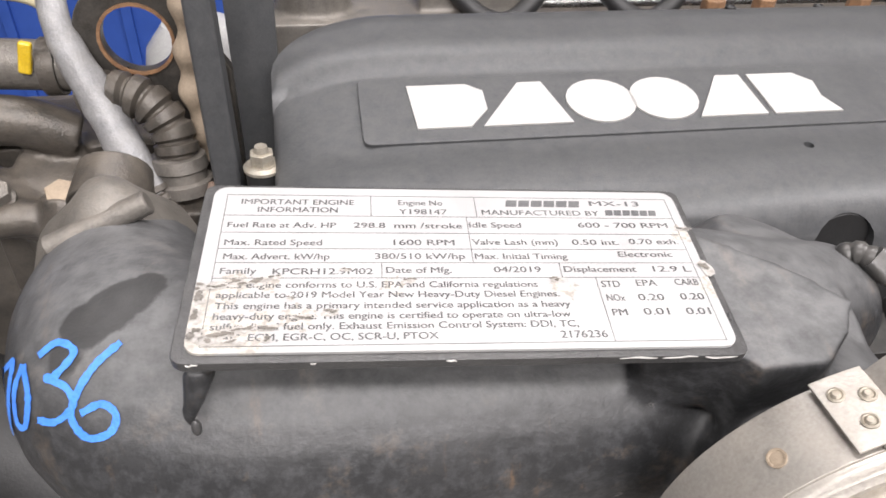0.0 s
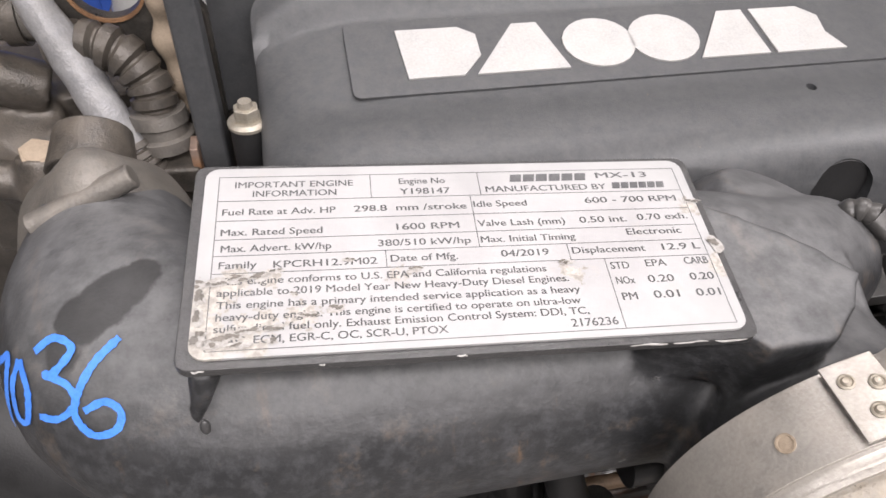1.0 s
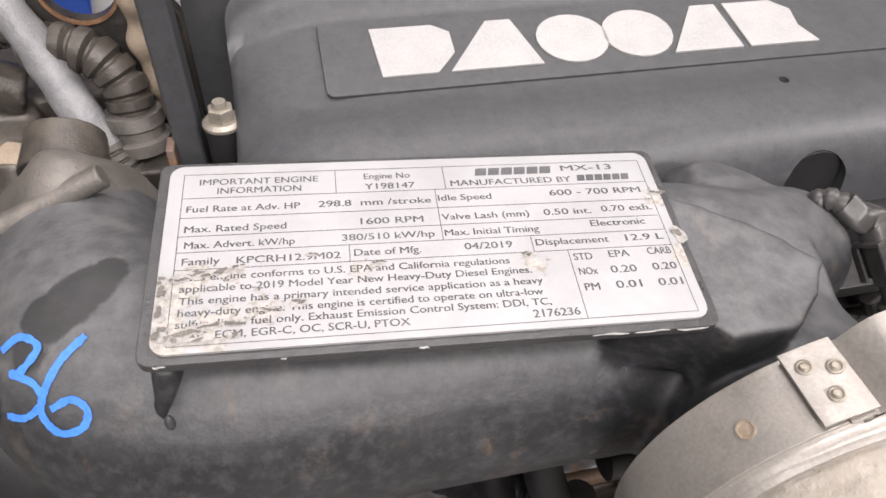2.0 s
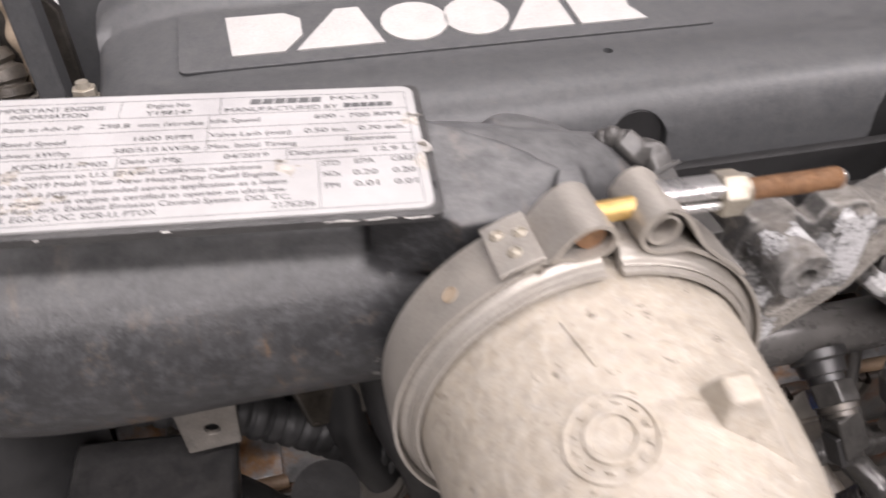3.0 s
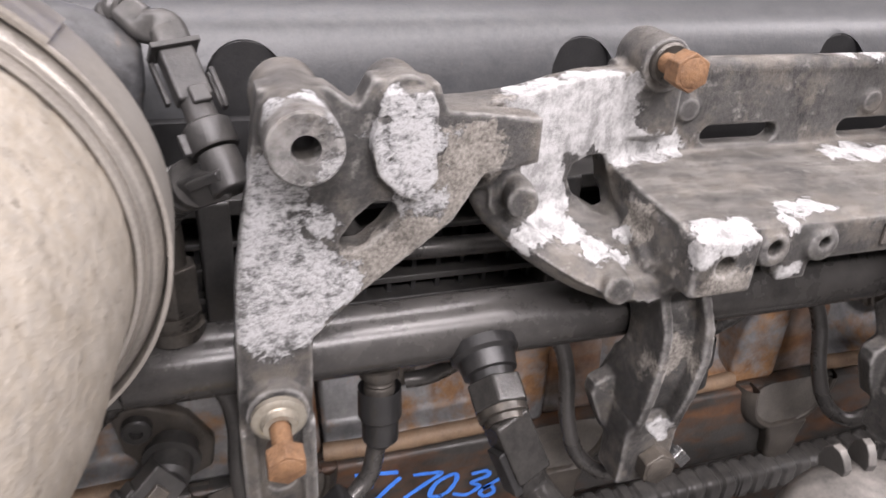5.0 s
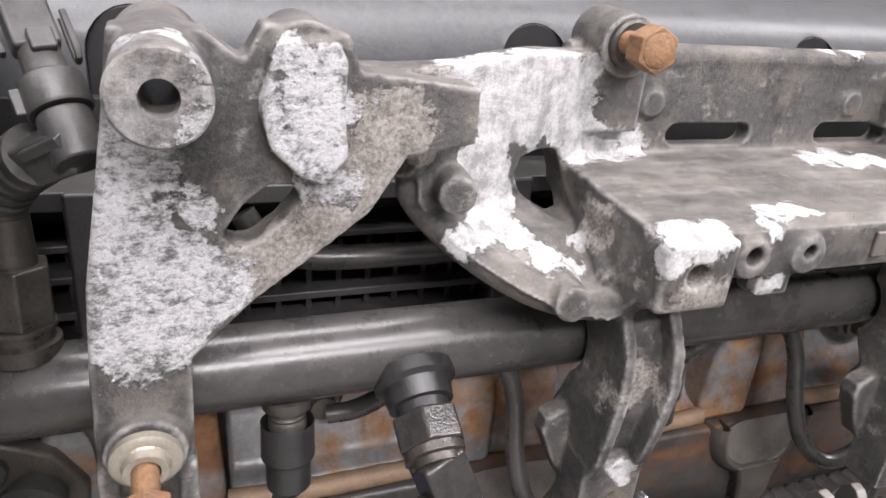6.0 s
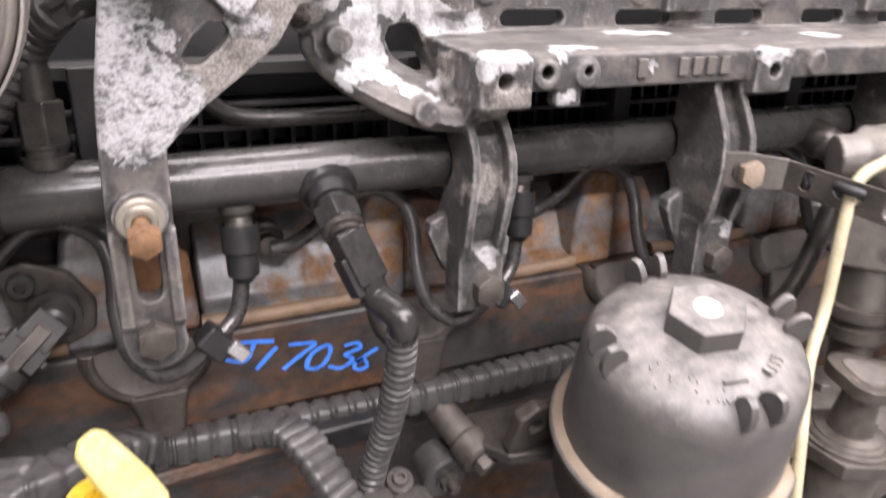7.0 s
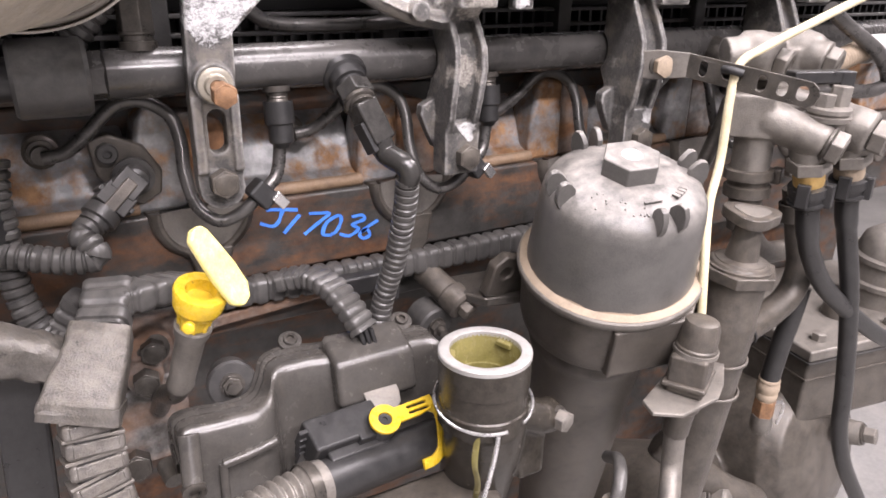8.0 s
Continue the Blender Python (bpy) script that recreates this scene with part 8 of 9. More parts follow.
def valve_block():
    k = thing("fuel_valve_block", (0.65, 0.08, 1.0), "dusty cast fuel valve block with hex union bolts", "valve")
    d = V((0.4, -0.87, -0.28)).normalized()
    u = V((0.3, -0.9, -0.2)).normalized()
    p1, p2, p3, p4 = V((0.5735, 0.06, 1.0835)), V((0.6325, 0.047, 1.079)), V((0.578, 0.082, 1.1275)), V((0.6285, 0.084, 1.1275))
    b = B()
    lathe(b, p1 - d * 0.012, d, [(0, 0), (0, 0.0135), (0.016, 0.0158), (0.028, 0.0142), (0.056, 0.0128), (0.06, 0.011), (0.06, 0)], 28)
    box(b, p1 + V((-0.006, 0.008, 0.002)), (0.03, 0.03, 0.032), Matrix.Rotation(radians(40), 3, "Z"))
    rod(b, p1 + V((0.002, 0.006, -0.045)), p1 + V((0, 0.004, 0.005)), 0.0142, 0.0152, 26)
    lathe(b, p2 - u * 0.015, u, [(0, 0), (0, 0.017), (0.015, 0.0195), (0.026, 0.0165), (0.034, 0.0175), (0.046, 0.0165), (0.049, 0.013), (0.049, 0)], 28)
    rod(b, (0.5955, 0.03, 1.052), (0.592, 0.034, 1.075), 0.0135, 0.0145, 24)
    rod(b, (0.6455, 0.03, 1.052), (0.642, 0.03, 1.075), 0.0135, 0.015, 24)
    tube(b, [p1 + V((0, 0.01, 0)), (p1 + p2) / 2 + V((0, 0.012, 0.006)), p2 + V((0, 0.006, 0))], 0.0165, 18, 0.004)
    lathe(b, p3, u, [(-0.012, 0), (-0.012, 0.014), (0.0, 0.0172), (0.016, 0.0165), (0.019, 0.0135), (0.019, 0)], 26)
    lathe(b, p4, u, [(-0.012, 0), (-0.012, 0.014), (0.0, 0.0178), (0.014, 0.0168), (0.02, 0.014), (0.026, 0.0135), (0.026, 0)], 26)
    tube(b, [p3 + V((-0.02, 0.01, -0.002)), p3, (p3 + p4) / 2 + V((0, 0.012, 0.0)), p4], 0.0135, 18, 0.004)
    box(b, (0.605, 0.085, 1.105), (0.03, 0.03, 0.05))
    wobble(b, 0.0006, 110)
    part("block_casting", b, M_CAST, k, voxel=0.0013, soften=3)
    for p, ax, fl, hd in ((p1 + d * 0.05, d, 0.0225, 0.009), (p2 + u * 0.034, u, 0.024, 0.011), (p3 + u * 0.019, u, 0.0185, 0.009), (p4 + u * 0.026, u, 0.02, 0.009)):
        hex_bolt(k, p, ax, fl, hd, M_CAST, fl * 0.58, name="union_bolt", turn=12)
        b = B(); lathe(b, p + ax * hd, ax, [(0.0003, fl * 0.36), (0.0008, fl * 0.36), (0.0008, fl * 0.2), (0.0004, fl * 0.18), (0.0004, 0)], 20); part("bolt_face", b, M_CAST_D, k)
    # stacked rings under the body, going down to the pipe
    q = p1 + V((0.002, 0.006, -0.04))
    b = B(); lathe(b, q, (0.03, -0.02, -1), [(0, 0.0142), (0.001, 0.0182), (0.008, 0.0186), (0.009, 0.0152), (0.013, 0.0148), (0.014, 0.0174), (0.022, 0.0174), (0.024, 0.0125), (0.05, 0.0115), (0.052, 0)], 30); part("gland", b, M_CAST_D, k)
    b = B(); box(b, q + V((0.018, -0.012, -0.006)), (0.012, 0.008, 0.012), Matrix.Rotation(radians(25), 3, "Z")); part("clamp_ear", b, M_CAST_D, k, bevel=0.0015)
    # capped bleed screws on a ringed cover
    c = V((0.6005, 0.028, 1.0885))
    b = B(); lathe(b, c, (-0.02, -0.05, 1), [(-0.012, 0.013), (-0.004, 0.0135), (-0.003, 0.0158), (0.0005, 0.0162), (0.001, 0.014), (0.0025, 0.014), (0.003, 0.0155), (0.006, 0.0152), (0.007, 0.0125), (0.007, 0)], 28); part("ringed_cover", b, M_CAST, k)
    for dx, dy, h, fl in ((-0.0065, 0.0, 0.01, 0.012), (0.007, -0.002, 0.015, 0.0135)):
        b = B(); hexrod(b, c + V((dx, dy, 0.005)), c + V((dx + 0.001, dy, 0.006 + h)), fl, 10); part("bleed_screw", b, M_CAST, k, bevel=0.001)
    # black clip over the lines
    b = B(); box(b, (0.597, 0.04, 1.1145), (0.044, 0.012, 0.009), Matrix.Rotation(radians(-18), 3, "Z")); part("line_clip", b, M_BLACK, k, bevel=0.0015)
    b = B(); box(b, (0.6175, 0.033, 1.1125), (0.012, 0.013, 0.013), Matrix.Rotation(radians(-18), 3, "Z")); part("clip_latch", b, M_BLACK, k, bevel=0.0015)
    return k


valve_block()


def feed_hose(pts, brass):
    h = thing("fuel_hose", pts[-1], "black rubber fuel hose with quick coupling", "hose", "fuel hoses beside the filter")
    b = B(); tube(b, pts, lambda s, m: 0.0088 if 0.004 < m < 0.03 else 0.0078, 22, 0.004); part("hose", b, M_HOSE, h)
    p, d = V(pts[0]), (V(pts[0]) - V(pts[1])).normalized()
    b = B(); lathe(b, p - d * 0.002, d, [(0, 0.0085), (0.0, 0.0125), (0.002, 0.0148), (0.004, 0.0148), (0.0045, 0.0128), (0.008, 0.0128), (0.009, 0.0145), (0.016, 0.0145), (0.017, 0.0115), (0.017, 0.0)], 26); part("coupling", b, M_BLACK, h)
    for a in (200, 290, 20):
        b = B(); box(b, p + d * 0.008 + V((0.0145 * math.cos(radians(a)), 0.0145 * math.sin(radians(a)), 0)), (0.006, 0.009, 0.018), Matrix.Rotation(radians(a), 3, "Z")); part("release_tab", b, M_BLACK, h, bevel=0.001)
    b = B(); lathe(b, p + d * 0.014, d, [(0, 0.0105), (0.004, 0.0112), (0.0135, 0.0112), (0.0135, 0)], 26); part("collar", b, M_BRASS if brass else M_COLLAR, h, "yellow collar" if brass else "tan collar")
    b = B(); hexrod(b, p + d * 0.0265, p + d * 0.0365, 0.0275, 8); part("union_nut", b, M_CAST, h, bevel=0.0008)
    b = B(); lathe(b, p + d * 0.036, d, [(0, 0.0125), (0.008, 0.012), (0.008, 0)], 24); part("stem", b, M_CAST, h)
    return h


feed_hose([(0.6025, 0.03, 1.022), (0.6075, 0.03, 1.004), (0.619, 0.03, 0.978), (0.648, 0.0305, 0.943), (0.694, 0.031, 0.908), (0.766, 0.03, 0.862), (0.86, 0.03, 0.82)], True)
feed_hose([(0.6525, 0.03, 1.0215), (0.657, 0.03, 1.005), (0.665, 0.03, 0.985), (0.6867, 0.03, 0.9362), (0.707, 0.03, 0.8755), (0.7244, 0.03, 0.8097), (0.7335, 0.03, 0.7677), (0.756, 0.028, 0.7182), (0.7985, 0.025, 0.6571)], False)


def cable_socket():
    c = thing("sensor_socket", (0.46, 0.0, 0.85), "dusty grey sensor socket with round cap on a lobed plate", "sensor")
    o = V((0.468, 0.004, 0.93))
    ax = V((0.05, -0.05, 1)).normalized()
    b = B(); lathe(b, o + ax * 0.012, ax, [(0, 0.0145), (0.004, 0.0145), (0.005, 0.0135), (0.018, 0.013), (0.023, 0.011), (0.0245, 0.008), (0.0245, 0)], 28); part("round_cap", b, M_CAST_D, c)
    b = B(); lathe(b, o + ax * 0.011, ax, [(0, 0.0155), (0.003, 0.0155), (0.003, 0.013)], 28); part("ring", b, M_CAST, c)
    b = B(); box(b, o - ax * 0.003, (0.031, 0.026, 0.03), Matrix.Rotation(radians(30), 3, "Z")); part("socket_body", b, M_CAST_D, c, bevel=0.003)
    b = B(); box(b, o - ax * 0.01, (0.036, 0.03, 0.004), Matrix.Rotation(radians(30), 3, "Z")); part("retainer", b, M_CAST_D, c, bevel=0.0015)
    m = at_dir(o - ax * 0.021, ax, (0, 1, 0))
    b = B(); prism(b, [(-0.046, -0.014), (-0.028, -0.024), (0.012, -0.019), (0.03, -0.008), (0.054, 0.012), (0.06, 0.025), (0.048, 0.035), (0.018, 0.027), (-0.016, 0.012), (-0.042, 0.0)], 0.003, m); part("lobed_plate", b, M_CAST, c, bevel=0.001)
    b = B(); lathe(b, o - ax * 0.022, -ax, [(0, 0.013), (0.012, 0.0125), (0.014, 0.0105), (0.022, 0.01), (0.034, 0.0095), (0.036, 0.0085), (0.036, 0)], 24); part("cable_boot", b, M_CAST_D, c)
    q = o - ax * 0.055
    b = B(); tube(b, [q, q + V((0, -0.002, -0.03)), (0.45, -0.01, 0.82), (0.44, -0.012, 0.78)], 0.0078, 16, 0.005); part("cable", b, M_CAST, c)
    return c


cable_socket()


def pump_housing():
    g = thing("pump_housing", (0.8, 0.15, 0.55), "dusty grey cast pump housing low on the engine", "pump")
    # square head with its cover plate and gasket line
    rot = Matrix.Rotation(radians(-9), 3, "Z")
    b = B(); box(b, (0.955, 0.2, 0.7275), (0.25, 0.2, 0.085), rot); part("head", b, M_CAST_D, g, bevel=0.004)
    b = B(); box(b, (0.955, 0.2, 0.7795), (0.256, 0.206, 0.014), rot); plate = part("cover_plate", b, M_CAST, g, "dusty cover plate", bevel=0.003)
    b = B(); box(b, (0.955, 0.2, 0.771), (0.258, 0.208, 0.002), rot); part("gasket", b, M_DARK, g)
    b = B(); box(b, (0.955, 0.2, 0.7475), (0.253, 0.203, 0.003), rot); part("parting_ridge", b, M_CAST_D, g, bevel=0.001)
    for x, y in ((0.848, 0.135), (0.905, 0.124), (0.962, 0.117), (0.86, 0.2), (0.875, 0.27)):
        hex_bolt(g, (x, y, 0.7865), (0, 0, 1), 0.015, 0.009, M_CAST, 0.011)
    rng = random.Random(11)
    b = B(); lathe(b, (0.93, 0.165, 0.7845), (0, 0, 1), [(0, 0.02), (0.018, 0.018), (0.02, 0.013), (0.02, 0)], 24); part("top_boss", b, M_CAST_D, plate, bevel=0.001)
    # round bodies below
    b = B()
    lathe(b, (0.69, 0.15, 0.56), (0.25, -0.75, 0.35), [(-0.15, 0.1), (0.0, 0.105), (0.022, 0.1), (0.03, 0.09), (0.034, 0.07), (0.05, 0.062), (0.056, 0.03), (0.056, 0)], 56)
    lathe(b, (0.86, 0.16, 0.62), (0.1, -1, 0.25), [(-0.1, 0.1), (0.03, 0.1), (0.05, 0.085), (0.058, 0.05), (0.06, 0)], 48)
    tube(b, [(0.56, 0.1, 0.77), (0.585, 0.075, 0.745), (0.615, 0.06, 0.72), (0.66, 0.055, 0.69)], 0.016, 18, 0.005)
    wobble(b, 0.001, 60)
    part("housing_casting", b, M_CAST_D, g, voxel=0.003, soften=3)
    for p, d in (((0.595, 0.052, 0.722), (0.3, -0.8, 0.5)), ((0.63, 0.045, 0.7), (0.3, -0.8, 0.5)), ((0.895, 0.08, 0.672), (0.3, -1, 0.25)), ((0.7, 0.06, 0.63), (0.2, -0.8, 0.4))):
        hex_bolt(g, p, d, 0.018, 0.012, M_CAST, 0.013)
        b = B(); lathe(b, V(p), V(d), [(-0.03, 0.016), (-0.003, 0.0145), (-0.0025, 0)], 20); part("bolt_boss", b, M_CAST, g)
    b = B(); lathe(b, (1.02, 0.17, 0.784), (-0.05, -0.1, 1), [(0, 0), (0, 0.044), (0.03, 0.045), (0.032, 0.049), (0.038, 0.049), (0.04, 0.044), (0.062, 0.043), (0.064, 0.047), (0.07, 0.047), (0.072, 0.041), (0.09, 0.037), (0.1, 0.026), (0.104, 0.0)], 40); part("ringed_canister", b, M_CAST, g, "dusty ringed canister")
    # brown elbow union with its hose
    b = B(); tube(b, [(0.6545, 0.052, 0.93), (0.6505, 0.052, 0.905), (0.645, 0.053, 0.875), (0.641, 0.054, 0.84)], 0.0085, 18, 0.004); part("drain_hose", b, M_HOSE, g)
    b = B(); lathe(b, (0.641, 0.054, 0.841), (0.05, 0.02, -1), [(0, 0.0088), (0.001, 0.0095), (0.003, 0.0095), (0.004, 0.0085), (0.006, 0.0098), (0.011, 0.0102), (0.015, 0.0088), (0.017, 0.0098), (0.022, 0.009), (0.024, 0.008), (0.024, 0)], 24); part("ferrule", b, M_COLLAR, g, "brown ferrule")
    b = B(); hexrod(b, (0.642, 0.0545, 0.818), (0.643, 0.055, 0.8), 0.017, 10); part("union_nut", b, M_RUST, g, bevel=0.0008)
    b = B(); tube(b, [(0.643, 0.055, 0.801), (0.645, 0.056, 0.787), (0.656, 0.062, 0.78), (0.675, 0.075, 0.778)], 0.0095, 18, 0.003); part("union_elbow", b, M_CAST, g)
    b = B(); tube(b, [(0.65, 0.05, 0.812), (0.664, 0.052, 0.808), (0.674, 0.055, 0.795), (0.672, 0.057, 0.778)], 0.0016, 8, 0.003); part("wire_bail", b, M_BRIGHT, g)
    return g


pump_housing()


# ---------------------------------------------------------------- under the duct
def under_duct():
    s = thing("hanger_plate", (-0.03, 0.16, 1.11), "dusty flat hanger plate with a hole under the duct", "bracket")
    b = B(); prism(b, [(-0.044, 1.12), (-0.02, 1.122), (-0.017, 1.165), (-0.046, 1.163)], 0.003, front(0.166), [circle(-0.031, 1.135, 0.0035, 14)]); part("plate", b, M_CAST, s, bevel=0.0008)
    b = B(); rod(b, (-0.032, 0.168, 1.16), (-0.032, 0.17, 1.2), 0.006, 0.006, 14); part("stem", b, M_STEEL_D, s)
    s = thing("wastegate_box", (-0.06, 0.16, 1.03), "dark dusty plastic box and rubber cylinder under the duct", "actuator")
    b = B(); box(b, (-0.065, 0.165, 1.085), (0.075, 0.05, 0.05), Matrix.Rotation(radians(8), 3, "Y")); part("box", b, M_BLACK, s, bevel=0.004)
    b = B(); lathe(b, (0.012, 0.15, 1.05), (0.05, -0.25, 1), [(0, 0.018), (0.03, 0.018), (0.034, 0.014), (0.05, 0.0135), (0.055, 0.016), (0.07, 0.0155), (0.07, 0)], 24); part("cylinder", b, M_BLACK, s)
    b = B(); box(b, (0.03, 0.195, 1.13), (0.05, 0.03, 0.05), Matrix.Rotation(radians(-12), 3, "Y")); part("rust_block", b, M_OILY, s, bevel=0.004)
    b = B(); tube(b, [(0.045, 0.175, 1.16), (0.05, 0.165, 1.12), (0.062, 0.16, 1.08), (0.07, 0.165, 1.03)], 0.0095, 16, 0.005); part("hose", b, M_RUBBER, s)
    return s


under_duct()


def dark_loom():
    h = thing("lower_loom", (0.0, 0.2, 1.04), "dark ribbed loom, hoses and one stand-in for shade under the duct", "conduit")
    b = B(); ladder(b, [(-0.16, 0.215, 1.12), (-0.11, 0.2, 1.135), (-0.06, 0.195, 1.128), (0.0, 0.19, 1.1), (0.05, 0.185, 1.06)], 0.012, 0.012, 0.009, 0.0014, corner=0.45); part("loom", b, M_RUBBER, h)
    b = B(); tube(b, [(-0.15, 0.19, 1.06), (-0.1, 0.185, 1.085), (-0.055, 0.18, 1.075), (-0.02, 0.175, 1.04), (0.0, 0.17, 1.0)], 0.014, 20, 0.005); part("hose", b, M_RUBBER, h)
    b = B(); tube(b, [(0.02, 0.2, 1.16), (0.03, 0.19, 1.13), (0.03, 0.185, 1.09), (0.045, 0.18, 1.05)], 0.011, 18, 0.005); part("hose", b, M_RUBBER, h)
    b = B(); tube(b, [(-0.13, 0.17, 1.03), (-0.08, 0.17, 1.045), (-0.04, 0.168, 1.035), (-0.01, 0.165, 1.0)], 0.008, 16, 0.005); part("cable", b, M_BLACK, h)
    # Thick black tube added in place of the deep shade left of the duct.
    b = B(); tube(b, [(-0.34, 0.25, 1.15), (-0.25, 0.235, 1.165), (-0.19, 0.22, 1.16), (-0.14, 0.2, 1.13), (-0.12, 0.2, 1.08)], 0.032, 24, 0.006); part("hose", b, M_RUBBER, h)
    return h


dark_loom()


# ---------------------------------------------------------------- behind and left of the duct
def lifting_eye():
    e = thing("lifting_eye", (-0.12, 0.37, 1.19), "dark rusty steel lifting eye plate", "lifting eye")
    b = B()
    prism(b, [*circle(-0.131, 1.277, 0.0285, 20, 20, 200), (-0.155, 1.255), (-0.135, 1.235), (-0.118, 1.2), (-0.088, 1.195), (-0.088, 1.26)], 0.009, front(0.358), [circle(-0.1305, 1.2765, 0.0165, 28)])
    part("plate", b, M_STEEL_D, e, bevel=0.0015)
    b = B(); lathe(b, (-0.1305, 0.3575, 1.2765), (0, 1, 0), [(-0.0006, 0.0164), (-0.0006, 0.018), (0.001, 0.018), (0.001, 0.0164)], 28); part("worn_edge", b, M_RUST, e, "rust-worn hole edge")
    b = B(); tube(b, [(-0.1035, 0.352, 1.32), (-0.1045, 0.351, 1.29), (-0.1065, 0.35, 1.26), (-0.1055, 0.349, 1.235), (-0.1045, 0.349, 1.215)], lambda s, m: 0.0064 + 0.0014 * math.sin(m * 2 * math.pi / 0.021), 16, 0.0015); wobble(b, 0.0012, 70); part("cast_edge", b, M_COLLAR, e, "lumpy dusty cast edge")
    return e


lifting_eye()


def flat_bars():
    f = thing("stay_bracket", (-0.085, 0.33, 1.1), "grey dusty upright steel stay beside the valve cover", "bracket")
    b = B(); prism(b, [(-0.1, 1.11), (-0.0855, 1.11), (-0.088, 1.33), (-0.1, 1.33)], 0.018, front(0.318)); part("stay", b, M_COVER, f, bevel=0.002)
    b = B(); prism(b, [(-0.0885, 1.2), (-0.066, 1.2), (-0.063, 1.33), (-0.0885, 1.33)], 0.006, front(0.365)); part("web_plate", b, M_COVER, f, bevel=0.0015)
    b = B(); span(b, (-0.125, 0.31, 1.19), (-0.1, 0.33, 1.205)); part("step", b, M_CAST_D, f, bevel=0.002)
    b = B(); prism(b, [(-0.1035, 1.15), (-0.0995, 1.15), (-0.0995, 1.215), (-0.1035, 1.215)], 0.012, front(0.312)); part("rusty_edge", b, M_BLOCK, f, bevel=0.0008)
    return f


flat_bars()


def cover_stud():
    s = thing("cover_stud", (-0.0735, 0.304, 1.17), "zinc nut and washer on a dark cover stud", "fastener")
    b = B(); rod(b, (-0.0735, 0.304, 1.15), (-0.0735, 0.304, 1.2325), 0.0085, 0.0085, 20); part("post", b, M_RUBBER, s)
    b = B(); lathe(b, (-0.0735, 0.304, 1.2325), (0, 0, 1), [(0, 0.0092), (0.0015, 0.0092), (0.003, 0.0075), (0.003, 0)], 28); part("washer", b, M_ZINC, s)
    b = B(); hexrod(b, (-0.0735, 0.304, 1.2352), (-0.0735, 0.304, 1.2415), 0.0105, 5); part("nut", b, M_ZINC, s, bevel=0.0006)
    b = B(); rod(b, (-0.0735, 0.304, 1.2415), (-0.0735, 0.304, 1.2445), 0.0035, 0.003, 14); part("stud", b, M_ZINC, s)
    return s


cover_stud()


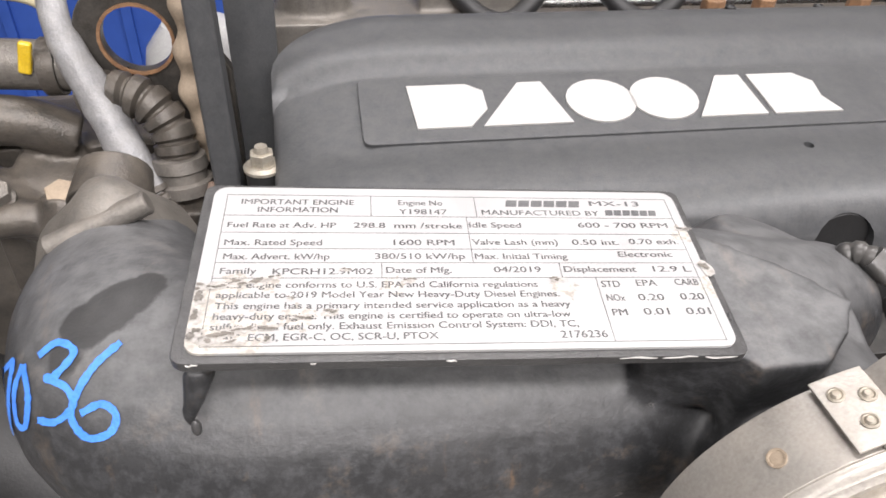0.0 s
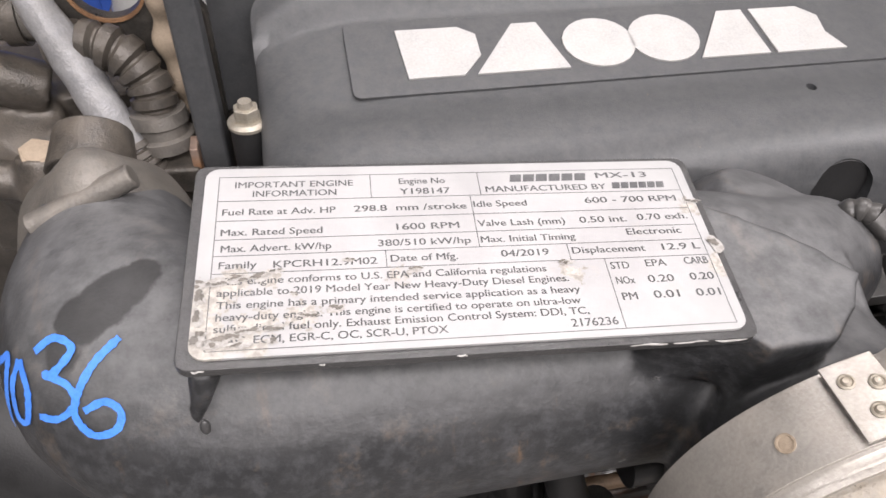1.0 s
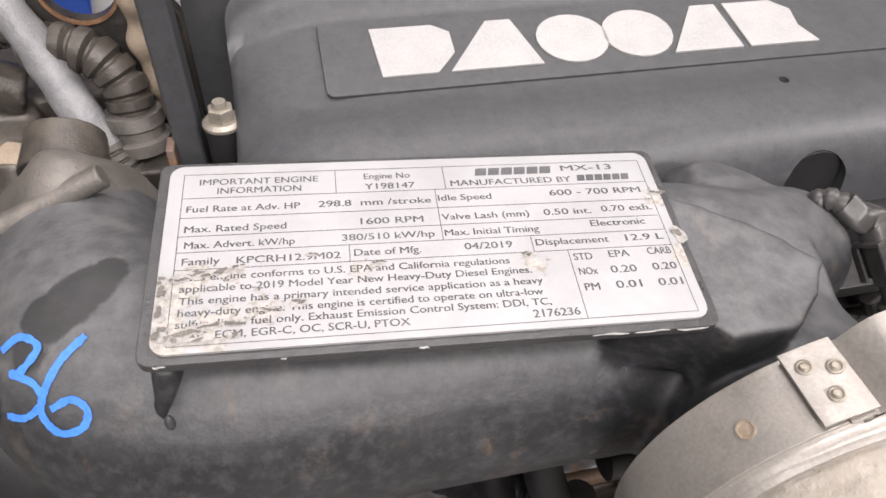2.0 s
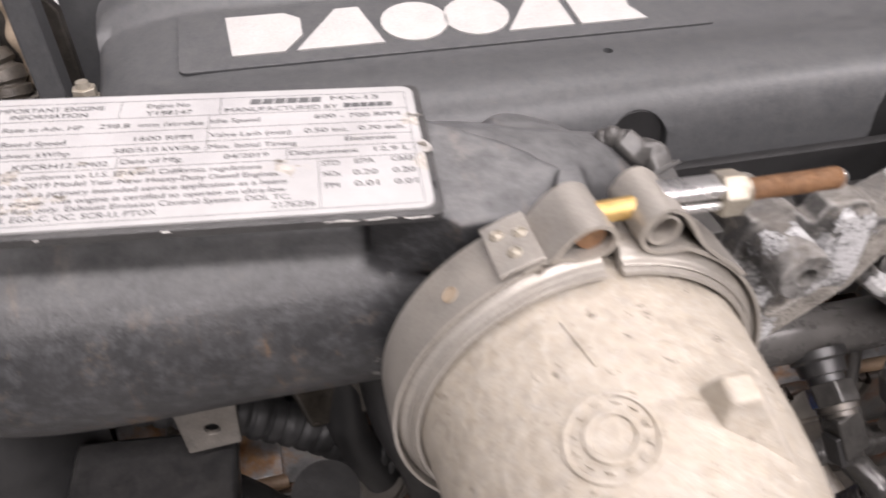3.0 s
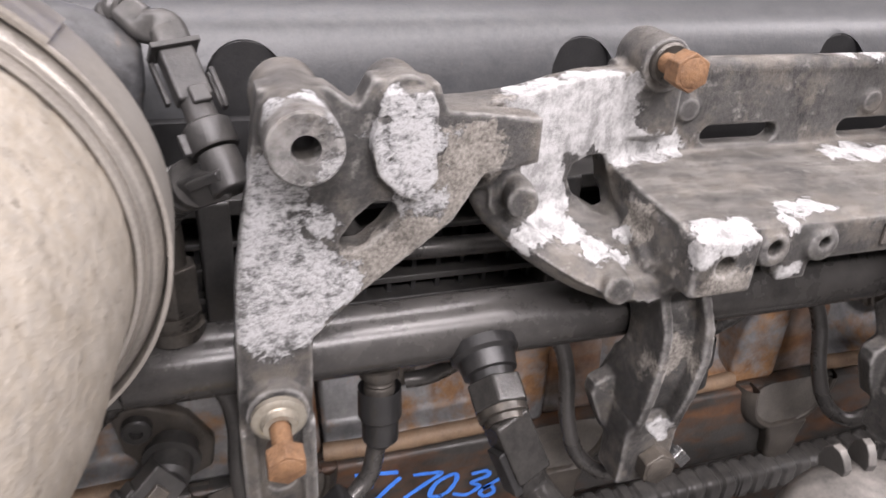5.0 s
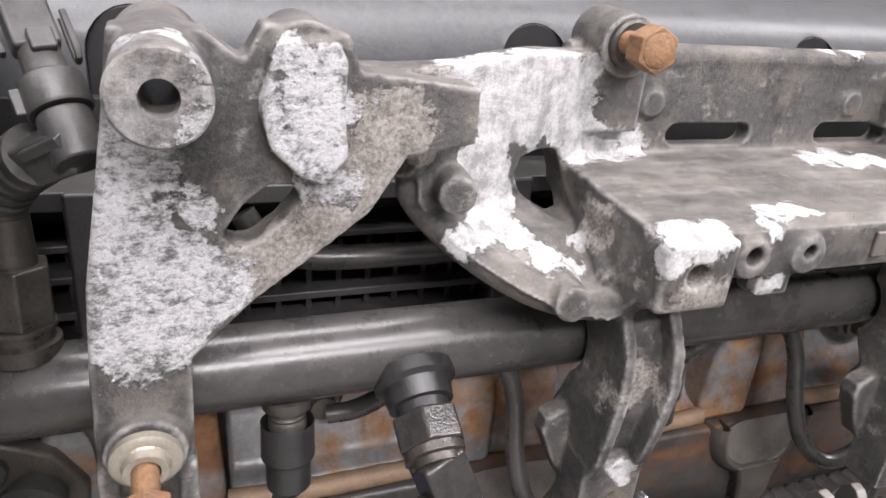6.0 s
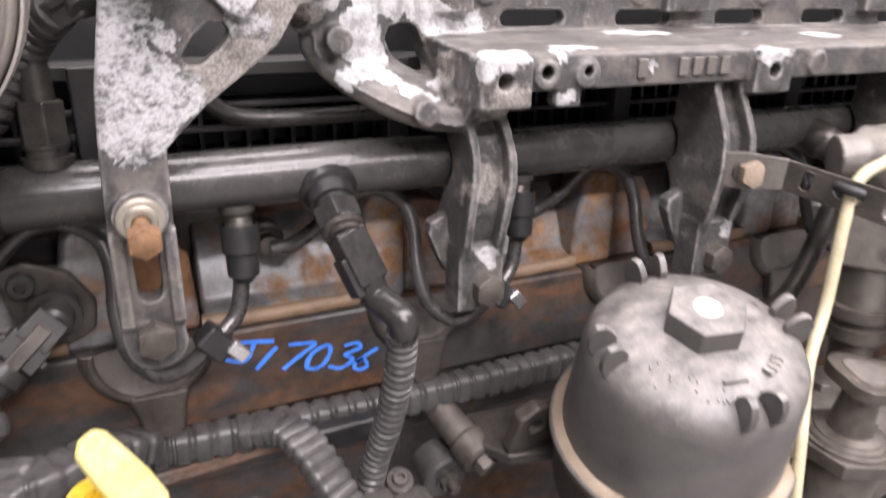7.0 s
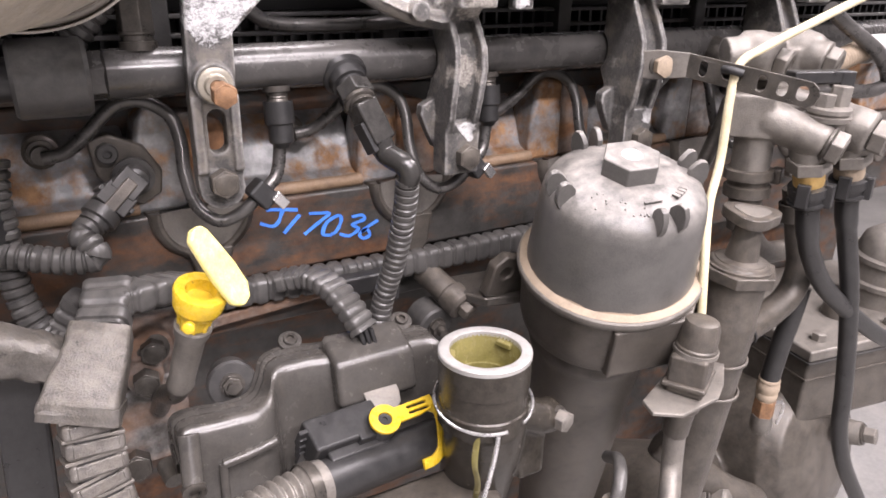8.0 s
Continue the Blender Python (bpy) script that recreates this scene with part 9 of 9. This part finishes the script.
def left_tangle():
    h = thing("upper_harness", (-0.15, 0.33, 1.2), "pale grey taped cable running down beside the lifting eye", "conduit")
    b = B(); tube(b, [(-0.168, 0.385, 1.33), (-0.168, 0.372, 1.3), (-0.164, 0.358, 1.28), (-0.152, 0.345, 1.255), (-0.139, 0.33, 1.228), (-0.13, 0.322, 1.21)], lambda s, m: 0.0082 - 0.0013 * math.sin(s * 6), 18, 0.004); wobble(b, 0.001, 90); part("taped_cable", b, M_TAPE, h)
    b = B(); tube(b, [(-0.131, 0.323, 1.213), (-0.126, 0.318, 1.203), (-0.12, 0.314, 1.195)], ribbed(0.009, 0.0009, 0.005), 16, 0.0007); part("cable_end", b, M_CAST_D, h)
    g = thing("ribbed_hose", (-0.12, 0.34, 1.2), "grey ribbed breather hose bend under the lifting eye", "hose")
    b = B(); tube(b, [(-0.158, 0.352, 1.25), (-0.143, 0.348, 1.254), (-0.128, 0.343, 1.25), (-0.119, 0.338, 1.238), (-0.117, 0.333, 1.224)], ribbed(0.0098, 0.0011, 0.008), 20, 0.0008); part("hose", b, M_CAST_D, g)
    b = B(); lathe(b, (-0.1175, 0.333, 1.226), (0.02, -0.15, -1), [(0, 0.0135), (0.006, 0.0145), (0.007, 0.013), (0.012, 0.013), (0.013, 0.0155), (0.019, 0.0155), (0.019, 0)], 24); part("cuff", b, M_CAST, g)
    p = thing("coolant_pipe", (-0.19, 0.37, 1.25), "dusty grey metal pipe with a yellow clip", "pipe")
    b = B(); tube(b, [(-0.3, 0.37, 1.262), (-0.22, 0.37, 1.262), (-0.165, 0.368, 1.26)], 0.0125, 20, 0.01); part("pipe", b, M_CAST, p)
    b = B(); lathe(b, (-0.175, 0.368, 1.26), (1, 0, 0), [(-0.004, 0.0125), (-0.004, 0.0145), (0.004, 0.0145), (0.004, 0.0125)], 20); part("band", b, M_CAST_D, p)
    b = B(); box(b, (-0.182, 0.355, 1.27), (0.006, 0.004, 0.016), Matrix.Rotation(radians(15), 3, "Y")); part("clip", b, M_YELLOW, p, "yellow plastic clip", bevel=0.0012)
    b = B(); tube(b, [(-0.24, 0.39, 1.288), (-0.2, 0.385, 1.292), (-0.175, 0.378, 1.288), (-0.162, 0.368, 1.27), (-0.158, 0.36, 1.255)], 0.0036, 12, 0.004)
    single("braided_line", b, M_TUBE, (-0.2, 0.38, 1.25), "thin beige braided line over the pipe", "tube")
    c = thing("thermostat_casting", (-0.2, 0.36, 1.15), "brown-grey dusty casting with webs and bolts", "casting")
    b = B()
    lathe(b, (-0.185, 0.36, 1.19), (0.1, -0.5, 1), [(-0.06, 0.03), (0.0, 0.03), (0.012, 0.022), (0.03, 0.018), (0.03, 0)], 24)
    box(b, (-0.2, 0.33, 1.205), (0.06, 0.03, 0.02), Matrix.Rotation(radians(25), 3, "Y"))
    tube(b, [(-0.23, 0.31, 1.2), (-0.19, 0.315, 1.205), (-0.165, 0.32, 1.19), (-0.15, 0.33, 1.17)], 0.009, 12, 0.005)
    tube(b, [(-0.24, 0.35, 1.235), (-0.2, 0.355, 1.238), (-0.17, 0.36, 1.225)], 0.013, 14, 0.005)
    rod(b, (-0.172, 0.31, 1.195), (-0.17, 0.318, 1.215), 0.012, 0.011, 16)
    box(b, (-0.16, 0.39, 1.17), (0.14, 0.06, 0.1))
    part("casting", b, M_CAST_D, c, voxel=0.0018)
    hex_bolt(c, (-0.1705, 0.317, 1.213), (0.1, -0.3, 1), 0.014, 0.007, M_COLLAR, 0.0095)
    hex_bolt(c, (-0.2, 0.318, 1.216), (0.1, -0.4, 1), 0.012, 0.006, M_CAST, 0.008)
    # Filler box added to keep the void behind the castings dark.
    b = B(); span(b, (-0.3, 0.42, 0.9), (-0.07, 0.55, 1.165)); part("dark_filler", b, M_CAST_D, c, "dark filler box added behind the castings", bevel=0.006)
    r = thing("filter_bowl", (-0.14, 0.55, 1.1), "pale glossy plastic bowl behind the lifting eye", "bowl")
    b = B(); lathe(b, (-0.127, 0.52, 1.1), (0, 0, 1), [(0, 0), (0, 0.042), (0.09, 0.042), (0.112, 0.037), (0.128, 0.024), (0.132, 0)], 32); part("bowl", b, M_BOWL, r)
    return h


left_tangle()


def behind_cover():
    m = thing("exhaust_casting", (0.0, 0.46, 1.15), "grey castings and bolts behind the valve cover", "casting")
    b = B()
    box(b, (-0.01, 0.455, 1.235), (0.12, 0.07, 0.05))
    lathe(b, (-0.045, 0.45, 1.25), (0, 0, 1), [(0, 0.024), (0.03, 0.023), (0.034, 0.018), (0.034, 0)], 24)
    box(b, (0.035, 0.45, 1.265), (0.03, 0.03, 0.03))
    box(b, (0.07, 0.47, 1.25), (0.04, 0.06, 0.06))
    part("casting", b, M_CAST, m, voxel=0.002)
    t = thing("rocker_tube", (0.3, 0.44, 1.24), "polished steel tubes behind the valve cover", "tube")
    for y, z, r in ((0.437, 1.252, 0.0065), (0.455, 1.262, 0.0065)):
        b = B(); rod(b, (0.06, y, z), (1.1, y, z), r, r, 18); part("tube", b, M_BRIGHT, t, "polished steel tube")
    for x in (0.212, 0.248, 0.318, 0.4, 0.44):
        b = B(); hexrod(b, (x, 0.43, 1.255), (x, 0.43, 1.268), 0.0135, x * 300); part("nut", b, M_RUST, t, "rusty nut", bevel=0.001)
    for x in (0.065, 0.16, 0.36):
        c = thing("hose_clip", (x, 0.43, 1.24), "black looped hose clip behind the valve cover", "clip", "clips behind the cover")
        b = B(); tube(b, [(x - 0.025, 0.435, 1.275), (x - 0.01, 0.425, 1.262), (x + 0.008, 0.424, 1.258), (x + 0.025, 0.43, 1.268), (x + 0.035, 0.44, 1.282)], 0.006, 12, 0.004); part("clip", b, M_RUBBER, c)
    b = B(); span(b, (-0.1, 0.48, 1.0), (1.15, 0.8, 1.235)); part("manifold_back", b, M_CAST_D, m, bevel=0.01)
    return m


behind_cover()
